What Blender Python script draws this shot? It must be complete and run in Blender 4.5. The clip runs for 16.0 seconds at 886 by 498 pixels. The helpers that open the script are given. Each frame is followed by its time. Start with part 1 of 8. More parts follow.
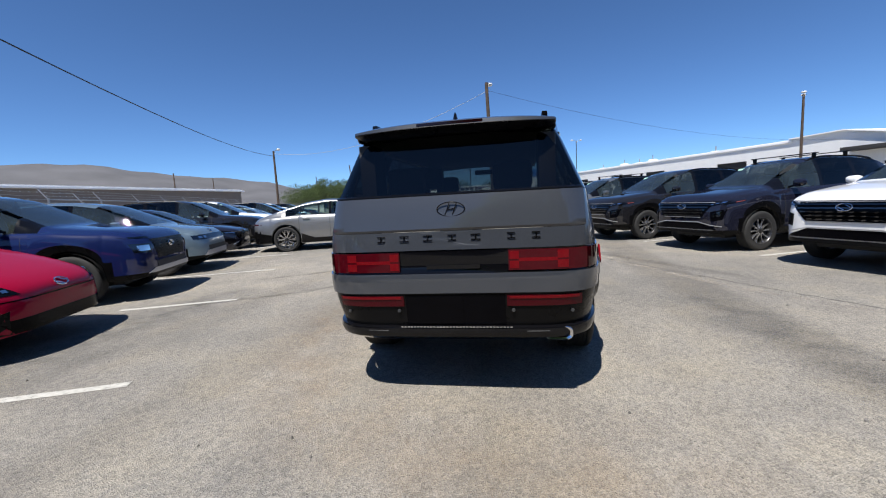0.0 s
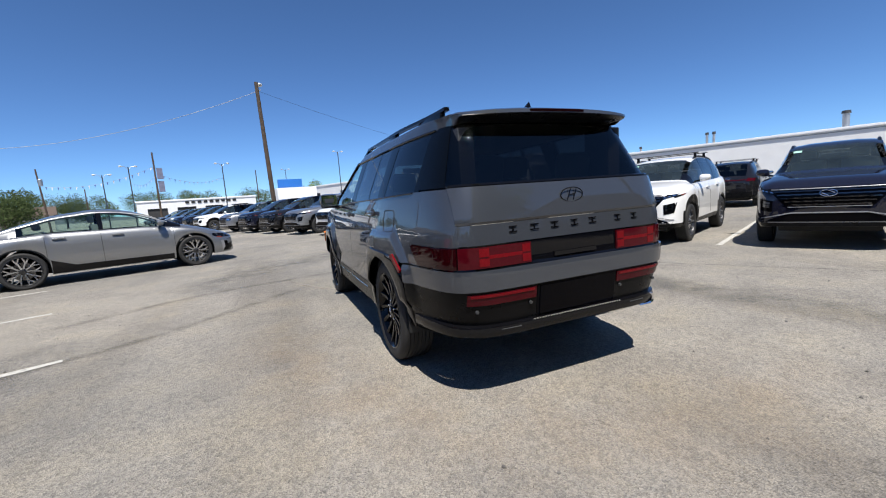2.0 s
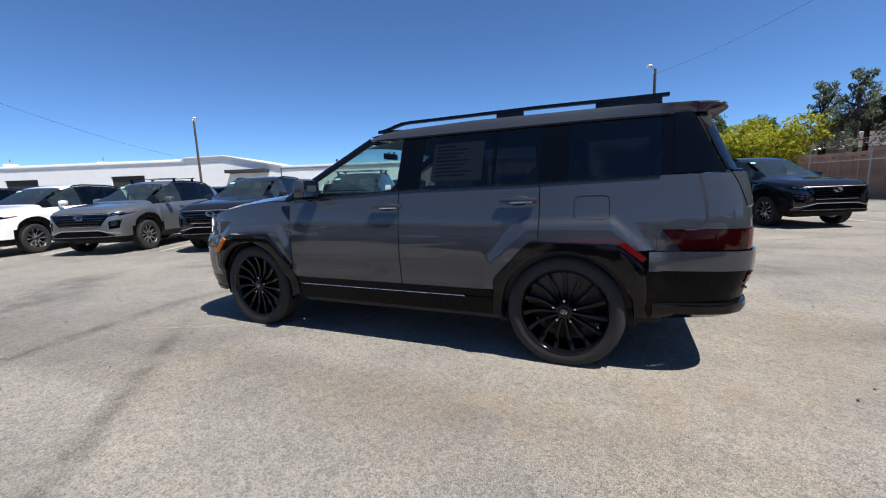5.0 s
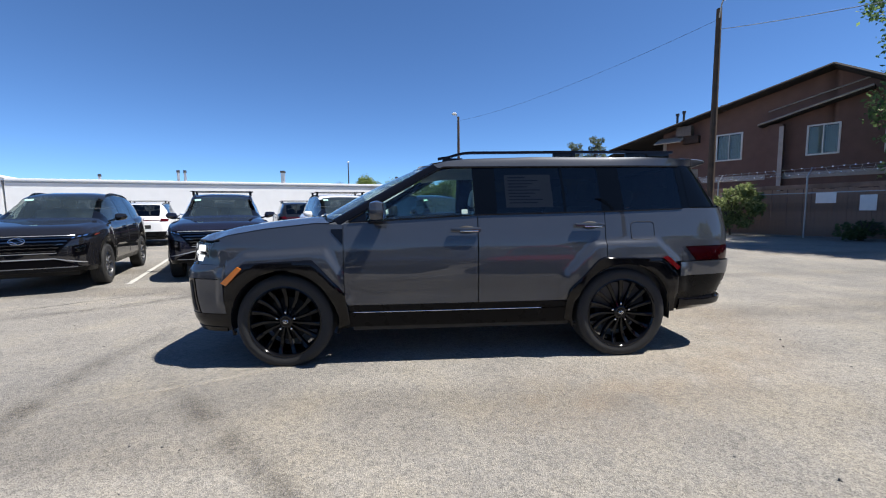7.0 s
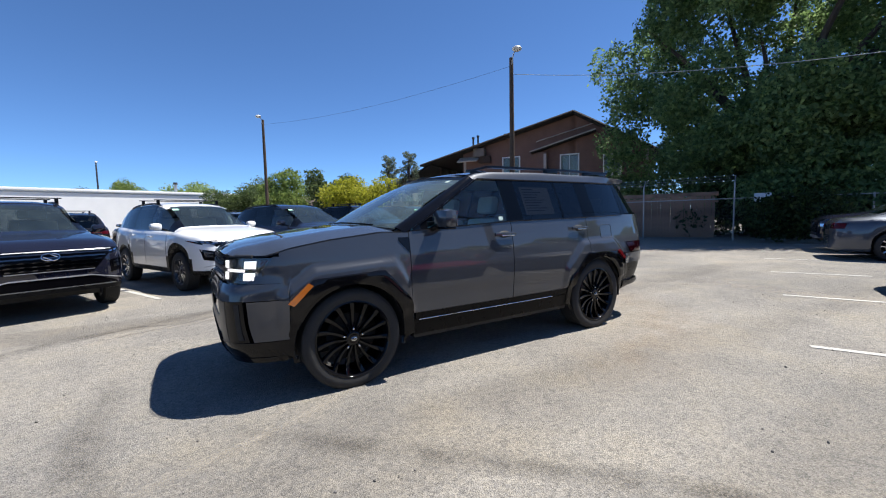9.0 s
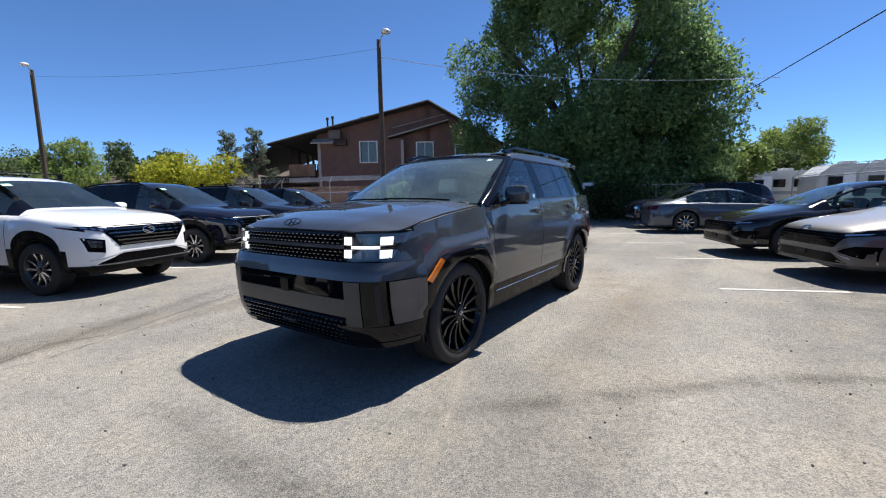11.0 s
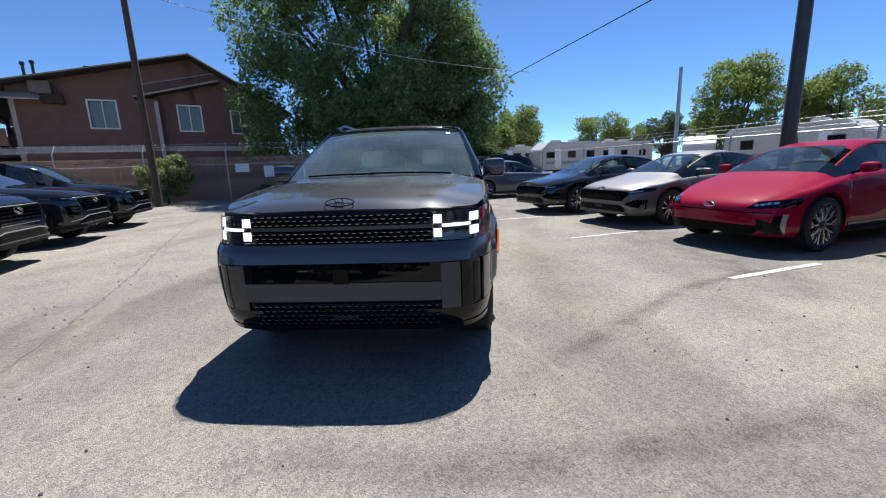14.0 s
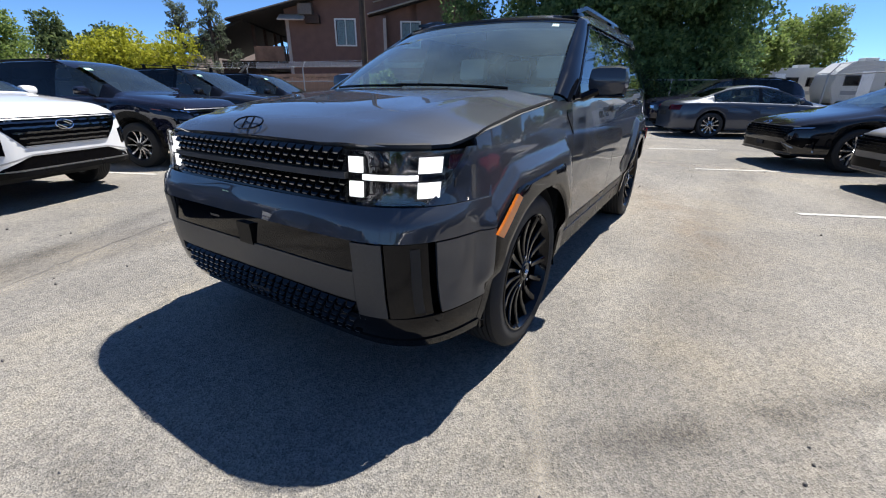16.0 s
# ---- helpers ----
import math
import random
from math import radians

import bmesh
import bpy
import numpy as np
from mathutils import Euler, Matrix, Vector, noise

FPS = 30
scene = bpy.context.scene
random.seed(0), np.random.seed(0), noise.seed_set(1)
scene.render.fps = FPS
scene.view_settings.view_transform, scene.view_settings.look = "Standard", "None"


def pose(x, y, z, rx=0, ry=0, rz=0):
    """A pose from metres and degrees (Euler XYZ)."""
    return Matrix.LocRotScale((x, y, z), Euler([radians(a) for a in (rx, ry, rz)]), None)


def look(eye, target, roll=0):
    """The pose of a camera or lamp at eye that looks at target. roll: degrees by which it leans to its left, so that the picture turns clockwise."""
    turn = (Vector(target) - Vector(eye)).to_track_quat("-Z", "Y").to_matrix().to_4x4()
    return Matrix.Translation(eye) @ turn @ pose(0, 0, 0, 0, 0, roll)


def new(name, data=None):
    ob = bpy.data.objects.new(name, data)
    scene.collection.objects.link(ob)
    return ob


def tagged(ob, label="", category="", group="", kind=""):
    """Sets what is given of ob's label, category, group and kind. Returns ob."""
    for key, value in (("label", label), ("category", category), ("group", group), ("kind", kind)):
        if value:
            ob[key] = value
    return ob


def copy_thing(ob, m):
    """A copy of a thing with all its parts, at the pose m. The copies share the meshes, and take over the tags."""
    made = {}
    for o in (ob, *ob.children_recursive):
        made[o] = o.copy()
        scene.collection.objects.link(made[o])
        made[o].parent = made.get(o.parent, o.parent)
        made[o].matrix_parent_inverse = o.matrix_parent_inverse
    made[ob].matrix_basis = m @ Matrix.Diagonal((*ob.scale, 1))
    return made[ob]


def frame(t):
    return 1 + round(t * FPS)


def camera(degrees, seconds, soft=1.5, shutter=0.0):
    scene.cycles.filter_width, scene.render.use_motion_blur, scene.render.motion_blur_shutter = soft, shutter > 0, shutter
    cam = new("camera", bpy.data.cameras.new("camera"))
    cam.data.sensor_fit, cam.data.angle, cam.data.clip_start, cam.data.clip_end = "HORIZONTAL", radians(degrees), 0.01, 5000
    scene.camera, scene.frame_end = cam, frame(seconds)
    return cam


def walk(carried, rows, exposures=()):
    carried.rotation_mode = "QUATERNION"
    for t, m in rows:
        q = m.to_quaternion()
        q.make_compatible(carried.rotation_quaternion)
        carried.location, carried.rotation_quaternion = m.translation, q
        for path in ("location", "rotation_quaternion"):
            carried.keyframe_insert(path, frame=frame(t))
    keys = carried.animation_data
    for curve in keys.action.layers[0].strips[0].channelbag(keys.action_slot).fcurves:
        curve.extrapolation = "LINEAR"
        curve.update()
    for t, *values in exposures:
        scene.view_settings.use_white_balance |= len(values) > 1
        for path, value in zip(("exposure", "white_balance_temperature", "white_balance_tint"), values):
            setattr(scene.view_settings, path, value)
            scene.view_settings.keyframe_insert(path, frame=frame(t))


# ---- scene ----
cam = camera(95.0, 16.0, 1.1)
PATH = [
    (0, (0.394, -4.716, 1.228), (0.035, -2.762, 0.993), -3.1),
    (0.5, (-0.072, -4.776, 1.192), (-0.168, -2.793, 0.949), -3.0),
    (1, (-0.638, -4.686, 1.207), (-0.442, -2.711, 0.96), -3.3),
    (1.5, (-1.167, -4.577, 1.224), (-0.685, -2.653, 0.972), -3.8),
    (2, (-1.664, -4.312, 1.223), (-0.899, -2.482, 0.965), -4.2),
    (2.5, (-2.073, -4.069, 1.212), (-1.07, -2.36, 0.941), -4.3),
    (3, (-2.407, -3.759, 1.19), (-1.204, -2.187, 0.903), -3.8),
    (3.5, (-2.763, -3.321, 1.196), (-1.384, -1.904, 0.897), -3.4),
    (4, (-3.126, -2.836, 1.216), (-1.59, -1.595, 0.897), -3.0),
    (4.5, (-3.382, -2.242, 1.244), (-1.701, -1.206, 0.93), -2.5),
    (4.7, (-3.472, -2.006, 1.233), (-1.738, -1.058, 0.923), -2.4),
    (6.8, (-4.197, 0.235, 1.28), (-2.207, 0.209, 1.081), -0.8),
    (7, (-4.199, 0.418, 1.267), (-2.212, 0.299, 1.076), -0.7),
    (7.5, (-4.25, 0.936, 1.27), (-2.291, 0.573, 1.094), -0.6),
    (8, (-4.126, 1.496, 1.267), (-2.228, 0.888, 1.099), -0.8),
    (8.5, (-3.973, 2.038, 1.274), (-2.168, 1.193, 1.109), -0.9),
    (8.7, (-3.918, 2.238, 1.286), (-2.156, 1.306, 1.125), -1.1),
    (10.8, (-2.657, 3.908, 1.232), (-1.454, 2.327, 0.998), -1.0),
    (11, (-2.502, 4.043, 1.234), (-1.363, 2.417, 0.99), -1.0),
    (11.5, (-2.078, 4.31, 1.229), (-1.115, 2.578, 0.962), -1.5),
    (12, (-1.586, 4.508, 1.257), (-0.821, 2.682, 0.975), -1.8),
    (12.5, (-1.159, 4.681, 1.282), (-0.583, 2.789, 0.987), -2.4),
    (13, (-0.846, 4.694, 1.288), (-0.452, 2.759, 0.97), -2.8),
    (13.5, (-0.694, 4.715, 1.284), (-0.445, 2.762, 0.936), -2.9),
    (14, (-0.747, 4.665, 1.28), (-0.615, 2.709, 0.882), -2.0),
    (14.5, (-1.1, 4.514, 1.261), (-0.871, 2.59, 0.764), -0.2),
    (15, (-1.376, 4.25, 1.235), (-0.874, 2.407, 0.641), 1.3),
    (15.5, (-1.487, 3.788, 1.227), (-0.719, 2.064, 0.565), 1.2),
    (16, (-1.53, 3.291, 1.204), (-0.526, 1.718, 0.485), 0.2),
]
walk(cam, [(t, look(eye, aim, lean)) for t, eye, aim, lean in PATH],
     [(0, 0.56), (2.5, 0.56), (4.5, 0.63), (8.5, 0.82), (11, 0.82), (14, 0.80), (16, 0.84)])

# ---- light ----
# the sun stands behind the grey SUV, high in the south
SUN_FROM = Vector((-0.115, -0.50, 1.0)).normalized()
world = bpy.data.worlds.new("sky")
scene.world = world
world.use_nodes = True
wt = world.node_tree
sky = wt.nodes.new("ShaderNodeTexSky")
sky.sky_type = "NISHITA"
sky.sun_disc = False
sky.sun_elevation = math.asin(SUN_FROM.z)
sky.sun_rotation = math.atan2(SUN_FROM.x, SUN_FROM.y)
sky.altitude = 1400.0
sky.air_density, sky.dust_density, sky.ozone_density = 0.7, 0.0, 6.0
deep = wt.nodes.new("ShaderNodeMix")
deep.data_type, deep.blend_type = "RGBA", "MULTIPLY"
deep.inputs[0].default_value = 1.0
deep.inputs[7].default_value = (0.80, 1.0, 1.15, 1)
wt.links.new(sky.outputs[0], deep.inputs[6])
wt.links.new(deep.outputs[2], wt.nodes["Background"].inputs[0])
wt.nodes["Background"].inputs[1].default_value = 0.088
sun = new("sun", bpy.data.lights.new("sun", "SUN"))
sun.data.energy, sun.data.angle, sun.data.color = 5.0, radians(0.53), (1.0, 0.96, 0.9)
sun.matrix_world = look(SUN_FROM * 60, (0, 0, 0))

# ---- materials ----
MATS = {}


def nodes_of(name):
    m = bpy.data.materials.new(name)
    m.use_nodes = True
    return m, m.node_tree, m.node_tree.nodes["Principled BSDF"]


def ramp(nt, fac, stops):
    r = nt.nodes.new("ShaderNodeValToRGB")
    while len(r.color_ramp.elements) < len(stops):
        r.color_ramp.elements.new(0.5)
    for e, (p, c) in zip(r.color_ramp.elements, stops):
        e.position, e.color = p, (*c, 1)
    nt.links.new(fac, r.inputs[0])
    return r.outputs[0]


def tex(nt, kind, scale, detail=3.0, coord="Object", **more):
    t = nt.nodes.new(kind)
    t.inputs["Scale"].default_value = scale
    if "Detail" in t.inputs:
        t.inputs["Detail"].default_value = detail
    co = nt.nodes.new("ShaderNodeTexCoord")
    nt.links.new(co.outputs[coord], t.inputs["Vector"])
    return t


def mixed(nt, kind, fac, a, b):
    m = nt.nodes.new("ShaderNodeMix")
    m.data_type, m.blend_type = "RGBA", kind
    for sock, val in ((m.inputs[0], fac), (m.inputs[6], a), (m.inputs[7], b)):
        if isinstance(val, (int, float)):
            sock.default_value = val
        elif isinstance(val, tuple):
            sock.default_value = (*val, 1)
        else:
            nt.links.new(val, sock)
    return m.outputs[2]


def bump(nt, bsdf, height, strength, distance=0.01):
    b = nt.nodes.new("ShaderNodeBump")
    b.inputs["Strength"].default_value, b.inputs["Distance"].default_value = strength, distance
    nt.links.new(height, b.inputs["Height"])
    nt.links.new(b.outputs[0], bsdf.inputs["Normal"])


def surface(name, col, rough=0.5, metal=0.0, coat=0.0, var=0.12, scale=6.0, grain=0.0, grain_scale=120.0, spec=0.5, rvar=0.06):
    """A plain real surface: colour that varies at two scales, roughness that varies, and fine relief."""
    if name in MATS:
        return MATS[name]
    m, nt, b = nodes_of(name)
    big = tex(nt, "ShaderNodeTexNoise", scale, 4)
    fine = tex(nt, "ShaderNodeTexNoise", grain_scale, 2)
    lo, hi = tuple(c * (1 - var) for c in col), tuple(min(1, c * (1 + var)) for c in col)
    base = ramp(nt, big.outputs[0], [(0.3, lo), (0.7, hi)])
    base = mixed(nt, "OVERLAY", 0.15 if var else 0.0, base, fine.outputs[0])
    nt.links.new(base, b.inputs["Base Color"])
    rr = ramp(nt, big.outputs[0], [(0.3, (rough - rvar,) * 3), (0.75, (rough + rvar,) * 3)])
    nt.links.new(rr, b.inputs["Roughness"])
    b.inputs["Metallic"].default_value = metal
    b.inputs["Coat Weight"].default_value = coat
    b.inputs["Coat Roughness"].default_value = 0.02
    b.inputs["Specular IOR Level"].default_value = spec
    if grain:
        bump(nt, b, fine.outputs[0], grain, 0.004)
    MATS[name] = m
    return m


def paint(name, col, metal=0.5, rough=0.32, flake=0.15, spec=0.15, coat=1.0):
    """Car paint: a flaked base under a clear coat, with a thin film of dust."""
    if name in MATS:
        return MATS[name]
    m, nt, b = nodes_of(name)
    fl = tex(nt, "ShaderNodeTexNoise", 900.0, 1)
    dust = tex(nt, "ShaderNodeTexNoise", 2.2, 5)
    c = ramp(nt, fl.outputs[0], [(0.35, tuple(x * (1 - flake) for x in col)), (0.65, tuple(min(1, x * (1 + flake)) for x in col))])
    dfac = ramp(nt, dust.outputs[0], [(0.45, (0.0,) * 3), (0.8, (0.004,) * 3)])
    c = mixed(nt, "MIX", dfac, c, (0.35, 0.32, 0.28))
    nt.links.new(c, b.inputs["Base Color"])
    b.inputs["Metallic"].default_value = metal
    b.inputs["Roughness"].default_value = rough
    b.inputs["Specular IOR Level"].default_value = spec
    b.inputs["Coat Weight"].default_value = coat
    b.inputs["Coat Roughness"].default_value = 0.012
    b.inputs["Coat IOR"].default_value = 1.6
    MATS[name] = m
    return m


def glass(name, tint, gloss=1.0, face=0.08, film=0.0):
    """A thin tinted pane: light passes with its tint, and the face mirrors by Fresnel. film: how much of it dust and a
    painted pale haze cover.
    """
    if name in MATS:
        return MATS[name]
    m, nt, b = nodes_of(name)
    nt.nodes.remove(b)
    out = nt.nodes["Material Output"]
    tr = nt.nodes.new("ShaderNodeBsdfTransparent")
    tr.inputs[0].default_value = (*tint, 1)
    gl = nt.nodes.new("ShaderNodeBsdfGlossy")
    gl.inputs["Roughness"].default_value = 0.0
    gl.inputs["Color"].default_value = (gloss, gloss, gloss, 1)
    lw = nt.nodes.new("ShaderNodeLayerWeight")
    lw.inputs[0].default_value = 0.5
    pw, fr = nt.nodes.new("ShaderNodeMath"), nt.nodes.new("ShaderNodeMath")
    pw.operation, fr.operation = "POWER", "MULTIPLY_ADD"
    pw.inputs[1].default_value = 5.0
    fr.inputs[1].default_value, fr.inputs[2].default_value = 1 - face, face
    nt.links.new(lw.outputs["Facing"], pw.inputs[0])
    nt.links.new(pw.outputs[0], fr.inputs[0])
    mx = nt.nodes.new("ShaderNodeMixShader")
    nt.links.new(fr.outputs[0], mx.inputs[0])
    if film:
        specks = tex(nt, "ShaderNodeTexNoise", 3.0, 5)
        cover = ramp(nt, specks.outputs[0], [(0.3, (film * 0.6,) * 3), (0.7, (film * 1.4,) * 3)])
        # teal diffuse layer paints the glass's bright haze along with its dust
        df, dm = nt.nodes.new("ShaderNodeBsdfDiffuse"), nt.nodes.new("ShaderNodeMixShader")
        df.inputs[0].default_value = (0.50, 0.66, 0.62, 1)
        nt.links.new(cover, dm.inputs[0])
        nt.links.new(tr.outputs[0], dm.inputs[1])
        nt.links.new(df.outputs[0], dm.inputs[2])
        nt.links.new(dm.outputs[0], mx.inputs[1])
    else:
        nt.links.new(tr.outputs[0], mx.inputs[1])
    nt.links.new(gl.outputs[0], mx.inputs[2])
    nt.links.new(mx.outputs[0], out.inputs[0])
    MATS[name] = m
    return m


def lit(name, col, power):
    if name in MATS:
        return MATS[name]
    m, nt, b = nodes_of(name)
    b.inputs["Base Color"].default_value = (0.8, 0.8, 0.8, 1)
    b.inputs["Emission Color"].default_value = (*col, 1)
    b.inputs["Emission Strength"].default_value = power
    MATS[name] = m
    return m


def asphalt_material():
    m, nt, b = nodes_of("old_asphalt")
    co = "Object"
    big = tex(nt, "ShaderNodeTexNoise", 0.22, 5, co)
    mid = tex(nt, "ShaderNodeTexNoise", 1.4, 6, co)
    stone = tex(nt, "ShaderNodeTexVoronoi", 125.0, 1, co)
    stone2 = tex(nt, "ShaderNodeTexVoronoi", 34.0, 1, co)
    fine = tex(nt, "ShaderNodeTexNoise", 160.0, 2, co)
    base = ramp(nt, big.outputs[0], [(0.34, (0.146, 0.142, 0.135)), (0.5, (0.184, 0.177, 0.165)), (0.66, (0.220, 0.208, 0.188))])
    patch = ramp(nt, mid.outputs[0], [(0.32, (0.86, 0.86, 0.87)), (0.5, (1, 1, 1)), (0.7, (1.12, 1.09, 1.02))])
    base = mixed(nt, "MULTIPLY", 1.0, base, patch)
    # single stones of the aggregate, light and dark
    s1 = ramp(nt, stone.outputs["Color"], [(0.10, (0.34, 0.335, 0.33)), (0.28, (0.82, 0.81, 0.795)), (0.66, (1.12, 1.10, 1.07)), (0.92, (1.52, 1.49, 1.45))])
    s2 = ramp(nt, stone2.outputs["Color"], [(0.05, (0.6, 0.59, 0.58)), (0.5, (1, 1, 1)), (0.95, (1.3, 1.27, 1.2))])
    base = mixed(nt, "MULTIPLY", 1.0, base, s1)
    base = mixed(nt, "MULTIPLY", 0.6, base, s2)
    # dark wheel tracks and oil spots of their own shape
    wave = tex(nt, "ShaderNodeTexNoise", 0.55, 3, co)
    mp = nt.nodes.new("ShaderNodeMapping")
    mp.inputs["Rotation"].default_value = (0, 0, radians(-22))
    mp.inputs["Scale"].default_value = (1.0, 0.12, 1.0)
    cn = nt.nodes.new("ShaderNodeTexCoord")
    nt.links.new(cn.outputs[co], mp.inputs[0])
    nt.links.new(mp.outputs[0], wave.inputs["Vector"])
    track = ramp(nt, wave.outputs[0], [(0.56, (1, 1, 1)), (0.66, (0.78, 0.77, 0.76))])
    base = mixed(nt, "MULTIPLY", 1.0, base, track)
    spot = tex(nt, "ShaderNodeTexVoronoi", 1.1, 1, co)
    sp = ramp(nt, spot.outputs["Distance"], [(0.012, (0.25, 0.25, 0.25)), (0.03, (1, 1, 1))])
    base = mixed(nt, "MULTIPLY", 0.8, base, sp)
    nt.links.new(base, b.inputs["Base Color"])
    b.inputs["Roughness"].default_value = 0.88
    b.inputs["Specular IOR Level"].default_value = 0.3
    hgt = mixed(nt, "ADD", 0.5, stone.outputs["Distance"], fine.outputs[0])
    bump(nt, b, hgt, 0.7, 0.010)
    return m


ASPHALT = asphalt_material()
GREY_PAINT = paint("graphite_paint", (0.043, 0.048, 0.058), 0.2, 0.42, 0.2, 0.1)
GLOSS_BLACK = surface("gloss_black_plastic", (0.004, 0.004, 0.005), 0.07, 0, 0.0, 0.1, spec=0.3, rvar=0.02)
BLACK_GLAZE = surface("black_glass_panel", (0.003, 0.003, 0.004), 0.03, 0, 0.0, 0.0, spec=0.28, rvar=0.01)
PILLAR_GLAZE = surface("black_pillar_panel", (0.002, 0.003, 0.005), 0.04, 0, 0, 0.0, spec=0.13, rvar=0.01)
PLATE_BLACK = surface("black_plastic_and_shade", (0.002, 0.002, 0.003), 0.16, 0, 0, 0.1, 9, 0.0, 300, 0.07)
SATIN_BLACK = surface("satin_black_plastic", (0.004, 0.004, 0.0045), 0.3, 0, 0, 0.15, 9, 0.12, 300, 0.12)
DARK_TRIM = surface("dark_underside", (0.012, 0.012, 0.012), 0.7, 0, 0, 0.2, 5)
SATIN_GREY = surface("satin_grey_trim", (0.058, 0.06, 0.063), 0.38, 0.4, 0, 0.06)
CHROME = surface("chrome", (0.75, 0.75, 0.76), 0.08, 1.0, 0, 0.0, rvar=0.03)
GRILLE_CHROME = surface("dark_polished_bar", (0.24, 0.24, 0.245), 0.3, 0.8, 0, 0.05, rvar=0.05)
STUD_METAL = surface("grey_polished_stud", (0.30, 0.30, 0.305), 0.3, 1.0, 0, 0.05, rvar=0.05)
DARK_CHROME = surface("dark_chrome", (0.12, 0.12, 0.125), 0.15, 1.0, 0, 0.05, rvar=0.04)
RUBBER = surface("tyre_rubber", (0.018, 0.018, 0.018), 0.78, 0, 0, 0.2, 14, 0.3, 90)
RED_LENS = surface("red_lamp_lens", (0.05, 0.002, 0.005), 0.06, 0, 0, 0.1, 30, spec=0.2, rvar=0.02)
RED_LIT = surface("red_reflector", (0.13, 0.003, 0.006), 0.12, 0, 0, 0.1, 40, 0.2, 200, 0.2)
SIDE_LENS = surface("dark_side_lens", (0.018, 0.001, 0.002), 0.06, 0, 0, 0.1, 30, spec=0.35, rvar=0.02)
BRAKE_LENS = surface("dark_brake_lens", (0.008, 0.001, 0.0015), 0.1, 0, 0, 0.1, 30)
AMBER = surface("amber_lens", (0.65, 0.17, 0.015), 0.12, 0, 1.0, 0.08, 40, 0.2, 200)
CLEAR_GLASS = glass("clear_pane", (0.70, 0.84, 0.79), 1.0, 0.06)
TINT_GLASS = glass("privacy_pane", (0.095, 0.1, 0.105), 1.0, 0.042)
SCREEN_GLASS = glass("windscreen_pane", (0.76, 0.93, 0.88), 1.0, 0.08, 0.09)
MID_GLASS = glass("light_tint_pane", (0.46, 0.53, 0.51), 1.0, 0.08, 0.03)
LAMP_GLASS = glass("lamp_cover", (0.75, 0.76, 0.78))
SEAT = surface("light_grey_leather", (0.46, 0.455, 0.43), 0.55, 0, 0, 0.1, 8, 0.3, 200)
DARK_CABIN = surface("dark_cabin_trim", (0.03, 0.03, 0.032), 0.6, 0, 0, 0.15, 8, 0.2, 200)
HEADLINER = surface("headliner_cloth", (0.6, 0.59, 0.56), 0.9, 0, 0, 0.08, 8)
DRL = lit("daytime_lamp_white", (1.0, 0.98, 0.95), 1.1)


def line_paint():
    """Thin cream road paint, worn through to the asphalt in flakes."""
    m, nt, bs = nodes_of("worn_road_paint")
    wear = tex(nt, "ShaderNodeTexNoise", 26.0, 6)
    fine = tex(nt, "ShaderNodeTexNoise", 170.0, 2)
    w = mixed(nt, "ADD", 0.35, wear.outputs[0], fine.outputs[0])
    c = ramp(nt, w, [(0.50, (0.24, 0.23, 0.21)), (0.58, (0.40, 0.39, 0.355)), (0.8, (0.49, 0.475, 0.44))])
    nt.links.new(c, bs.inputs["Base Color"])
    bs.inputs["Roughness"].default_value = 0.85
    bump(nt, bs, fine.outputs[0], 0.5, 0.006)
    return m


LINE_PAINT = line_paint()
WHITE_STICKER = surface("white_paper", (0.75, 0.75, 0.72), 0.7, 0, 0, 0.05)


# ---- mesh helpers ----
def finish(name, bm, material, parent=None, label="", smooth=35.0):
    me = bpy.data.meshes.new(name)
    bmesh.ops.recalc_face_normals(bm, faces=bm.faces)
    bm.to_mesh(me)
    bm.free()
    for m in (material if isinstance(material, (list, tuple)) else [material]):
        me.materials.append(m)
    if smooth:
        me.polygons.foreach_set("use_smooth", [True] * len(me.polygons))
        me.set_sharp_from_angle(angle=radians(smooth))
    ob = new(name, me)
    if parent is not None:
        ob.parent = parent
    if label:
        tagged(ob, label)
    return ob


def part(name, bm, material, parent, label="", smooth=35.0):
    return finish(name, bm, material, parent, label, smooth)


def anchor(name, label, category, group="", kind=""):
    return tagged(new(name), label, category, group, kind)


def box_bm(x0, x1, y0, y1, z0, z1, bevel=0.0, bm=None, turn=None):
    own = bm is None
    bm = bmesh.new() if own else bm
    m = Matrix.Translation(((x0 + x1) / 2, (y0 + y1) / 2, (z0 + z1) / 2)) @ Matrix.Diagonal((abs(x1 - x0), abs(y1 - y0), abs(z1 - z0), 1))
    r = bmesh.ops.create_cube(bm, size=1, matrix=(turn @ m) if turn is not None else m)
    if bevel:
        ed = list({e for v in r["verts"] for e in v.link_edges})
        bmesh.ops.bevel(bm, geom=ed, offset=bevel, segments=2, affect="EDGES", profile=0.6)
    return bm


def tube_bm(p, q, r0, r1=None, seg=10, bm=None, caps=True):
    bm = bmesh.new() if bm is None else bm
    p, q = Vector(p), Vector(q)
    r1 = r0 if r1 is None else r1
    d = q - p
    m = Matrix.Translation((p + q) / 2) @ d.to_track_quat("Z", "Y").to_matrix().to_4x4()
    bmesh.ops.create_cone(bm, cap_ends=caps, segments=seg, radius1=r0, radius2=r1, depth=d.length, matrix=m)
    return bm


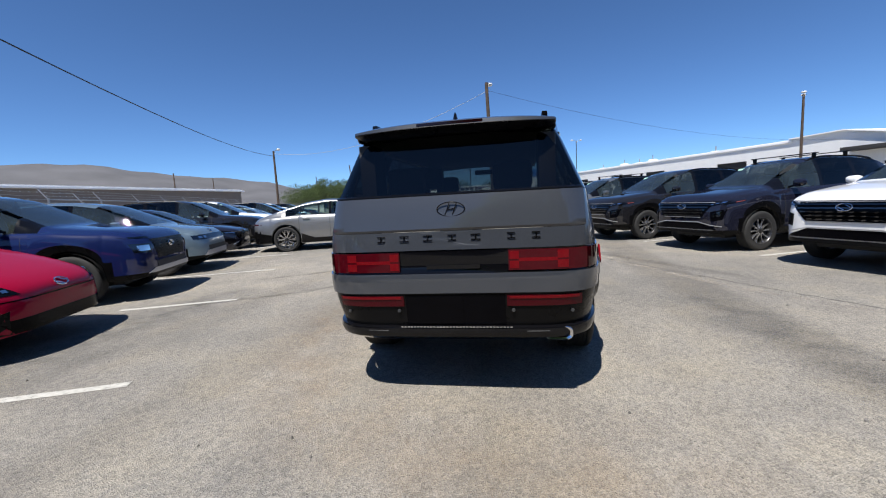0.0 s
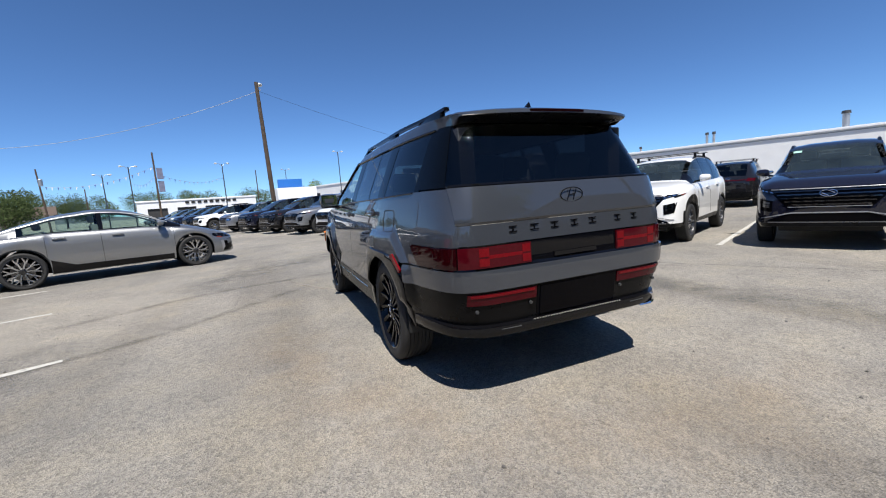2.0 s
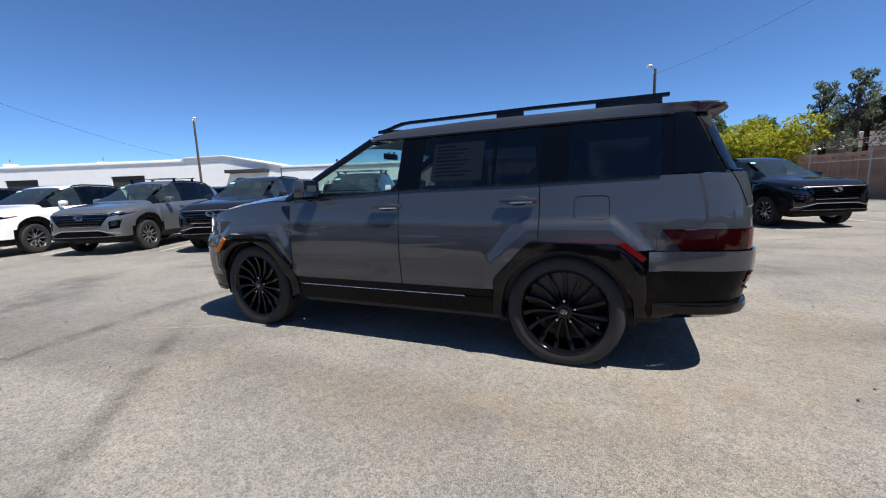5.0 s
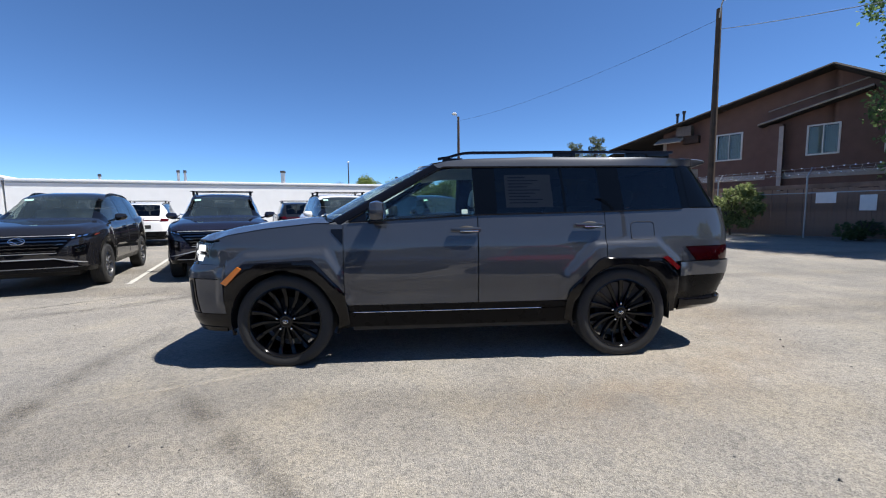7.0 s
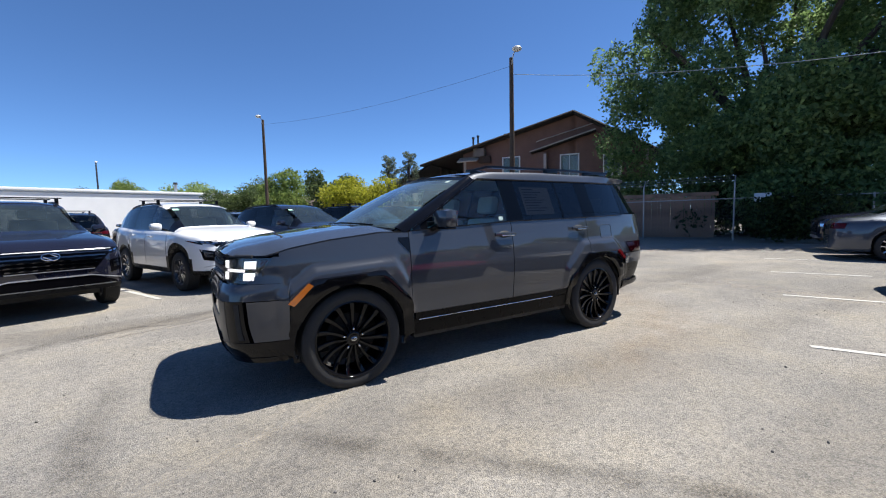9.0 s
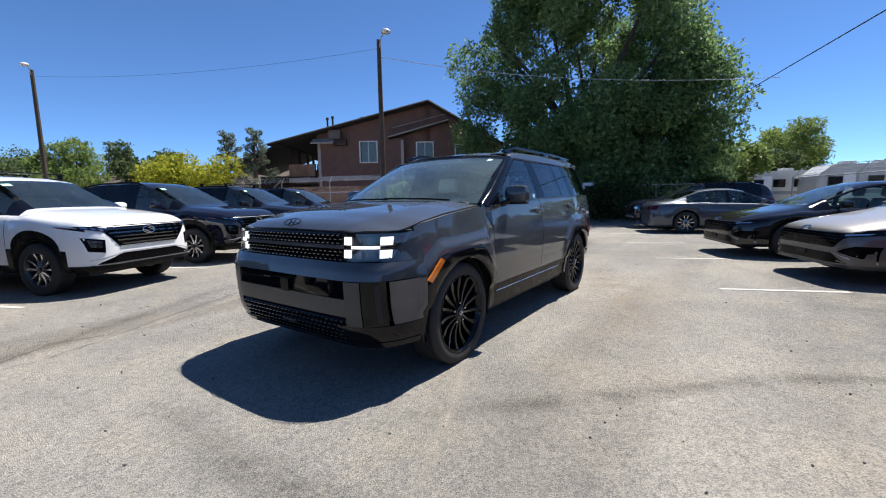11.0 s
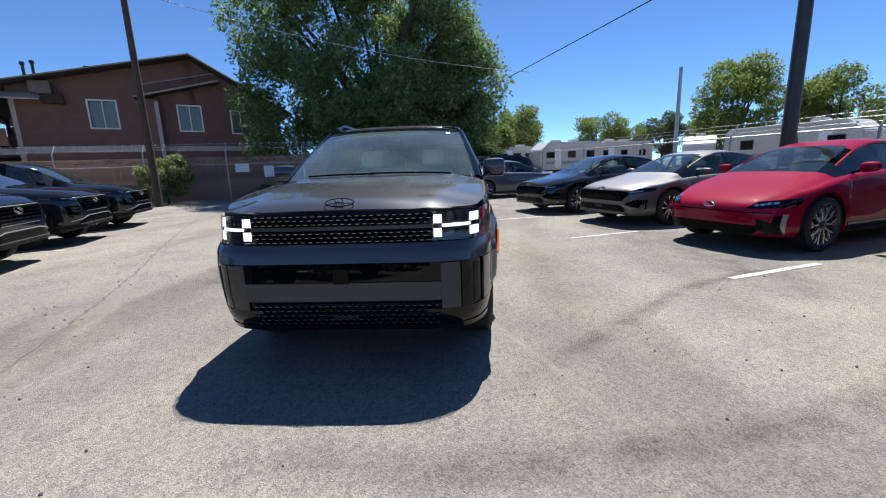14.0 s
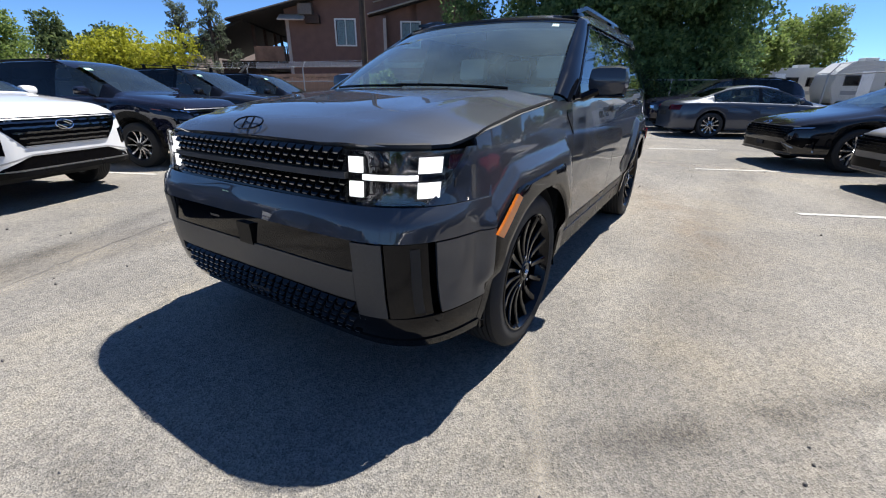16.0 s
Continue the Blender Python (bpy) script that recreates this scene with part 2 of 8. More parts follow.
def path_bm(pts, r, seg=6, bm=None):
    """A round bar along a line of points."""
    bm = bmesh.new() if bm is None else bm
    pts = [Vector(p) for p in pts]
    rings = []
    for i, p in enumerate(pts):
        d = (pts[min(i + 1, len(pts) - 1)] - pts[max(i - 1, 0)]).normalized()
        q = d.to_track_quat("Z", "Y").to_matrix()
        rings.append([bm.verts.new(p + q @ Vector((r * math.cos(a), r * math.sin(a), 0))) for a in [2 * math.pi * k / seg for k in range(seg)]])
    for a, b in zip(rings, rings[1:]):
        for k in range(seg):
            bm.faces.new((a[k], a[(k + 1) % seg], b[(k + 1) % seg], b[k]))
    bm.faces.new(rings[0][::-1])
    bm.faces.new(rings[-1])
    return bm


def grid_bm(rows, thick=0.0, bm=None):
    """A sheet of quads through rows of points, with a thickness behind it."""
    own = bmesh.new()
    vs = [[own.verts.new(p) for p in r] for r in rows]
    for a, b in zip(vs, vs[1:]):
        for k in range(len(a) - 1):
            q = (a[k], a[k + 1], b[k + 1], b[k])
            if (q[0].co - q[1].co).length + (q[2].co - q[3].co).length < 1e-7:
                continue
            own.faces.new(q)
    bmesh.ops.remove_doubles(own, verts=own.verts, dist=1e-5)
    if thick:
        bmesh.ops.recalc_face_normals(own, faces=own.faces)
        own.normal_update()
        faces, rim = own.faces[:], [e for e in own.edges if len(e.link_faces) == 1]
        back = {v: own.verts.new(v.co - v.normal * thick) for v in own.verts[:]}
        for f in faces:
            own.faces.new([back[v] for v in reversed(f.verts)])
        for e in rim:
            a, b = e.verts
            own.faces.new((a, b, back[b], back[a]))
    if bm is not None:
        me = bpy.data.meshes.new("joined")
        own.to_mesh(me)
        bm.from_mesh(me)
        bpy.data.meshes.remove(me)
        own.free()
        return bm
    return own


def lathe_bm(profile, axis="x", seg=48, bm=None):
    """Turns (along, radius) points round an axis."""
    bm = bmesh.new() if bm is None else bm
    rings = []
    for h, r in profile:
        ring = []
        for k in range(seg):
            a = 2 * math.pi * k / seg
            c = (h, r * math.cos(a), r * math.sin(a)) if axis == "x" else ((r * math.cos(a), h, r * math.sin(a)) if axis == "y" else (r * math.cos(a), r * math.sin(a), h))
            ring.append(bm.verts.new(c))
        rings.append(ring)
    for a, b in zip(rings, rings[1:]):
        for k in range(seg):
            bm.faces.new((a[k], a[(k + 1) % seg], b[(k + 1) % seg], b[k]))
    return bm


def lin(a, b, n):
    return [a] if n == 1 else [a + (b - a) * i / (n - 1) for i in range(n)]


def table(*pts):
    xs, ys = [p[0] for p in pts], [p[1] for p in pts]
    return lambda v: float(np.interp(v, xs, ys))

# ---- the grey SUV that the camera goes round ----
SUV = anchor("suv", "graphite grey boxy SUV with black trim parked alone on the asphalt", "car")


def nex(z, rear):
    """How square the plan outline is: rounder nose, sharper tail."""
    return float(np.interp(z, (0.4, 0.7, 1.0), (7.0, 10.0, 12.0))) if rear else 7.8


W_AT = table((0.30, 0.905), (0.45, 0.925), (0.6, 0.935), (0.85, 0.938), (1.0, 0.925), (1.1, 0.909), (1.2, 0.892), (1.27, 0.878), (1.6, 0.735), (1.66, 0.70), (1.72, 0.66))
LF_AT = table((0.28, 2.29), (0.40, 2.355), (0.52, 2.372), (0.64, 2.376), (0.74, 2.38), (0.80, 2.365), (0.86, 2.345), (1.03, 2.335), (1.06, 2.315), (1.2, 2.2))
LR_AT = table((0.34, 2.26), (0.44, 2.35), (0.55, 2.365), (0.68, 2.385), (0.80, 2.385), (0.81, 2.37), (0.95, 2.368), (1.07, 2.36), (1.2, 2.335), (1.262, 2.318), (1.27, 2.29), (1.6, 2.15), (1.7, 2.1))
AXLE_F, AXLE_R, HUB_Z, TYRE_R = 1.515, -1.302, 0.375, 0.383
FLARE_F = [(0.97, 0.50), (1.03, 0.78), (1.15, 0.985), (1.80, 0.955), (2.04, 0.78), (2.06, 0.50)]
FLARE_R = [(-0.74, 0.50), (-0.77, 0.73), (-1.03, 1.00), (-1.60, 1.02), (-1.88, 0.77), (-1.90, 0.50)]


def poly_depth(y, z, poly):
    """Signed distance to a convex outline, positive inside."""
    d, n = 9.0, len(poly)
    area = sum(poly[i][0] * poly[(i + 1) % n][1] - poly[(i + 1) % n][0] * poly[i][1] for i in range(n))
    s = 1 if area > 0 else -1
    for i in range(n):
        (ay, az), (by, bz) = poly[i], poly[(i + 1) % n]
        ln = math.hypot(by - ay, bz - az)
        d = min(d, s * ((by - ay) * (z - az) - (bz - az) * (y - ay)) / ln)
    return d


def smooth01(v):
    v = max(0.0, min(1.0, v))
    return v * v * (3 - 2 * v)


def w_end(z, front):
    """Half width at an end: the tail is narrower in plan."""
    return W_AT(z) * (1.0 if front else 0.935)


def side_x(y, z):
    L = LF_AT(z) if y > 0 else LR_AT(z)
    x = W_AT(z) * (1 - 0.065 * smooth01((-1.2 - y) / 1.0)) * max(0.0, 1 - min(1, abs(y) / L) ** nex(z, y < 0)) ** (1 / nex(z, y < 0))
    x += 0.028 * max(smooth01(poly_depth(y, z, FLARE_F) / 0.05), smooth01(poly_depth(y, z, FLARE_R) / 0.05))
    # the crease that runs low along the doors
    if -0.9 < y < 1.1 and z < 0.72:
        x -= 0.012 * smooth01((0.72 - z) / 0.12)
    return x


def end_y(x, z, front):
    L = LF_AT(z) if front else LR_AT(z)
    return L * max(0.0, 1 - min(1, abs(x) / w_end(z, front)) ** nex(z, not front)) ** (1 / nex(z, not front)) * (1 if front else -1)


def wrap(front, xa, yb, n1, n2, edge=0.955):
    """Stops along the plan outline: from x = xa round the corner to y = yb on the side, and the place of a stop at a height."""
    xm = max(xa, 0.74)
    stops = [("x", v) for v in (lin(xa, 0.74, n1) if xa < 0.74 else [xa])]
    stops += [("y", (k / n2) ** 1.35) for k in range(1, n2 + 1)]

    def at(stop, z, off, sx):
        kind, v = stop
        cap = edge * w_end(z, front)
        if kind == "x":
            x = min(v, cap)
            y = end_y(x, z, front)
        else:
            y = end_y(min(xm, cap), z, front) * (1 - v) + (yb(z) if callable(yb) else yb) * v
            x = side_x(y, z)
        w, L = w_end(z, front), (LF_AT(z) if front else LR_AT(z))
        gx, gy = min(1, x / w) ** (nex(z, not front) - 1) / w, min(1, abs(y) / L) ** (nex(z, not front) - 1) / L
        g = math.hypot(gx, gy) + 1e-9
        return (sx * (x + off * gx / g), y + off * gy / g * (1 if front else -1), z)
    return stops, at


def end_patch(front, xa, xb, z0, z1, off=0.0, nx=10, nz=4, thick=0.012, bm=None, sx=1):
    zs = lin(z0, z1, nz + 1)
    rows = [[(sx * x, end_y(x, z, front) + off * (1 if front else -1), z) for x in lin(xa, xb, nx + 1)] for z in zs]
    return grid_bm(rows, thick, bm)


def corner_patch(front, xa, yb, z0, z1, off=0.0, sx=1, n1=6, n2=16, nz=5, thick=0.012, bm=None, zf=None, edge=0.955):
    stops, at = wrap(front, xa, yb, n1, n2, edge)
    rows = []
    for k in range(nz + 1):
        f = k / nz
        rows.append([at(s, (z0 + (z1 - z0) * f) if zf is None else zf(s, f), off, sx) for s in stops])
    return grid_bm(rows, thick, bm)


def full_wrap(front, yb, z0, z1, off=0.0, nz=6, thick=0.012, n1=14, n2=16):
    """A band across the whole end of the car and round both corners."""
    stops, at = wrap(front, 0.0, yb, n1, n2)
    rows = []
    for z in lin(z0, z1, nz + 1):
        right = [at(s, z, off, 1) for s in stops]
        rows.append([(-x, y, zz) for x, y, zz in right[:0:-1]] + right)
    return grid_bm(rows, thick)


def side_panel(sx, ya, yb, zb, zt, ny, nz, off=0.0, thick=0.01, bm=None):
    rows = []
    for y in lin(ya, yb, ny + 1):
        b, t = zb(y), zt(y)
        rows.append([(sx * (side_x(y, z) + off), y, z) for z in lin(b, max(t, b + 1e-4), nz + 1)])
    return grid_bm(rows, thick, bm)


BELT = table((-2.3, 1.262), (-1.1, 1.235), (-0.07, 1.222), (1.0, 1.172), (1.1, 1.16))
FENDER_TOP = table((1.02, 1.160), (1.25, 1.168), (1.65, 1.128), (1.96, 1.078), (2.12, 1.035), (2.3, 1.03))
# outline of the black arch trim: height over y
ARCH_F = table((0.985, 0.30), (1.03, 0.62), (1.27, 0.885), (1.80, 0.862), (1.965, 0.735), (2.0, 0.30))
ARCH_R = table((-1.80, 0.36), (-1.785, 0.69), (-1.645, 0.845), (-1.085, 0.862), (-0.835, 0.60), (-0.80, 0.30))


def arch_ring(sx, yc, outline, lift, turn=1.16):
    """Black trim round a wheel opening, from the round opening out to its squared outline."""
    bm = bmesh.new()
    rows = []
    n = 40
    for k in range(n + 1):
        a = math.pi * (k / n) * turn - 0.08 * math.pi
        ca, sa = math.cos(a), math.sin(a)
        inner = (yc + 0.425 * ca, HUB_Z + 0.425 * sa)
        r = 0.426
        while r < 0.75:
            y, z = yc + r * ca, HUB_Z + r * sa
            if z > outline(y) or y < outline.lo or y > outline.hi or z < 0.31:
                break
            r += 0.004
        outer = (yc + r * ca, HUB_Z + r * sa)
        row = []
        for f in (0.0, 0.12, 0.3, 0.6, 0.9, 1.0):
            y, z = inner[0] + (outer[0] - inner[0]) * f, inner[1] + (outer[1] - inner[1]) * f
            bulge = lift * (0.35 if f == 0 else (1.0 if f < 1 else 0.5))
            row.append((sx * (side_x(y, max(z, 0.3)) + bulge), y, z))
        rows.append(row)
    return grid_bm(rows, 0.02, bm)


ARCH_F.lo, ARCH_F.hi = 0.985, 2.0
ARCH_R.lo, ARCH_R.hi = -1.80, -0.80


def wheel_parts(parent, at, sx, r, width, rim_r, spokes, rim_mat, spoke_mat, style, seg=56):
    """A wheel: brake and hub first, then tyre, rim and single spokes under it."""
    hub = bmesh.new()
    lathe_bm([(-0.02, 0.02), (-0.02, rim_r * 0.62), (0.0, rim_r * 0.62), (0.0, 0.09), (0.05, 0.085), (0.05, 0.02)], "x", 28, hub)
    wheel = part("wheel", hub, DARK_TRIM if style == "fine" else DARK_CHROME, parent)
    wheel.matrix_basis = pose(*at, 0, 0, 0 if sx > 0 else 180)
    h = width / 2
    prof = [(-h * 0.86, rim_r * 1.0), (-h * 0.98, rim_r + (r - rim_r) * 0.35), (-h, rim_r + (r - rim_r) * 0.6), (-h * 0.93, r - 0.016), (-h * 0.82, r - 0.004)]
    for k in range(-3, 4):
        c = k * h * 0.23
        prof += [(c - h * 0.085, r), (c + h * 0.085, r), (c + h * 0.087, r - 0.008), (c + h * 0.142, r - 0.008)]
    prof = prof[:-2] + [(h * 0.82, r - 0.004), (h * 0.93, r - 0.016), (h, rim_r + (r - rim_r) * 0.6), (h * 0.98, rim_r + (r - rim_r) * 0.35), (h * 0.93, rim_r * 1.02), (h * 0.8, rim_r * 0.99)]
    part("tyre", lathe_bm(prof, "x", seg), RUBBER, wheel, "black rubber tyre")
    rim = bmesh.new()
    lathe_bm([(h * 0.80, rim_r * 1.0), (h * 0.95, rim_r * 1.02), (h * 0.97, rim_r * 0.99), (h * 0.86, rim_r * 0.95), (h * 0.4, rim_r * 0.9), (-h * 0.7, rim_r * 0.88), (-h * 0.8, rim_r * 1.0)], "x", seg, rim)
    part("rim", rim, rim_mat, wheel)
    cap = bmesh.new()
    lathe_bm([(h * 0.5, 0.06), (h * 0.74, 0.056), (h * 0.8, 0.046), (h * 0.8, 0.034), (h * 0.84, 0.03), (h * 0.85, 0.001)], "x", 24, cap)
    part("hub_cap", cap, rim_mat, wheel)
    if style == "fine":
        bolt = None
        for k in range(5):
            a = math.tau * k / 5 + 0.3
            at_bolt = (h * 0.74, 0.075 * math.cos(a), 0.075 * math.sin(a))
            if bolt is None:
                bolt = part("wheel_nut", lathe_bm([(-0.03, 0.010), (0.0, 0.010), (0.006, 0.008), (0.008, 0.001)], "x", 8), CHROME, wheel)
                nut = bolt
            else:
                nut = new("wheel_nut", bolt.data)
                nut.parent = wheel
            nut.matrix_basis = pose(*at_bolt)
        em = bmesh.new()
        path_bm([(h * 0.852, 0.020 * math.cos(v), 0.012 * math.sin(v)) for v in lin(0, math.tau, 17)], 0.003, 5, em)
        path_bm([(h * 0.852, -0.008, -0.008), (h * 0.852, 0.008, 0.008)], 0.003, 5, em)
        part("cap_badge", em, CHROME, wheel)
    shared = None
    for k in range(spokes):
        if shared is None:
            bm = bmesh.new()
            if style == "fine":
                rows = []
                for f in lin(0.0, 1.0, 8):
                    rad = 0.05 + (rim_r * 0.965 - 0.05) * f
                    sw = 0.018 + 0.022 * f
                    c = 0.014 * math.sin(f * 2.6) - 0.012 * f
                    xo = h * (0.76 + 0.1 * f - 0.16 * math.sin(f * math.pi))
                    rows.append([(xo - 0.034, c - sw * 0.5, rad), (xo - 0.004, c - sw * 0.44, rad), (xo, c - sw * 0.3, rad), (xo, c + sw * 0.3, rad), (xo - 0.004, c + sw * 0.44, rad), (xo - 0.034, c + sw * 0.5, rad)])
                grid_bm(rows, 0, bm)
            elif style == "facet":
                # kite-shaped machined blades round dark gaps
                reach = rim_r * 0.97
                for side in (-1, 1):
                    for r0, c0, r1, c1, sw in ((0.045, 0.012, reach * 0.62, 0.055, 0.026), (reach * 0.62, 0.055, reach, 0.022, 0.024), (reach * 0.5, 0.05, reach, 0.125, 0.026)):
                        xo = h * 0.8
                        a, b = Vector((0, side * c0, r0)), Vector((0, side * c1, r1))
                        w = (b - a).normalized().cross(Vector((1, 0, 0))) * sw
                        rows = [[(xo - 0.04, *(p - w * 0.6).yz), (xo - dip, *(p - w * 0.45).yz), (xo - dip, *(p + w * 0.45).yz), (xo - 0.04, *(p + w * 0.6).yz)] for p, dip in ((a, 0.012), (a.lerp(b, 0.5), 0.006), (b, 0.0))]
                        grid_bm(rows, 0, bm)
            else:
                # a spoke of two thin blades that part towards the rim
                for side in (-1, 1):
                    rows = []
                    for f in lin(0.0, 1.0, 6):
                        rad = 0.045 + (rim_r * 0.97 - 0.045) * f
                        sw = (0.026 if style == "star" else 0.015) + 0.008 * f
                        c = side * ((0.014 + 0.058 * f) if style == "star" else (0.008 + 0.016 * f)) + (0.03 * f if style == "turbine" else 0.0)
                        xo = h * (0.80 + 0.06 * f - 0.2 * math.sin(f * math.pi))
                        rows.append([(xo - 0.035, c - sw * 0.6, rad), (xo, c - sw * 0.45, rad), (xo, c + sw * 0.45, rad), (xo - 0.035, c + sw * 0.6, rad)])
                    grid_bm(rows, 0, bm)
            ob = part("spoke", bm, spoke_mat, wheel)
            shared = ob.data
        else:
            ob = new("spoke", shared)
            ob.parent = wheel
        ob.matrix_basis = pose(0, 0, 0, 360.0 * k / spokes)
    return wheel


ROOF_Z = table((-2.12, 1.732), (-1.6, 1.746), (-0.6, 1.754), (0.0, 1.740), (0.25, 1.712), (0.42, 1.680))
ROOF_W = lambda y: 0.672 * (1 - 0.055 * smooth01((-1.70 - y) / 0.35))


def roof_line(y, e):
    """The roof's cross-section: its top out to 0.85, then the rounded side down to the windows."""
    w = ROOF_W(y)
    if e <= 0.85:
        return w * e / 0.85, ROOF_Z(y) - 0.036 * (e / 0.85) ** 2.6
    g, xs, ze = (e - 0.85) / 0.15, side_x(max(y, -1.9), 1.634) * w / 0.672, ROOF_Z(y) - 0.036
    return w + (xs - w) * g ** 0.8, ze + (1.634 - ze) * g ** 1.2


def hero_suv():
    root = SUV
    # inner structure: underbody, cabin walls and wheel wells, all dark
    bm = box_bm(-0.6, 0.6, -1.9, 2.1, 0.25, 0.38, 0.03)
    box_bm(-0.86, 0.86, -0.86, 0.98, 0.27, 0.42, 0.02, bm)
    box_bm(-0.60, 0.60, 1.02, 2.2, 0.36, 0.98, 0.02, bm)
    box_bm(-0.60, 0.60, -2.2, -0.85, 0.36, 0.62, 0.02, bm)
    box_bm(-0.85, 0.85, 0.98, 2.16, 0.905, 0.935, 0, bm)
    box_bm(-0.85, 0.85, -2.16, -0.84, 0.865, 0.895, 0, bm)
    part("underbody", bm, DARK_TRIM, root, "dark underside of the car")
    for sx in (-1, 1):
        for yc in (AXLE_F, AXLE_R):
            bm = bmesh.new()
            rows = [[(sx * x, yc + 0.435 * math.cos(a), HUB_Z + 0.435 * math.sin(a)) for x in (0.60, 0.75, 0.895)] for a in lin(-0.15, math.pi + 0.15, 28)]
            grid_bm(rows, 0.004, bm)
            box_bm(sx * 0.585, sx * 0.6, yc - 0.46, yc + 0.46, 0.22, 0.84, 0, bm)
            part("wheel_well", bm, DARK_TRIM, root)
            wheel_parts(root, (sx * 0.80, yc, HUB_Z), sx, TYRE_R, 0.25, 0.288, 15, GLOSS_BLACK, GLOSS_BLACK, "fine")
        # fenders, doors and quarter panels in paint, with open joints between them
        arch_f = lambda y: max(0.565, min(ARCH_F(y) - 0.02, 1.2)) if y < 2.0 else 0.565
        part("front_fender", side_panel(sx, 1.028, 2.03, arch_f, FENDER_TOP, 56, 14), GREY_PAINT, root)
        part("front_door", side_panel(sx, -0.066, 1.022, lambda y: max(0.50, ARCH_F(y) - 0.02 if y > 0.99 else 0.50), lambda y: BELT(y) - 0.004, 48, 20), GREY_PAINT, root)
        arch_r = lambda y: max(0.50, ARCH_R(y) - 0.02) if -1.80 < y < -0.8 else 0.50
        part("rear_door", side_panel(sx, -1.140, -0.074, arch_r, lambda y: BELT(y) - 0.004, 50, 20), GREY_PAINT, root)
        part("quarter_panel", side_panel(sx, -1.84, -1.146, lambda y: max(0.81 if y < -1.70 else 0.6, arch_r(y)), lambda y: BELT(y) - 0.004, 34, 16), GREY_PAINT, root)
        # flank between the arch and the tail lamp, and round the corner above the lamp
        part("rear_corner", corner_patch(False, 0.757, -1.836, 0.935, 1.258, 0, sx, 2, 20, 10), GREY_PAINT, root)
        part("arch_trim", arch_ring(sx, AXLE_F, ARCH_F, 0.014), GLOSS_BLACK, root, "gloss black wheel arch trim")
        part("arch_trim", arch_ring(sx, AXLE_R, ARCH_R, 0.014, 1.085), GLOSS_BLACK, root, "gloss black wheel arch trim")
        # sill trim with a groove and a bright strip
        part("sill_trim", side_panel(sx, -0.81, 0.99, lambda y: 0.445, lambda y: 0.496, 30, 3, 0.004, 0.02), SATIN_BLACK, root)
        part("sill_trim", side_panel(sx, -0.82, 1.0, lambda y: 0.315, lambda y: 0.436, 30, 4, 0.0, 0.03), SATIN_BLACK, root)
        bm = path_bm([(sx * (side_x(y, 0.44) + 0.006), y, 0.4405) for y in lin(-0.60, 0.96, 24)], 0.0032)
        part("sill_strip", bm, CHROME, root)
        # amber side lamp in the front arch trim
        q = [(1.985, 0.712), (1.945, 0.690), (1.812, 0.822), (1.845, 0.842)]
        rows = [[(sx * (side_x(y, z) + 0.026), y, z) for y, z in [(a[0] + (b[0] - a[0]) * f, a[1] + (b[1] - a[1]) * f) for f in lin(0, 1, 5)]] for a, b in ((q[0], q[3]), (q[1], q[2]))]
        part("side_marker", grid_bm(rows, 0.012), AMBER, root, "amber side marker lamp")
        q = [(-1.668, 0.862), (-1.626, 0.848), (-1.765, 0.742), (-1.79, 0.765)]
        rows = [[(sx * (side_x(y, z) + 0.024), y, z) for y, z in [(a[0] + (b[0] - a[0]) * f, a[1] + (b[1] - a[1]) * f) for f in lin(0, 1, 5)]] for a, b in ((q[0], q[3]), (q[1], q[2]))]
        part("side_reflector", grid_bm(rows, 0.012), RED_LIT, root, "red side reflector")
        # glass house: dark pillars and single panes
        top = lambda y: 1.630 if y < 0.2 else 1.630 - (y - 0.2) * 0.565
        zb = lambda y: BELT(y) + 0.006
        for name, ya, yb, mat in (("front_side_window", -0.045, 0.84, CLEAR_GLASS), ("rear_side_window", -0.800, -0.235, TINT_GLASS), ("small_side_window", -1.128, -0.822, TINT_GLASS), ("quarter_window", -1.860, -1.318, TINT_GLASS)):
            part(name, side_panel(sx, ya, yb, zb, lambda y: top(y) - 0.006, 14, 6, -0.006, 0), mat, root, "privacy glass" if mat is TINT_GLASS else "clear side glass")
        for ya, yb in ((-0.235, -0.045), (-0.822, -0.800), (-1.318, -1.128), (-1.93, -1.860)):
            part("pillar", side_panel(sx, ya, yb, zb, lambda y: top(y), 4, 6, -0.004, 0.02), PILLAR_GLAZE, root)
        rows = [[(sx * (side_x(y, z) - 0.002), y, z) for z in lin(zb(y), top(y), 4)] for y in lin(0.845, 1.00, 6)]
        part("mirror_sail", grid_bm(rows, 0.02), GLOSS_BLACK, root)
        part("rear_pillar", corner_patch(False, 0.80, -1.925, 1.268, 1.638, -0.002, sx, 3, 12, 6, 0.01, None, None, 0.93), PILLAR_GLAZE, root)
        bm = path_bm([(sx * (side_x(y, BELT(y)) + 0.002), y, BELT(y) + 0.003) for y in lin(-1.85, 0.98, 40)], 0.006)
        part("belt_moulding", bm, GLOSS_BLACK, root)
        bm = path_bm([(sx * (side_x(y, top(y)) + 0.001), y, top(y)) for y in lin(-1.9, 0.2, 30)] + [(sx * (side_x(y, top(y)) + 0.001), y, top(y)) for y in lin(0.25, 0.98, 12)], 0.007)
        part("window_moulding", bm, GLOSS_BLACK, root)
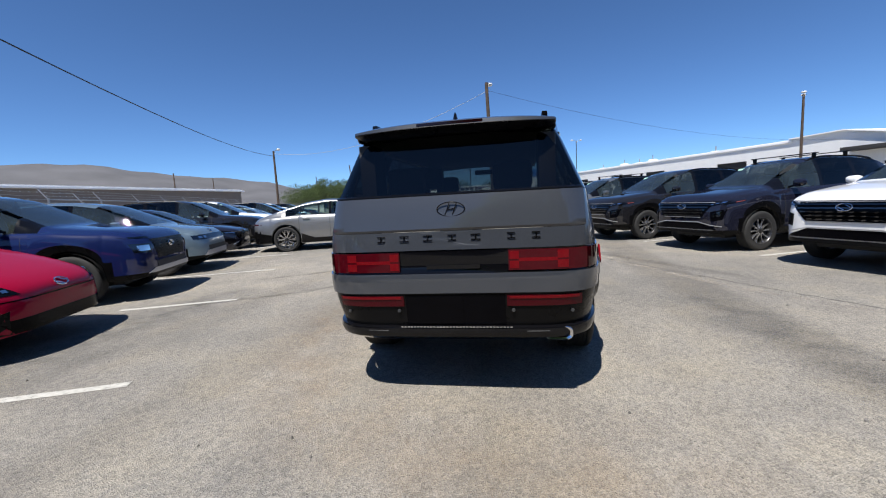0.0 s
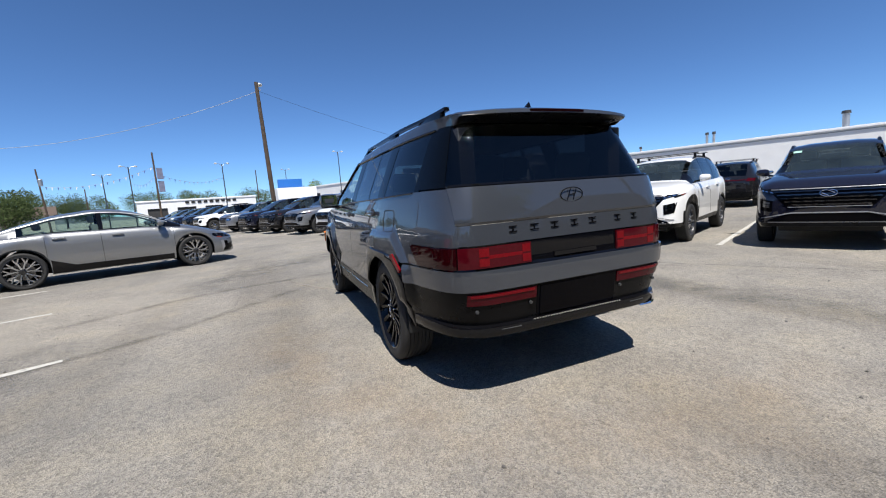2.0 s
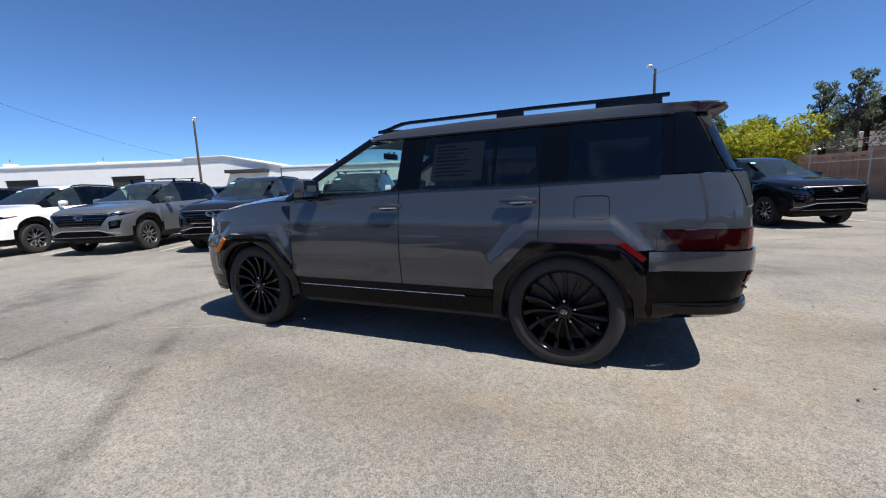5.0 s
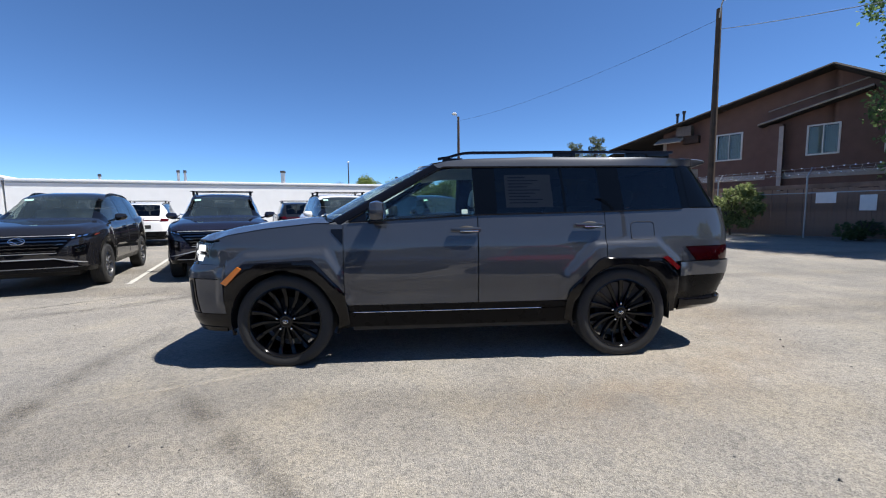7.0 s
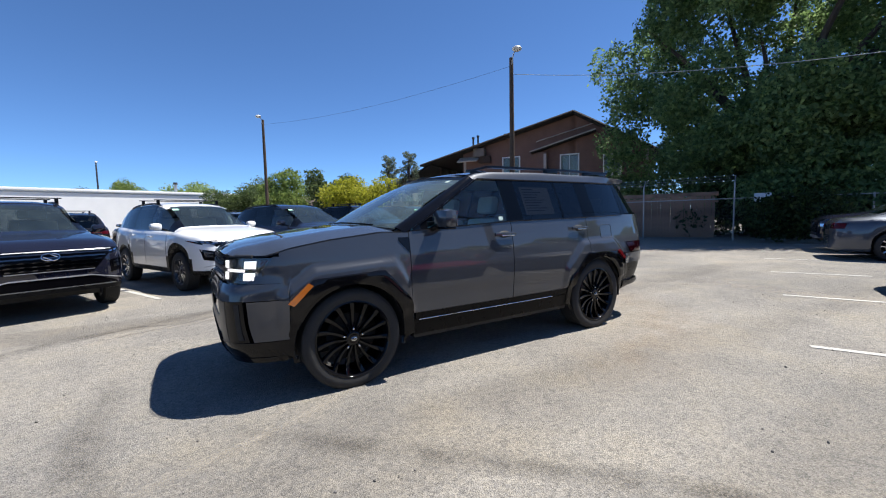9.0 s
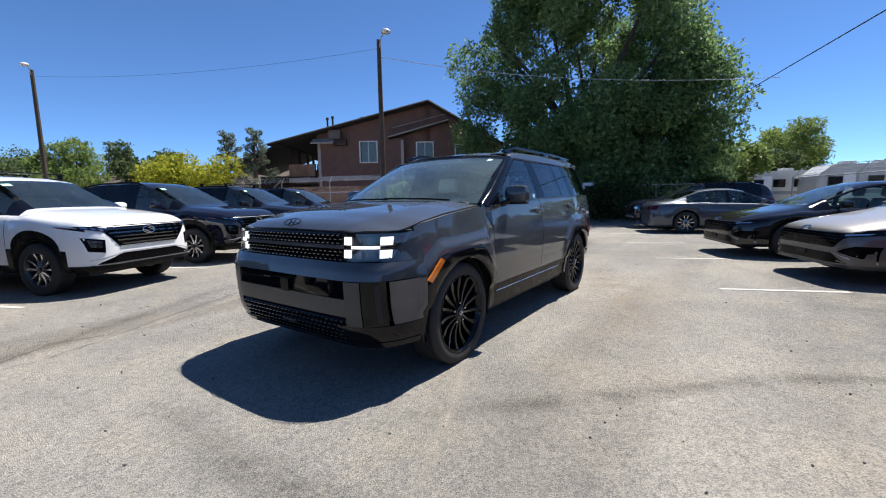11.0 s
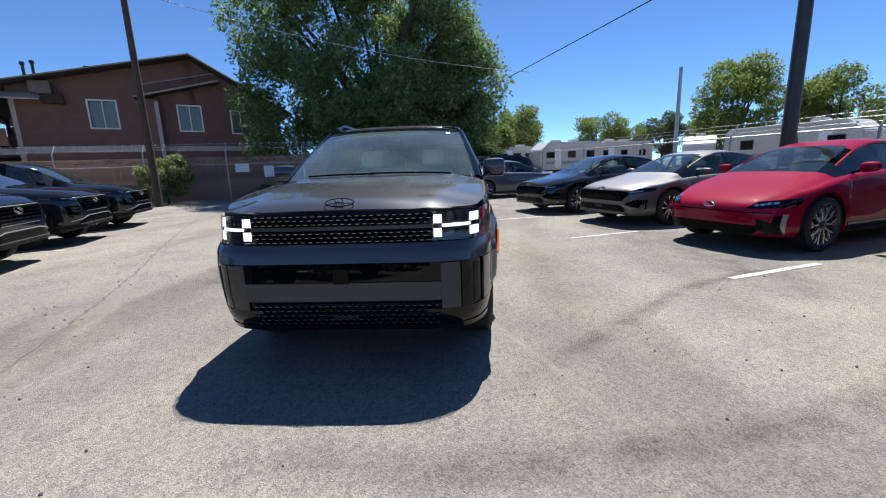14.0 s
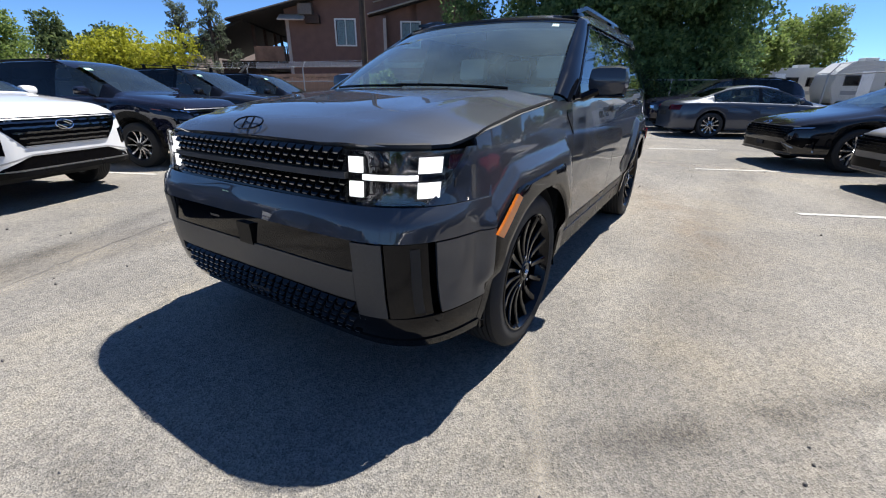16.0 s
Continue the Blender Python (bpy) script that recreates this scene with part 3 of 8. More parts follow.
        # roof side band in paint, and the front pillar, blackened for its shaded look
        rows = [[(sx * x, y, z - 0.03 * smooth01((y - 0.15) / 0.25)) for x, z in (roof_line(y, e) for e in (1.0, 0.97, 0.94, 0.91, 0.88, 0.85))] for y in lin(-2.05, 0.30, 50)]
        part("roof_side", grid_bm(rows, 0.012), GREY_PAINT, root)
        rows = []
        lo, hi = Vector((0.825, 1.11, 1.193)), Vector((0.668, 0.29, 1.646))
        for f in lin(0, 1, 14):
            y = 0.24 + (1.06 - 0.24) * f
            z = 1.638 - (y - 0.2) * 0.565 + 0.004
            p, q = Vector((side_x(y, z) - 0.001, y, z)), hi.lerp(lo, f) + Vector((0.004, 0.006, 0.010))
            m = p.lerp(q, 0.5) + Vector((0.010, 0.012, 0.012))
            rows.append([(sx * v.x, v.y, v.z) for v in (p, p.lerp(m, 0.5) + Vector((0.004, 0.003, 0.003)), m, m.lerp(q, 0.5) + Vector((0.001, 0.003, 0.004)), q)])
        part("front_pillar", grid_bm(rows, 0.012), GLOSS_BLACK, root, "windscreen pillar with its shade coloured in black")
        # roof rail with three feet
        pts = [(sx * (0.625 - 0.045 * smooth01((-1.0 - y) / 0.8)), y, 1.750 - 0.052 * smooth01((y + 0.03) / 0.27) + 0.004 * smooth01((-y) / 1.2)) for y in lin(-1.90, 0.24, 30)]
        bm = bmesh.new()
        rows = [[(x - 0.02, y, z), (x - 0.016, y, z + 0.022), (x + 0.016, y, z + 0.022), (x + 0.02, y, z), (x - 0.02, y, z)] for x, y, z in pts]
        grid_bm(rows, 0, bm)
        bmesh.ops.holes_fill(bm, edges=bm.edges, sides=6)
        rail = part("roof_rail", bm, GLOSS_BLACK, root, "black roof rail")
        for ya, yb in ((-1.86, -1.46), (-0.98, -0.78), (0.02, 0.2)):
            xf = 0.625 - 0.04 * smooth01((-1.0 - yb) / 0.6)
            part("rail_foot", box_bm(sx * (xf - 0.02), sx * (xf + 0.02), ya, yb, 1.695 if yb < 0 else 1.66, 1.757 if yb < 0 else 1.715, 0.012), GLOSS_BLACK, rail)
        # door handles
        for yc, z in ((0.03, 1.105), (-1.005, 1.128)):
            x = side_x(yc, z)
            bm = box_bm(sx * (x + 0.014), sx * (x + 0.036), yc - 0.125, yc + 0.125, z - 0.016, z + 0.018, 0.009)
            h = part("door_handle", bm, GREY_PAINT, root)
            bm = bmesh.new()
            bmesh.ops.create_uvsphere(bm, u_segments=16, v_segments=8, radius=1, matrix=Matrix.Translation((sx * (x - 0.002), yc - 0.005, z - 0.004)) @ Matrix.Diagonal((0.012, 0.075, 0.036, 1)))
            part("handle_cup", bm, DARK_TRIM, h)
            part("handle_strip", box_bm(sx * (x + 0.034), sx * (x + 0.039), yc - 0.10, yc + 0.05, z - 0.017, z - 0.006, 0.003), CHROME, h, "chrome handle strip")
        # side mirror: foot, shell, cap and glass
        base = part("side_mirror", path_bm([(sx * 0.845, 0.82, 1.165), (sx * 0.90, 0.80, 1.185), (sx * 0.965, 0.775, 1.215)], 0.024, 8), GLOSS_BLACK, root)
        bm = box_bm(sx * 0.90, sx * 1.115, 0.675, 0.80, 1.185, 1.345, 0.058)
        part("mirror_cap", bm, GREY_PAINT, base, "graphite painted mirror cap")
        part("mirror_base", box_bm(sx * 0.905, sx * 1.10, 0.69, 0.785, 1.178, 1.198, 0.012), GLOSS_BLACK, base)
        part("mirror_glass", box_bm(sx * 0.92, sx * 1.095, 0.676, 0.682, 1.205, 1.33, 0.0), CHROME, base)
        # fender vent trim and fuel flap joint
        bm = side_panel(sx, 1.03, 1.12, lambda y: 1.0 + (y - 1.03) * 1.1, lambda y: 1.125, 4, 3, 0.004, 0.006)
        part("fender_vent", bm, GLOSS_BLACK, root)
        # dark jambs behind the door joint and the rear pillar
        part("door_jamb", box_bm(sx * 0.80, sx * 0.885, 0.985, 1.06, 0.42, 1.12), DARK_TRIM, root)
        part("pillar_lining", box_bm(sx * 0.52, sx * 0.625, -2.13, -1.90, 1.28, 1.61, 0.01), DARK_CABIN, root)
        # inner door lining
        part("door_lining", side_panel(sx, -2.0, 1.05, lambda y: 0.40, lambda y: BELT(y) - 0.01, 20, 4, -0.09, 0.01), DARK_CABIN, root)
    for sx in (-1,):
        pts = []
        c = (-1.47, 1.075)
        for k in range(41):
            a = 2 * math.pi * k / 40
            ca, sa = math.cos(a), math.sin(a)
            pts.append((c[0] + 0.105 * abs(ca) ** 0.35 * (1 if ca > 0 else -1), c[1] + 0.075 * abs(sa) ** 0.35 * (1 if sa > 0 else -1)))
        part("fuel_flap_joint", path_bm([(sx * (side_x(y, z) + 0.0005), y, z) for y, z in pts], 0.003, 5), DARK_TRIM, root)

    # hood
    rows = []
    for f in lin(0, 1, 26):
        row = []
        for k in lin(-1, 1, 33):
            yb = 1.34 - 0.20 * abs(k) ** 2.5
            yf_x = abs(k) * 0.80
            yf = end_y(min(yf_x, 0.8), 1.035, True) - 0.004
            y = yb + (yf - yb) * f
            zc = float(np.interp(y, (1.15, 1.35, 1.6, 2.0, 2.2, 2.28, 2.335), (1.238, 1.228, 1.205, 1.155, 1.115, 1.09, 1.045)))
            ze = FENDER_TOP(min(y, 2.12)) + 0.008 - 0.03 * smooth01((y - 2.2) / 0.12)
            xe = side_x(min(y, 2.05), FENDER_TOP(min(y, 2.05))) - 0.012
            xe = min(xe, 0.86) - 0.10 * smooth01((y - 2.0) / 0.3)
            ridge = 0.008 * math.exp(-((abs(k) - 0.72) / 0.09) ** 2)
            z = ze + (zc - ze) * (1 - abs(k) ** 3.2) + ridge
            row.append((k * xe, y, min(z, zc + 0.01)))
        rows.append(row)
    part("hood", grid_bm(rows, 0.014), GREY_PAINT, root)
    # dark seals in the joints round the hood
    for sx in (-1, 1):
        part("hood_seal", path_bm([(sx * (side_x(y, FENDER_TOP(y)) - 0.022), y, FENDER_TOP(y) - 0.02) for y in lin(1.04, 2.0, 24)], 0.018, 8), DARK_TRIM, root)
    part("hood_seal", path_bm([(x, end_y(abs(x), 1.05, True) - 0.025, 1.036) for x in lin(-0.78, 0.78, 31)], 0.014, 8), DARK_TRIM, root)
    # cowl, wipers and windscreen
    base = lambda k: Vector((0.825 * k, 1.30 - 0.19 * abs(k) ** 2.5, 1.228 - 0.035 * abs(k) ** 3))
    topl = lambda k: Vector((0.668 * k, 0.40 - 0.11 * abs(k) ** 2.5, 1.672 - 0.026 * abs(k) ** 2.5))
    rows = []
    for f in lin(0, 1, 12):
        rows.append([tuple(base(k).lerp(topl(k), f) + Vector((0, 0.02, 0.03)) * math.sin(f * math.pi) * 0.6) for k in lin(-1, 1, 21)])
    part("windscreen", grid_bm(rows, 0), SCREEN_GLASS, root, "clear windscreen with a small sticker")
    rows = [[tuple(base(k) + Vector((0, d, -0.006 - dz))) for k in lin(-1, 1, 21)] for d, dz in ((0.0, 0.0), (0.03, 0.006), (0.08, 0.02), (0.10, 0.05))]
    part("cowl", grid_bm(rows, 0.01), SATIN_BLACK, root)
    rows = [[tuple(base(k).lerp(topl(k), f) + Vector((0, 0.02, 0.03)) * math.sin(f * math.pi) * 0.6 + Vector((0, 0.001, 0.003))) for k in lin(-1, 1, 21)] for f in (0.93, 0.97, 1.0)]
    part("windscreen_band", grid_bm(rows, 0.004), BLACK_GLAZE, root)
    for k0, k1 in ((-0.75, 0.05), (0.0, 0.72)):
        pts = [tuple(base(k0 + (k1 - k0) * f).lerp(topl(k0 + (k1 - k0) * f), 0.002 + 0.012 * f) + Vector((0, 0.014, 0.012))) for f in lin(0, 1, 10)]
        part("wiper", path_bm(pts, 0.008, 6), SATIN_BLACK, root)
    part("sticker", grid_bm([[tuple(base(k).lerp(topl(k), f) + Vector((0, 0.02, 0.03)) * math.sin(f * math.pi) * 0.6 + Vector((0, -0.002, -0.004))) for k in (-0.86, -0.80)] for f in (0.87, 0.92)], 0), WHITE_STICKER, root, "small white windscreen sticker")
    # roof
    rows = []
    for y in lin(-2.05, 0.42, 40):
        row = []
        for k in lin(-1, 1, 25):
            yy = y - (0.11 * abs(k) ** 2.5 if y > 0.3 else 0)
            row.append((ROOF_W(y) * k, yy, ROOF_Z(y) - 0.036 * abs(k) ** 2.6))
        rows.append(row)
    part("roof", grid_bm(rows, 0.012), GREY_PAINT, root)
    rows = [[(0.62 * k, y, 1.655 - 0.03 * abs(k) ** 2 - 0.04 * smooth01((y - 0.1) / 0.3)) for k in lin(-1, 1, 9)] for y in lin(-2.0, 0.38, 10)]
    part("headliner", grid_bm(rows, 0.004), HEADLINER, root)
    # antenna fin
    bm = bmesh.new()
    rows = [[(w * s, y, z) for s in (-1, -0.4, 0, 0.4, 1) for w, z in [(wd * (1 - 0.0), 1.738 + h * (1 - abs(s) ** 2))]] for y, wd, h in ((-1.80, 0.004, 0.0), (-1.84, 0.02, 0.02), (-1.92, 0.024, 0.05), (-1.96, 0.02, 0.07), (-1.98, 0.012, 0.01))]
    part("antenna_fin", grid_bm(rows, 0.004), GLOSS_BLACK, root)
    # roof spoiler with brake lamp
    def spoiler_at(k, f, y, drop):
        e = abs(k)
        x, z = roof_line(-2.05, e)
        return (math.copysign(x, k) * (1 - 0.01 * f), y + 0.16 * min(1.0, f) * e ** 5, z - 0.003 * f - drop * (1 - e ** 4))
    rows = [[spoiler_at(k, *q) for k in lin(-1, 1, 49)] for q in ((0, -2.053, 0.0), (0.2, -2.13, 0.006), (0.6, -2.20, 0.017), (0.9, -2.245, 0.030), (1.0, -2.252, 0.052), (1.1, -2.21, 0.080), (1.2, -2.10, 0.088))]
    sp = part("roof_spoiler", grid_bm(rows[:5], 0.008), GREY_PAINT, root)
    part("spoiler_underside", grid_bm(rows[4:], 0.005), SATIN_BLACK, sp)
    rows = [[(x, -2.254 + 0.15 * abs(x / 0.66) ** 4, z - 0.03 * abs(x / 0.66) ** 2.6) for x in lin(-0.2, 0.2, 11)] for z in (1.684, 1.698)]
    part("brake_lamp", grid_bm(rows, 0.006), BRAKE_LENS, sp, "dark red high brake lamp")
    # rear window and tailgate
    rows = [[(x, end_y(x, z, False) + 0.002, z) for x in lin(-0.925 * w_end(z, False), 0.925 * w_end(z, False), 21)] for z in lin(1.275, 1.640, 8)]
    part("rear_window", grid_bm(rows, 0), TINT_GLASS, root, "dark tinted rear window")
    part("window_seal", path_bm([(x, end_y(abs(x), 1.266, False) + 0.002, 1.268) for x in lin(-0.75, 0.75, 31)], 0.011, 8), GLOSS_BLACK, root)
    rows = [[(x, end_y(x, z, False) - 0.001, z) for x in lin(-0.765, 0.765, 31)] for z in (0.94, 0.97, 1.0, 1.03, 1.052)]
    part("tailgate", grid_bm(rows, 0.012), GREY_PAINT, root)
    rows = [[(x, end_y(x, z, False) - 0.001 - (0.008 if z > 1.06 else 0.0), z) for x in lin(-0.765, 0.765, 31)] for z in (1.054, 1.068, 1.1, 1.16, 1.22, 1.262)]
    part("tailgate", grid_bm(rows, 0.012), GREY_PAINT, root)
    part("tailgate_band", full_wrap(False, -2.12, 0.79, 0.944, -0.004, 5), BLACK_GLAZE, root)
    for sx in (-1, 1):
        # tail lamp: dark red lens with lit-looking blocks, running to a point on the flank
        lamp = part("tail_lamp", end_patch(False, 0.325, 0.768, 0.812, 0.93, 0.008, 14, 5, 0.01, None, sx), RED_LENS, root, "red tail lamp lens")
        part("lamp_side", corner_patch(False, 0.77, lambda z: -1.97 + 0.10 * (z - 0.812) / 0.118, 0.812, 0.93, 0.008, sx, 2, 18, 5, 0.01), SIDE_LENS, lamp, "dark red flank of the lamp")
        part("quarter_corner", side_panel(sx, -1.972, -1.842, lambda y: 0.806, lambda y: min(0.934, 0.812 + 1.18 * (y + 1.97) + 0.004), 12, 5), GREY_PAINT, root)
        for xa, xb in ((0.332, 0.385), (0.60, 0.66)):
            for za, zb in ((0.822, 0.866), (0.876, 0.922)):
                part("lamp_block", end_patch(False, xa, xb, za, zb, 0.010, 4, 2, 0.005, None, sx), RED_LIT, lamp)
        part("lamp_bar", end_patch(False, 0.385, 0.60, 0.862, 0.882, 0.009, 8, 1, 0.005, None, sx), RED_LIT, lamp)
        part("low_lamp", end_patch(False, 0.31, 0.735, 0.603, 0.668, 0.012, 12, 3, 0.014, None, sx), RED_LENS, root, "red bumper lamp")
        part("low_lamp_bar", end_patch(False, 0.325, 0.72, 0.648, 0.662, 0.016, 12, 1, 0.006, None, sx), RED_LIT, root)
        for x, z in ((0.345, 0.575), (0.68, 0.565)):
            bm = bmesh.new()
            bmesh.ops.create_cone(bm, cap_ends=True, segments=14, radius1=0.011, radius2=0.009, depth=0.01, matrix=Matrix.Translation((sx * x, end_y(x, z, False) - 0.012, z)) @ Matrix.Rotation(math.pi / 2, 4, "X"))
            part("parking_sensor", bm, SATIN_GREY, root)
        part("bumper_insert", end_patch(False, 0.42, 0.55, 0.424, 0.452, 0.04, 4, 1, 0.01, None, sx), SATIN_GREY, root)
    part("rear_bumper", full_wrap(False, -1.80, 0.685, 0.802, 0.016, 5), GREY_PAINT, root)
    part("rear_bumper_trim", full_wrap(False, -1.79, 0.385, 0.692, 0.004, 7), SATIN_BLACK, root)
    # flush patches; near-black colour stands in for the shade of a deep recess
    part("plate_recess", end_patch(False, -0.30, 0.30, 0.485, 0.672, 0.007, 10, 3, 0.006), PLATE_BLACK, root, "black number plate recess with its shade in the colour")
    part("plate_panel", end_patch(False, -0.28, 0.05, 0.492, 0.664, 0.013, 6, 2, 0.006), PLATE_BLACK, root)
    stops, at = wrap(False, 0.0, -1.83, 14, 18)
    rows = []
    for off, z in ((0.006, 0.478), (0.03, 0.472), (0.036, 0.445), (0.022, 0.41), (-0.05, 0.372)):
        right = [(x, y, z) for x, y, _ in (at(s, 0.47, off * (1 - 0.7 * (s[1] if s[0] == "y" else 0) ** 2), 1) for s in stops)]
        rows.append([(-x, y, zz) for x, y, zz in right[:0:-1]] + right)
    part("rear_skid", grid_bm(rows, 0.01), GLOSS_BLACK, root)
    bm = bmesh.new()
    for x in lin(-0.33, 0.33, 34):
        y = end_y(abs(x), 0.47, False) - 0.03
        box_bm(x - 0.006, x + 0.006, y - 0.006, y + 0.004, 0.472, 0.480, 0, bm)
    part("step_studs", bm, CHROME, root)
    # tailpipe trim on the right
    bm = bmesh.new()
    ring = lambda rx, rz, y: [(0.60 + rx * (abs(math.cos(a)) ** 0.6) * (1 if math.cos(a) > 0 else -1), y + 0.022, 0.432 + rz * (abs(math.sin(a)) ** 0.6) * (1 if math.sin(a) > 0 else -1)) for a in lin(0, 2 * math.pi, 29)]
    grid_bm([ring(0.075, 0.038, -2.20), ring(0.08, 0.042, -2.375), ring(0.076, 0.038, -2.38), ring(0.064, 0.028, -2.375), ring(0.06, 0.026, -2.22)], 0, bm)
    part("tailpipe", bm, CHROME, root, "chrome tailpipe trim")
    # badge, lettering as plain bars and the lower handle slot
    def oval(cx, cz, y, rx, rz, nrm, tilt=0.0):
        bm = bmesh.new()
        c = Vector((cx, y, cz))
        up = Vector((0, math.sin(tilt) * (1 if nrm > 0 else -1), math.cos(tilt)))
        at = lambda a, s=1.0: c + Vector((rx * s * math.cos(a), 0, 0)) + up * (rz * s * math.sin(a))
        path_bm([at(a) for a in lin(0, 2 * math.pi, 33)], 0.0034, 6, bm)
        for s0, s1 in (((-0.42, -0.75), (-0.1, 0.8)), ((0.1, -0.8), (0.42, 0.75)), ((-0.3, -0.1), (0.3, 0.12))):
            path_bm([c + Vector((rx * s0[0], 0, 0)) + up * (rz * s0[1]), c + Vector((rx * s1[0], 0, 0)) + up * (rz * s1[1])], 0.0034, 6, bm)
        return bm
    part("badge", oval(0, 1.178, end_y(0, 1.178, False) - 0.014, 0.082, 0.042, -1), GLOSS_BLACK, root, "black oval badge")
    part("badge", oval(0, 1.092, 2.296, 0.086, 0.037, 1, -0.95), GLOSS_BLACK, root, "black oval badge")
    for x, wd in ((-0.435, 0.05), (-0.29, 0.056), (-0.146, 0.054), (0.0, 0.05), (0.14, 0.056), (0.345, 0.046), (0.485, 0.046)):
        bm = end_patch(False, abs(x) - wd / 2 if x else -wd / 2, abs(x) + wd / 2 if x else wd / 2, 0.996, 1.001, 0.008, 2, 1, 0.006, None, 1 if x >= 0 else -1)
        end_patch(False, abs(x) - wd / 2 if x else -wd / 2, abs(x) + wd / 2 if x else wd / 2, 1.025, 1.030, 0.008, 2, 1, 0.006, bm, 1 if x >= 0 else -1)
        end_patch(False, abs(x) - 0.004 if x else -0.004, abs(x) + 0.004 if x else 0.004, 0.996, 1.030, 0.008, 1, 2, 0.006, bm, 1 if x >= 0 else -1)
        part("letter_bar", bm, GLOSS_BLACK, root)
    part("tailgate_grip", end_patch(False, -0.16, 0.16, 0.826, 0.85, 0.006, 6, 1, 0.012), GLOSS_BLACK, root)

    # front end
    part("front_bumper", full_wrap(True, 1.985, 0.30, 0.855, -0.03, 12), GLOSS_BLACK, root, "gloss black bumper body")
    part("grille_backing", end_patch(True, -0.56, 0.56, 0.852, 1.034, -0.03, 14, 3, 0.01), DARK_TRIM, root)
    part("nose_band", full_wrap(True, 1.975, 0.742, 0.852, 0.014, 6), GREY_PAINT, root)
    for sx in (-1, 1):
        part("lower_corner", corner_patch(True, 0.505, 1.98, 0.335, 0.450, 0.012, sx, 8, 16, 4), GLOSS_BLACK, root, "gloss black lower bumper corner")
        part("bumper_corner", corner_patch(True, 0.835, 1.975, 0.456, 0.736, 0.014, sx, 2, 16, 6), GREY_PAINT, root)
        part("bumper_block", end_patch(True, 0.595, 0.708, 0.43, 0.735, 0.012, 5, 6, 0.014, None, sx), SATIN_GREY, root)
        ins = part("air_curtain", end_patch(True, 0.716, 0.826, 0.445, 0.738, 0.012, 4, 6, 0.012, None, sx), GLOSS_BLACK, root, "gloss black air curtain panel")
        part("curtain_slot", end_patch(True, 0.79, 0.812, 0.47, 0.72, 0.018, 1, 5, 0.008, None, sx), DARK_TRIM, ins)
        # headlamp: dark housing, white H-shaped running light, clear cover
        lamp_end = lambda z: 2.235 - 0.165 * (z - 0.858) / 0.172
        rows = [[(sx * side_x(y, z), y, z) for y in lin(lamp_end(z) + 0.012, 2.026, 9)] for z in lin(0.852, 1.034, 6)]
        part("fender_corner", grid_bm(rows, 0.012), GREY_PAINT, root)
        house = part("headlamp", corner_patch(True, 0.55, lamp_end, 0.862, 1.026, -0.012, sx, 8, 10, 4, 0.01), GLOSS_BLACK, root, "headlamp with lit white running lights")
        for xa, xb in ((0.556, 0.604), (0.775, 0.822)):
            for za, zb in ((0.957, 1.008), (0.876, 0.927)):
                bm = end_patch(True, xa, xb, za, zb, 0.002, 2, 2, 0.012, None, sx)
                part("running_light", bm, DRL, house, "lit white block")
        part("running_light", end_patch(True, 0.606, 0.773, 0.934, 0.952, 0.0, 6, 1, 0.01, None, sx), DRL, house, "lit white bar")
        for xa in (0.625, 0.70):
            part("lamp_unit", end_patch(True, xa, xa + 0.05, 0.968, 1.006, -0.004, 2, 2, 0.01, None, sx), DARK_CHROME, house)
            part("lamp_unit", end_patch(True, xa, xa + 0.05, 0.876, 0.92, -0.004, 2, 2, 0.01, None, sx), DARK_CHROME, house)
        bm = corner_patch(True, 0.835, lambda z: lamp_end(z) + 0.02, 0.965, 1.012, -0.002, sx, 1, 6, 2, 0.006)
        part("corner_reflector", bm, RED_LENS, house)
        part("lamp_cover", corner_patch(True, 0.548, lamp_end, 0.858, 1.03, 0.012, sx, 8, 10, 4, 0.0), LAMP_GLASS, house)
    part("grey_band", end_patch(True, -0.594, 0.594, 0.508, 0.622, 0.012, 24, 3, 0.016), SATIN_GREY, root, "satin grey bumper band")
    rows = [[(x, end_y(abs(x), 0.69, True) + 0.004 - 0.010 * (z - 0.626) / 0.11, z) for x in lin(-0.594, 0.594, 25)] for z in lin(0.626, 0.738, 4)]
    part("bumper_strip", grid_bm(rows, 0.004), BLACK_GLAZE, root, "gloss black strip under the nose")
    part("plate_mount", end_patch(True, -0.045, 0.045, 0.615, 0.705, 0.016, 2, 3, 0.02), SATIN_BLACK, root)
    part("bumper_sensor", end_patch(True, 0.20, 0.27, 0.66, 0.70, -0.002, 2, 1, 0.008), SATIN_GREY, root)
    part("bumper_lip", full_wrap(True, 1.98, 0.302, 0.338, 0.018, 3), GLOSS_BLACK, root)
    part("grille_bar", end_patch(True, -0.546, 0.546, 0.934, 0.955, 0.012, 22, 2, 0.02), SATIN_GREY, root, "grey bar across the grille")
    # grille studs: small wedges in staggered rows
    wedge = bmesh.new()
    tri = [wedge.verts.new(p) for p in ((-0.020, 0, 0.013), (0.020, 0, 0.013), (0.007, 0, -0.013), (-0.007, 0, -0.013), (-0.012, 0.015, -0.002), (0.012, 0.015, -0.002), (-0.007, 0.014, -0.006), (0.007, 0.014, -0.006))]
    for q in ((4, 5, 1, 0), (3, 6, 4, 0), (5, 7, 2, 1), (7, 6, 3, 2), (0, 1, 2, 3), (6, 7, 5, 4)):
        wedge.faces.new([tri[i] for i in q])
    wedge.faces.ensure_lookup_table()
    wedge.faces[5].material_index = 1
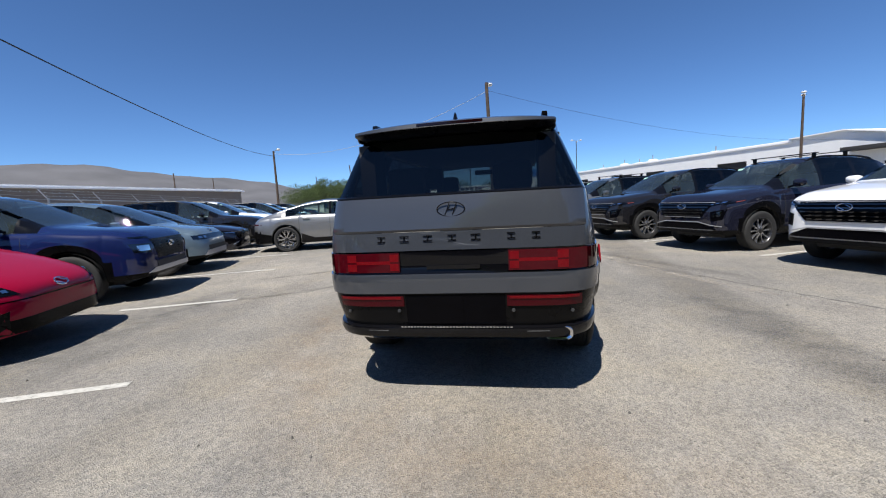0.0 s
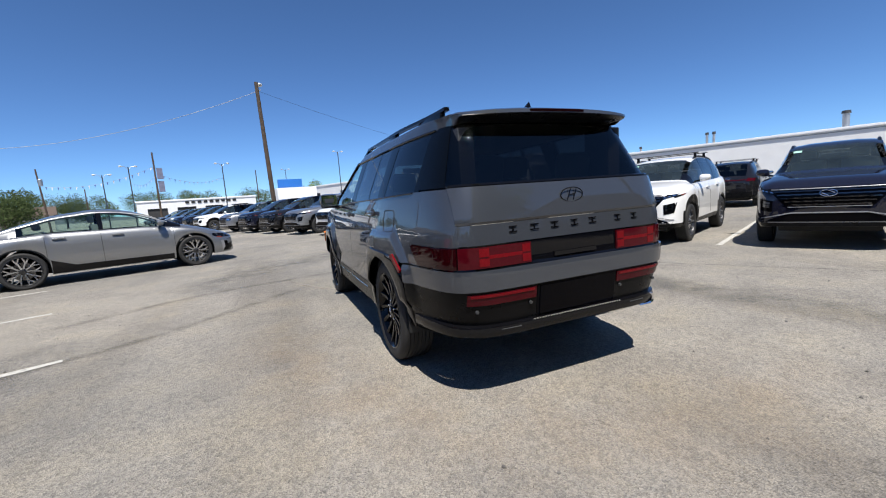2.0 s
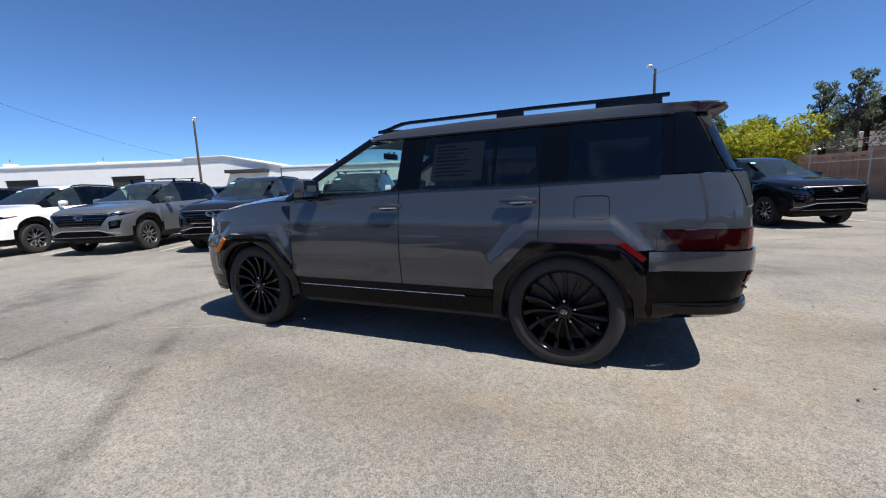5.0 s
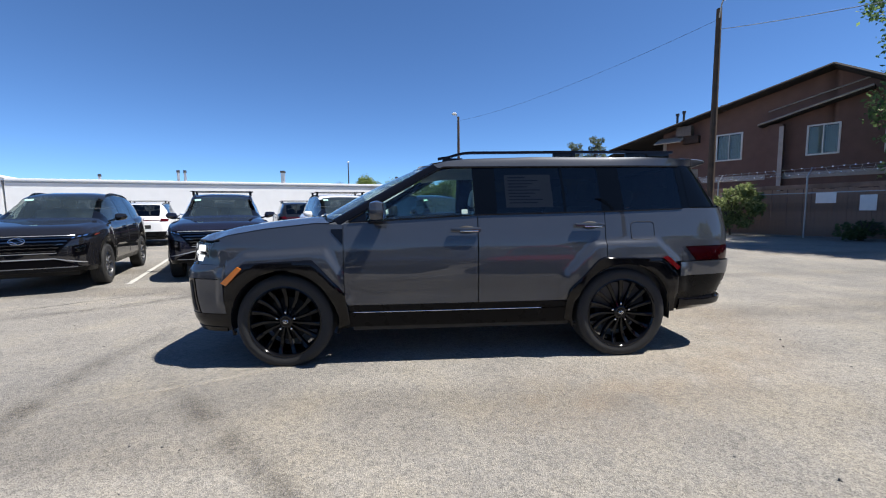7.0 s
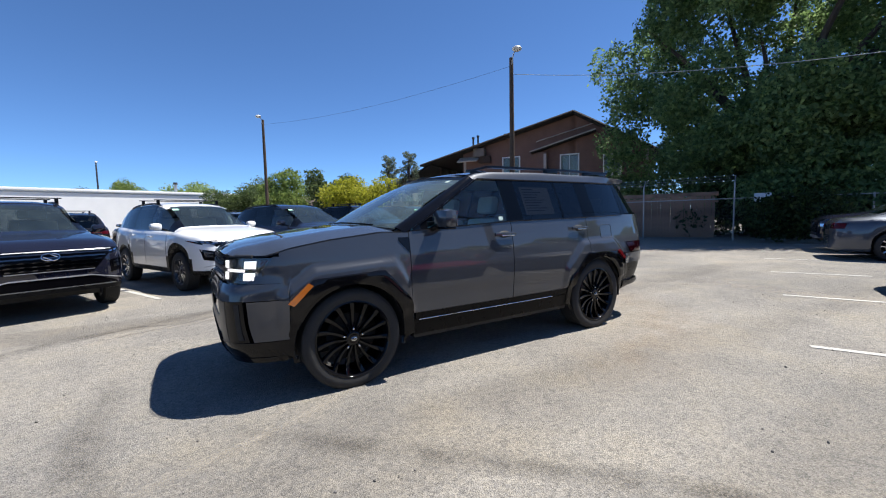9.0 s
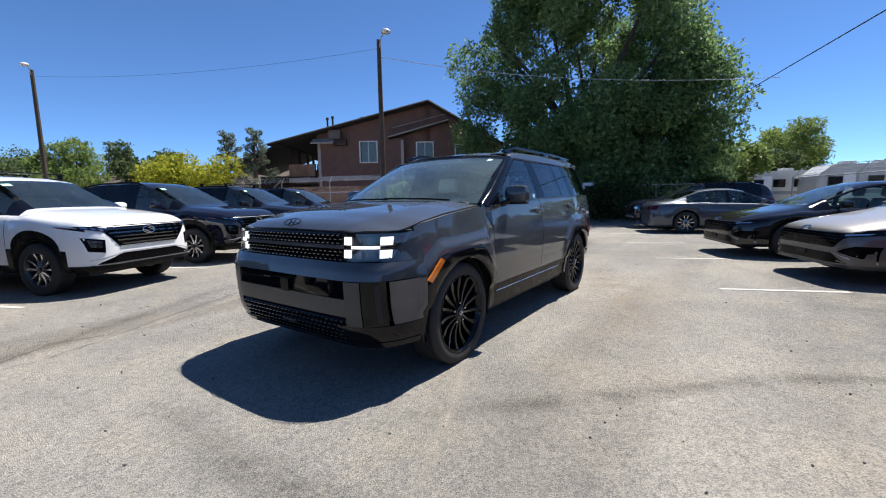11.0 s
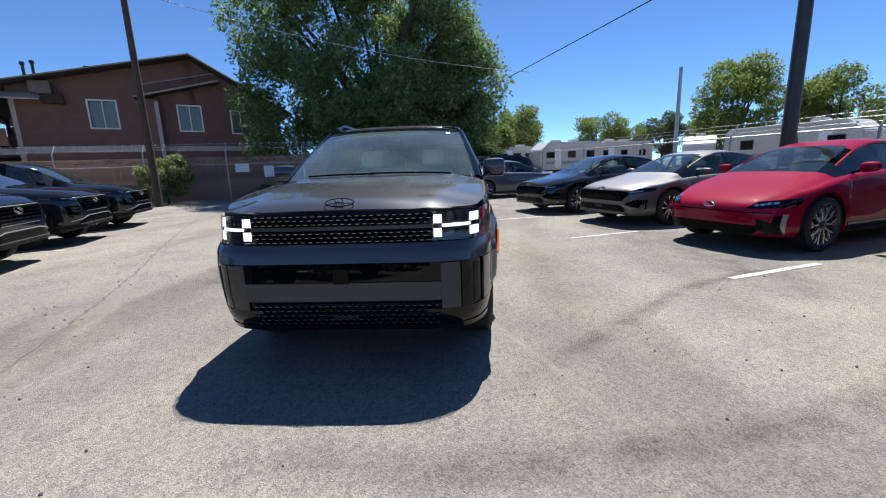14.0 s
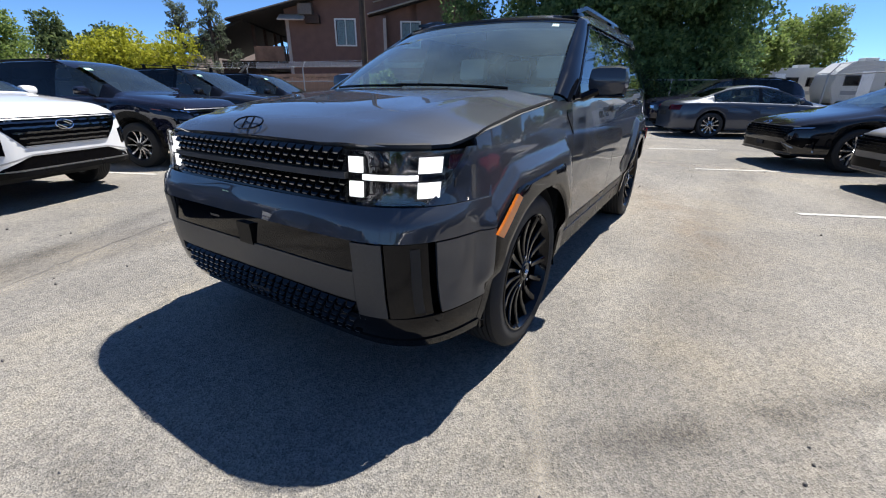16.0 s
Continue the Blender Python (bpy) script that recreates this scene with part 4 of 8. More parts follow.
    wd = finish("grille_stud", wedge, [GLOSS_BLACK, STUD_METAL], root, smooth=0)
    first = True
    rows = [(0.868, 0), (0.894, 1), (0.918, 0), (0.972, 1), (0.997, 0), (1.02, 1)]
    spots = [(-0.53 + 0.0442 * k + 0.0221 * odd, z, 0.0) for z, odd in rows for k in range(24 if odd else 25)]
    spots += [(-0.564 + 0.0442 * k + 0.0221 * odd, z, 0.0) for z, odd in ((0.362, 0), (0.392, 1), (0.422, 0), (0.452, 1), (0.482, 0)) for k in range(25 if odd else 26)]
    for x, z, _ in spots:
        ob = wd if first else new("grille_stud", wd.data)
        first = False
        ob.parent = root
        ob.matrix_basis = pose(x, end_y(abs(x), z, True) - (0.010 if z > 0.8 else -0.004), z) @ Matrix.Diagonal((1.08, 1.2, 1.1, 1))
    part("lower_grille", end_patch(True, -0.588, 0.588, 0.345, 0.506, -0.008, 20, 3, 0.008), DARK_TRIM, root)
    part("plate_bracket", end_patch(True, -0.075, 0.075, 0.384, 0.41, 0.016, 3, 1, 0.01), SATIN_GREY, root)

    # cabin
    part("cabin_floor", box_bm(-0.86, 0.86, -0.86, 0.98, 0.42, 0.46), DARK_CABIN, root)
    rows = [[(0.76 * k, y, z) for k in lin(-1, 1, 11)] for y, z in ((0.72, 0.60), (0.72, 0.98), (0.78, 1.10), (0.95, 1.135), (1.22, 1.165))]
    part("dashboard", grid_bm(rows, 0.02), DARK_CABIN, root)
    part("dash_screen", box_bm(-0.66, 0.05, 0.76, 0.775, 1.09, 1.19, 0.004), BLACK_GLAZE, root)
    wheel_rim = bmesh.new()
    c, q = Vector((-0.36, 0.56, 1.03)), Euler((radians(65), 0, 0)).to_matrix()
    path_bm([c + q @ Vector((0.185 * math.cos(a), 0.185 * math.sin(a), 0)) for a in lin(0, 2 * math.pi, 33)], 0.015, 8, wheel_rim)
    for a in (0, math.pi, 1.5 * math.pi):
        path_bm([c, c + q @ Vector((0.18 * math.cos(a), 0.18 * math.sin(a), 0))], 0.016, 6, wheel_rim)
    part("steering_wheel", wheel_rim, DARK_CABIN, root)

    def seat(x, y, w, z0=0.46, high=0.62):
        bm = box_bm(x - w / 2, x + w / 2, y - 0.1, y + 0.42, z0 + 0.12, z0 + 0.30, 0.05)
        tilt = pose(x, y - 0.08, z0 + 0.22, 12)
        box_bm(-w / 2, w / 2, -0.07, 0.07, 0, high, 0.05, bm, tilt)
        s = part("seat", bm, SEAT, root, "light grey leather seat")
        hr = box_bm(-0.13, 0.13, -0.05, 0.05, high + 0.05, high + 0.24, 0.045, None, tilt)
        part("headrest", hr, SEAT, s)
    for x in (-0.36, 0.36):
        seat(x, 0.02, 0.48, 0.46, 0.58)
        seat(x, -0.95, 0.50)
        seat(x, -1.72, 0.44, 0.46, 0.56)
    part("room_mirror", box_bm(-0.12, 0.12, 0.50, 0.53, 1.53, 1.59, 0.012), GLOSS_BLACK, root)
    # price sheet inside the rear side window
    rows = [[(-(side_x(y, z) - 0.03), y, z) for y in (-0.32, -0.72)] for z in (1.28, 1.56)]
    ps = part("window_sheet", grid_bm(rows, 0.002), WHITE_STICKER, root, "white paper sheet inside the window")
    bm = bmesh.new()
    for k in range(9):
        z = 1.54 - 0.027 * k
        grid_bm([[(-(side_x(y, zz) - 0.0275), y, zz) for y in (-0.35, -0.35 - 0.3 * (0.5 + 0.5 * ((k * 37) % 10) / 10))] for zz in (z, z - 0.008)], 0.001, bm)
    part("print_line", bm, SATIN_GREY, ps)
    bm = grid_bm([[(-(side_x(y, z) - 0.012), y, z) for y in (0.06, 0.01)] for z in (1.235, 1.27)], 0.001)
    part("window_label", bm, WHITE_STICKER, root)


hero_suv()
SUV.location.x = 0.018


def nose_bow(x, y, z):
    """How far the lamps and the grille fall back from the middle towards the corners; the bumper under them stays full."""
    return 0.065 * smooth01((z - 0.80) / 0.08) * abs(x) ** 2.5 * smooth01((y - 1.86) / 0.38)


for ob in SUV.children_recursive:
    if ob.name.startswith(("wheel", "tyre", "rim", "spoke", "hub", "cap_")):
        continue
    at = ob.matrix_basis.translation
    if ob.name.startswith("grille_stud"):
        ob.location.y = at.y - nose_bow(at.x, at.y, at.z)
        continue
    for v in ob.data.vertices:
        if v.co.y > 1.86:
            v.co.y -= nose_bow(v.co.x, v.co.y, v.co.z)
for ob in SUV.children:
    if ob.name.startswith(("windscreen", "front_side_window", "rear_window")) and "band" not in ob.name:
        ob.visible_shadow = False


# ---- ground ----
bm = bmesh.new()
ring = [0, 3, 6, 10, 16, 25, 40, 70, 120, 250, 600, 1500, 4000]
prev = None
for r in ring:
    cur = [bm.verts.new((r * math.cos(a), r * math.sin(a), 0)) for a in [2 * math.pi * k / 48 for k in range(48)]] if r else [bm.verts.new((0, 0, 0))]
    if prev is not None:
        for k in range(48):
            if len(prev) == 1:
                bm.faces.new((prev[0], cur[k], cur[(k + 1) % 48]))
            else:
                bm.faces.new((prev[k], cur[k], cur[(k + 1) % 48], prev[(k + 1) % 48]))
    prev = cur
tagged(finish("ground", bm, ASPHALT, smooth=0), "worn pale grey asphalt of a car lot", "ground", kind="structure")

# ---- the other parked cars ----
from mathutils.bvhtree import BVHTree

PAINTED = ("body", "mirror_cap", "door_handle", "roof_arch")
SILVER_TRIM = surface("satin_silver_trim", (0.45, 0.45, 0.46), 0.35, 0.6, 0, 0.05)
ALLOY = surface("machined_alloy", (0.55, 0.55, 0.56), 0.25, 0.9, 0, 0.08)
DARK_ALLOY = surface("dark_alloy", (0.06, 0.06, 0.062), 0.3, 0.7, 0, 0.08)
GREEN_TAG = surface("pale_green_tag", (0.35, 0.62, 0.5), 0.6, 0, 0, 0.05)

CAR_SEAT = surface("grey_car_seat", (0.16, 0.155, 0.15), 0.7, 0, 0, 0.1, 8)


def flowing(pts, reach=0.11):
    """A profile through points, with its corners drawn round."""
    line = table(*sorted(pts))
    lo, hi = min(p[0] for p in pts), max(p[0] for p in pts)

    def at(v):
        r = min(reach, max(0.0, v - lo), max(0.0, hi - v))
        return sum(w * line(v + r * d) for d, w in ((-1, 0.1), (-0.6, 0.2), (-0.2, 0.2), (0.2, 0.2), (0.6, 0.2), (1, 0.1)))
    return at


def sup(v, L, n):
    return max(0.0, 1 - min(1.0, abs(v) / L) ** n) ** (1 / n)


class Form:
    """The numbers of one kind of car: front at +y, centre at the origin."""
    def __init__(self, half, width, top, shoulder, sill, axles, r, n, glass, b_pillars, suv, roof_w):
        self.half, self.width, self.sill, self.axles, self.r, self.n = half, width, sill, axles, r, n
        self.top, side = flowing(top), flowing(shoulder)
        hood = glass[0]
        # the fenders rise close to the hood in front of the windscreen
        self.shoulder = lambda y: side(y) + max(0.0, self.top(y) - 0.065 - side(y)) * smooth01((y - hood) / 0.25)
        self.cowl, self.head, self.tail_head, self.tail, self.side_front, self.side_rear = glass
        self.b_pillars, self.suv, self.roof_w = b_pillars, suv, roof_w


TUCSON = Form(2.31, 0.925, [(2.31, 0.82), (2.29, 0.925), (2.22, 1.015), (2.05, 1.08), (1.5, 1.15), (1.08, 1.19), (0.28, 1.62), (0.0, 1.69), (-0.4, 1.725), (-1.2, 1.71), (-1.75, 1.64), (-1.95, 1.56), (-2.2, 1.18), (-2.31, 0.97)],
              [(2.31, 0.66), (2.2, 0.945), (1.9, 1.025), (1.4, 1.08), (0.9, 1.105), (-1.0, 1.16), (-1.9, 1.21), (-2.2, 1.1), (-2.31, 0.92)], 0.33, (1.415, -1.34), 0.365, 7.5,
              (1.06, 0.22, -1.80, -2.2, 0.78, -1.72), ((-0.16, -0.07), (-1.02, -0.93)), True, 0.62)
SUV_OLD = Form(2.38, 0.945, [(2.38, 0.80), (2.36, 0.90), (2.27, 1.0), (2.0, 1.07), (1.5, 1.12), (1.12, 1.17), (0.32, 1.60), (0.0, 1.67), (-0.5, 1.70), (-1.4, 1.68), (-1.9, 1.62), (-2.1, 1.52), (-2.3, 1.2), (-2.38, 0.95)],
               [(2.38, 0.65), (2.25, 0.92), (1.9, 1.01), (1.4, 1.06), (0.9, 1.09), (-1.0, 1.13), (-2.0, 1.17), (-2.3, 1.08), (-2.38, 0.9)], 0.33, (1.45, -1.32), 0.37, 7.2,
               (1.1, 0.26, -1.95, -2.3, 0.82, -1.85), ((-0.14, -0.05), (-1.05, -0.95)), True, 0.64)
HATCH = Form(2.32, 0.94, [(2.32, 0.62), (2.28, 0.78), (2.15, 0.90), (1.8, 0.97), (1.35, 1.05), (0.40, 1.50), (0.0, 1.575), (-0.5, 1.60), (-1.2, 1.55), (-1.7, 1.40), (-2.0, 1.22), (-2.25, 1.08), (-2.32, 0.9)],
             [(2.32, 0.56), (2.15, 0.82), (1.7, 0.91), (1.2, 0.98), (-1.0, 1.04), (-2.0, 1.06), (-2.32, 0.85)], 0.30, (1.50, -1.50), 0.37, 6.5,
             (1.3, 0.34, -1.45, -2.1, 0.95, -1.6), ((-0.1, -0.02), (-1.1, -1.0)), True, 0.62)
STREAM = Form(2.43, 0.94, [(2.43, 0.575), (2.41, 0.645), (2.33, 0.705), (2.05, 0.81), (1.6, 0.945), (1.32, 1.02), (0.5, 1.385), (0.1, 1.475), (-0.3, 1.49), (-0.9, 1.41), (-1.5, 1.24), (-2.0, 1.07), (-2.3, 0.99), (-2.43, 0.82)],
              [(2.43, 0.52), (2.3, 0.66), (1.8, 0.83), (1.3, 0.95), (0.6, 1.02), (-1.0, 1.05), (-1.9, 1.0), (-2.3, 0.93), (-2.43, 0.75)], 0.23, (1.50, -1.45), 0.36, 5.2,
              (1.28, 0.45, -0.95, -1.95, 0.98, -1.45), ((-0.22, -0.14),), False, 0.56)
SEDAN = Form(2.42, 0.93, [(2.42, 0.66), (2.405, 0.725), (2.33, 0.775), (1.95, 0.86), (1.5, 0.93), (1.2, 0.99), (0.35, 1.36), (0.0, 1.43), (-0.4, 1.44), (-0.9, 1.39), (-1.55, 1.14), (-1.8, 1.06), (-2.3, 1.01), (-2.42, 0.85)],
             [(2.42, 0.56), (2.3, 0.715), (1.8, 0.81), (1.3, 0.88), (0.6, 0.93), (-1.0, 0.98), (-1.8, 0.98), (-2.25, 0.95), (-2.42, 0.8)], 0.22, (1.46, -1.38), 0.345, 6.6,
             (1.16, 0.3, -0.98, -1.62, 0.85, -1.35), ((-0.2, -0.11),), False, 0.55)


def car_ring(F, y):
    w = F.width * sup(y, F.half * 1.004, F.n)
    w *= 0.985 + 0.02 * max(math.exp(-((y - yc) / 0.42) ** 2) for yc in F.axles)
    zs, zr = F.shoulder(y), F.top(y)
    zl = F.sill + 0.03 * (max(0, abs(y) - F.half + 0.35) / 0.35) ** 2
    for yc in F.axles:
        ra = F.r + 0.05
        if abs(y - yc) < ra:
            zl = max(zl, F.r + math.sqrt(ra * ra - (y - yc) ** 2) * 1.0)
    zl = min(zl, zs - 0.06)
    h = max(0.0, zr - zs)
    k = min(1.0, h / 0.42)
    pts = [(0.0, zl), (0.70 * w, zl)]
    for f, q in ((0.0, 0.95), (0.12, 0.99), (0.42, 1.0), (0.7, 0.992), (0.88, 0.968), (0.97, 0.935), (1.0, 0.90)):
        pts.append((w * q, zl + (zs - zl) * f))
    gw = 0.80 * w + (F.roof_w - 0.80 * w) * k if k > 0 else 0.8 * w
    gw = min(gw, 0.84 * w)
    low = (0.875 * w, zs + 0.006)
    edge = (gw, zr - 0.055 * k - 0.02 * (1 - k))
    pts += [low, (low[0] + (edge[0] - low[0]) * 0.5 + 0.018 * k, low[1] + (edge[1] - low[1]) * 0.52), edge, (gw * 0.86, zr - 0.018 * k - 0.008), (gw * 0.5, zr - 0.003), (0.0, zr)]
    return pts


def car_stations(F):
    ys = {round(v, 3) for v in lin(-F.half * 0.93, F.half * 0.93, 56)}
    for v in (0.95, 0.97, 0.985, 0.995, 1.0):
        ys |= {round(F.half * v, 3), round(-F.half * v, 3)}
    for yc in F.axles:
        ra = F.r + 0.05
        ys |= {round(yc + ra * math.cos(a), 3) for a in lin(0, math.pi, 15)} | {round(yc + s * (ra + 0.004), 3) for s in (-1, 1)}
    for a, b in F.b_pillars:
        ys |= {a, b}
    ys |= {F.cowl, F.head, F.tail_head, F.tail, F.side_front, F.side_rear}
    out = []
    for y in sorted(ys):
        if not out or y - out[-1] > 0.012:
            out.append(y)
    return out


def pod_bm(c, rx, ry, rz, s):
    """A rounded mirror shell: flat behind, full in front, thinner towards its tip."""
    bm = bmesh.new()
    rows = []
    for u in lin(-1, 1, 11):
        k = (1 - abs(u) ** 2.8) ** (1 / 2.8)
        slim = 1.0 - 0.16 * u
        row = []
        for a in lin(0, math.tau, 19):
            ca, sa = math.cos(a), math.sin(a)
            row.append((c[0] + s * rx * u, c[1] + ry * k * (max(-0.8, math.copysign(abs(ca) ** 0.7, ca))), c[2] + rz * k * slim * math.copysign(abs(sa) ** 0.75, sa) + 0.008 * u))
        rows.append(row)
    return grid_bm(rows, 0, bm)


def car_kind(F, name, label, group, look_, rim, spoke_n, spoke_mat, style, rails, paint_mat):
    """One car of a kind, with its parts; look_ adds what its front and rear show."""
    root = anchor(name, label, "car", group)
    ys = car_stations(F)
    rings = [car_ring(F, y) for y in ys]
    groups = {}
    n = len(rings[0])

    def put(key, quad):
        groups.setdefault(key, []).append(quad)

    for i in range(len(ys) - 1):
        ym = (ys[i] + ys[i + 1]) / 2
        for j in range(n - 1):
            a, b, c, d = rings[i][j], rings[i][j + 1], rings[i + 1][j + 1], rings[i + 1][j]
            zc = (a[1] + b[1] + c[1] + d[1]) / 4
            key = "body"
            h = F.top(ym) - F.shoulder(ym)
            if j in (0,):
                key = "underbody"
            elif F.suv and (j in (1, 2) or (j <= 4 and min(math.hypot(ym - yc, zc - F.r) for yc in F.axles) < F.r + 0.155)):
                key = "cladding"
            elif j == 1:
                key = "underbody"
            elif j in (9, 10) and F.side_rear < ym < F.side_front and h > 0.10:
                key = "pillar" if any(p < ym < q for p, q in F.b_pillars) else "side"
            elif j >= 12 and F.head < ym < F.cowl:
                key = "windscreen"
            elif j >= 12 and F.tail < ym < F.tail_head:
                key = "rear_window"
            elif j in (9, 10, 11) and (F.head - (0.05 if j < 11 else -0.05) < ym <= F.cowl) and h > 0.05:
                key = "pillar"
            put(key, ((a, ys[i]), (b, ys[i]), (c, ys[i + 1]), (d, ys[i + 1])))

    # close both ends
    for i in (0, len(ys) - 1):
        for j in range(n - 1):
            a, b = rings[i][j], rings[i][j + 1]
            put("cladding" if F.suv and j in (1, 2) else "body", ((a, ys[i]), (b, ys[i]), ((0.0, b[1]), ys[i]), ((0.0, a[1]), ys[i])))

    def mesh_of(quads, sides=(1, -1)):
        bm = bmesh.new()
        seen = {}
        def v(p, y, s):
            k = (round(s * p[0], 4), round(y, 4), round(p[1], 4))
            if k not in seen:
                seen[k] = bm.verts.new(k)
            return seen[k]
        for q in quads:
            for s in sides:
                vs = [v(p, y, s) for p, y in q]
                vs = [x for t, x in enumerate(vs) if x not in vs[:t]]
                if len(vs) > 2:
                    try:
                        bm.faces.new(vs)
                    except ValueError:
                        pass
        return bm

    allq = [q for k, qs in groups.items() for q in qs if k != "underbody"]
    whole = mesh_of(allq)
    bmesh.ops.recalc_face_normals(whole, faces=whole.faces)
    bvh = BVHTree.FromBMesh(whole)
    whole.free()
    body = part("body", mesh_of(groups["body"]), paint_mat, root)
    body.material_slots[0].link = "OBJECT"
    body.material_slots[0].material = paint_mat
    part("underbody", mesh_of(groups["underbody"]), DARK_TRIM, root)
    if "cladding" in groups:
        part("cladding", mesh_of(groups["cladding"]), SATIN_BLACK, root, "black plastic cladding")
    # windscreen pillars are coloured black for their shade; middle pillars are black trim
    zones = [(p - 0.01, q + 0.01) for p, q in F.b_pillars] + [(F.side_front - 0.01, F.cowl + 0.1)]
    for a, b in zones:
        qs = [q for q in groups["pillar"] if a < (q[0][1] + q[2][1]) / 2 < b]
        for s in (1, -1):
            if qs:
                part("pillar_trim", mesh_of(qs, (s,)), GLOSS_BLACK, root)
    part("windscreen", mesh_of(groups["windscreen"]), MID_GLASS, root)
    part("rear_window", mesh_of(groups["rear_window"]), TINT_GLASS, root)
    cuts = [F.side_rear] + [(p + q) / 2 for p, q in sorted(F.b_pillars)] + [F.side_front]
    for a, b in zip(cuts, cuts[1:]):
        qs = [q for q in groups["side"] if a < (q[0][1] + q[2][1]) / 2 < b]
        for s in (1, -1):
            part("side_window", mesh_of(qs, (s,)), CLEAR_GLASS if not F.suv else MID_GLASS if b > 0.3 else TINT_GLASS, root)
    # wheels and dark wells
    for yc in F.axles:
        for s in (1, -1):
            wheel_parts(root, (s * (F.width - 0.13), yc, F.r), s, F.r, 0.225, rim, spoke_n, DARK_ALLOY, spoke_mat, style, 32)
    bm = box_bm(-0.6, 0.6, -F.half * 0.82, F.half * 0.82, 0.24, 0.55, 0.02)
    for yc in F.axles:
        for s in (1, -1):
            rows = [[(s * x, yc + (F.r + 0.045) * math.cos(a), F.r + (F.r + 0.045) * math.sin(a)) for x in (0.6, F.width - 0.02)] for a in lin(0, math.pi, 14)]
            grid_bm(rows, 0, bm)
    part("wheel_well", bm, DARK_TRIM, root)

    def on_side(s, quad, mat, nm, off=0.006, nu=6, nv=3, lab="", thick=0.006):
        rows = []
        for u in lin(0, 1, nu + 1):
            row = []
            for v in lin(0, 1, nv + 1):
                p = [(quad[0][t] * (1 - u) + quad[1][t] * u) * (1 - v) + (quad[3][t] * (1 - u) + quad[2][t] * u) * v for t in (0, 1)]
                hit = bvh.ray_cast(Vector((s * 2, p[0], p[1])), Vector((-s, 0, 0)))
                x = hit[0].x if hit[0] is not None else s * F.width
                row.append((x + s * off, p[0], p[1]))
            rows.append(row)
        return part(nm, grid_bm(rows, thick), mat, root, lab)

    def on_end(front, quad, mat, nm, off=0.008, nu=10, nv=3, lab="", thick=0.008, parent=None, wave=0.0):
        rows = []
        e = 1 if front else -1
        for u in lin(0, 1, nu + 1):
            row = []
            for v in lin(0, 1, nv + 1):
                p = [(quad[0][t] * (1 - u) + quad[1][t] * u) * (1 - v) + (quad[3][t] * (1 - u) + quad[2][t] * u) * v for t in (0, 1)]
                hit = bvh.ray_cast(Vector((p[0], e * 4, p[1])), Vector((0, -e, 0)))
                y = hit[0].y if hit[0] is not None else e * F.half * 0.8
                # faceted bars step up and down and in and out
                k = wave * (abs((p[0] / 0.065) % 2.0 - 1.0) - 0.5)
                row.append((p[0], y + e * (off + 1.2 * k), p[1] + k))
            rows.append(row)
        return part(nm, grid_bm(rows, thick), mat, root if parent is None else parent, lab)

    def badge(front, x, z, rx=0.075, rz=0.036, mat=CHROME):
        e = 1 if front else -1
        pts = []
        for a in lin(0, 2 * math.pi, 25):
            px, pz = x + rx * math.cos(a), z + rz * math.sin(a)
            hit = bvh.ray_cast(Vector((px, e * 4, pz)), Vector((0, -e, 0)))
            pts.append((px, (hit[0].y if hit[0] is not None else e * F.half) + e * 0.018, pz))
        bm = path_bm(pts, 0.007, 6)
        path_bm([Vector(pts[5]).lerp(Vector(pts[13]), 0.15), Vector(pts[5]).lerp(Vector(pts[13]), 0.85)], 0.008, 6, bm)
        path_bm([Vector(pts[1]).lerp(Vector(pts[17]), 0.15), Vector(pts[1]).lerp(Vector(pts[17]), 0.85)], 0.008, 6, bm)
        part("badge", bm, mat, root, "oval badge")

    # joints, handles, mirrors
    zsill = F.sill + 0.14
    for s in (1, -1):
        for y in (F.side_front + 0.12, (F.b_pillars[-1][0] if len(F.b_pillars) == 1 else F.b_pillars[0][0]) + 0.02, max(F.axles[1] + F.r + 0.02, -1.15)):
            pts = []
            for z in lin(zsill, F.shoulder(y) - 0.01, 12):
                hit = bvh.ray_cast(Vector((s * 2, y, z)), Vector((-s, 0, 0)))
                if hit[0] is not None:
                    pts.append((hit[0].x + s * 0.0005, y, z))
            part("door_joint", path_bm(pts, 0.0035, 5), DARK_TRIM, root)
        for y in (0.08, -0.86):
            z = F.shoulder(y) - 0.11
            hit = bvh.ray_cast(Vector((s * 2, y, z)), Vector((-s, 0, 0)))
            x = abs(hit[0].x) if hit[0] is not None else F.width
            hd = part("door_handle", box_bm(s * (x + 0.008), s * (x + 0.032), y - 0.1, y + 0.1, z - 0.014, z + 0.014, 0.008), paint_mat, root)
            hd.material_slots[0].link = "OBJECT"
            hd.material_slots[0].material = paint_mat
        ym, zm = F.side_front - 0.1, F.shoulder(F.side_front) + 0.1
        xm = F.width * 0.9
        foot = part("side_mirror", path_bm([(s * (xm - 0.05), ym, zm - 0.07), (s * (xm + 0.08), ym - 0.02, zm - 0.03)], 0.02, 6), GLOSS_BLACK, root)
        cap = part("mirror_cap", pod_bm((s * (xm + 0.13), ym - 0.03, zm + 0.005), 0.108, 0.075, 0.068, s), paint_mat, foot)
        cap.material_slots[0].link = "OBJECT"
        cap.material_slots[0].material = paint_mat
        part("mirror_glass", box_bm(s * (xm + 0.05), s * (xm + 0.205), ym - 0.090, ym - 0.083, zm - 0.042, zm + 0.046, 0.003), CHROME, foot)
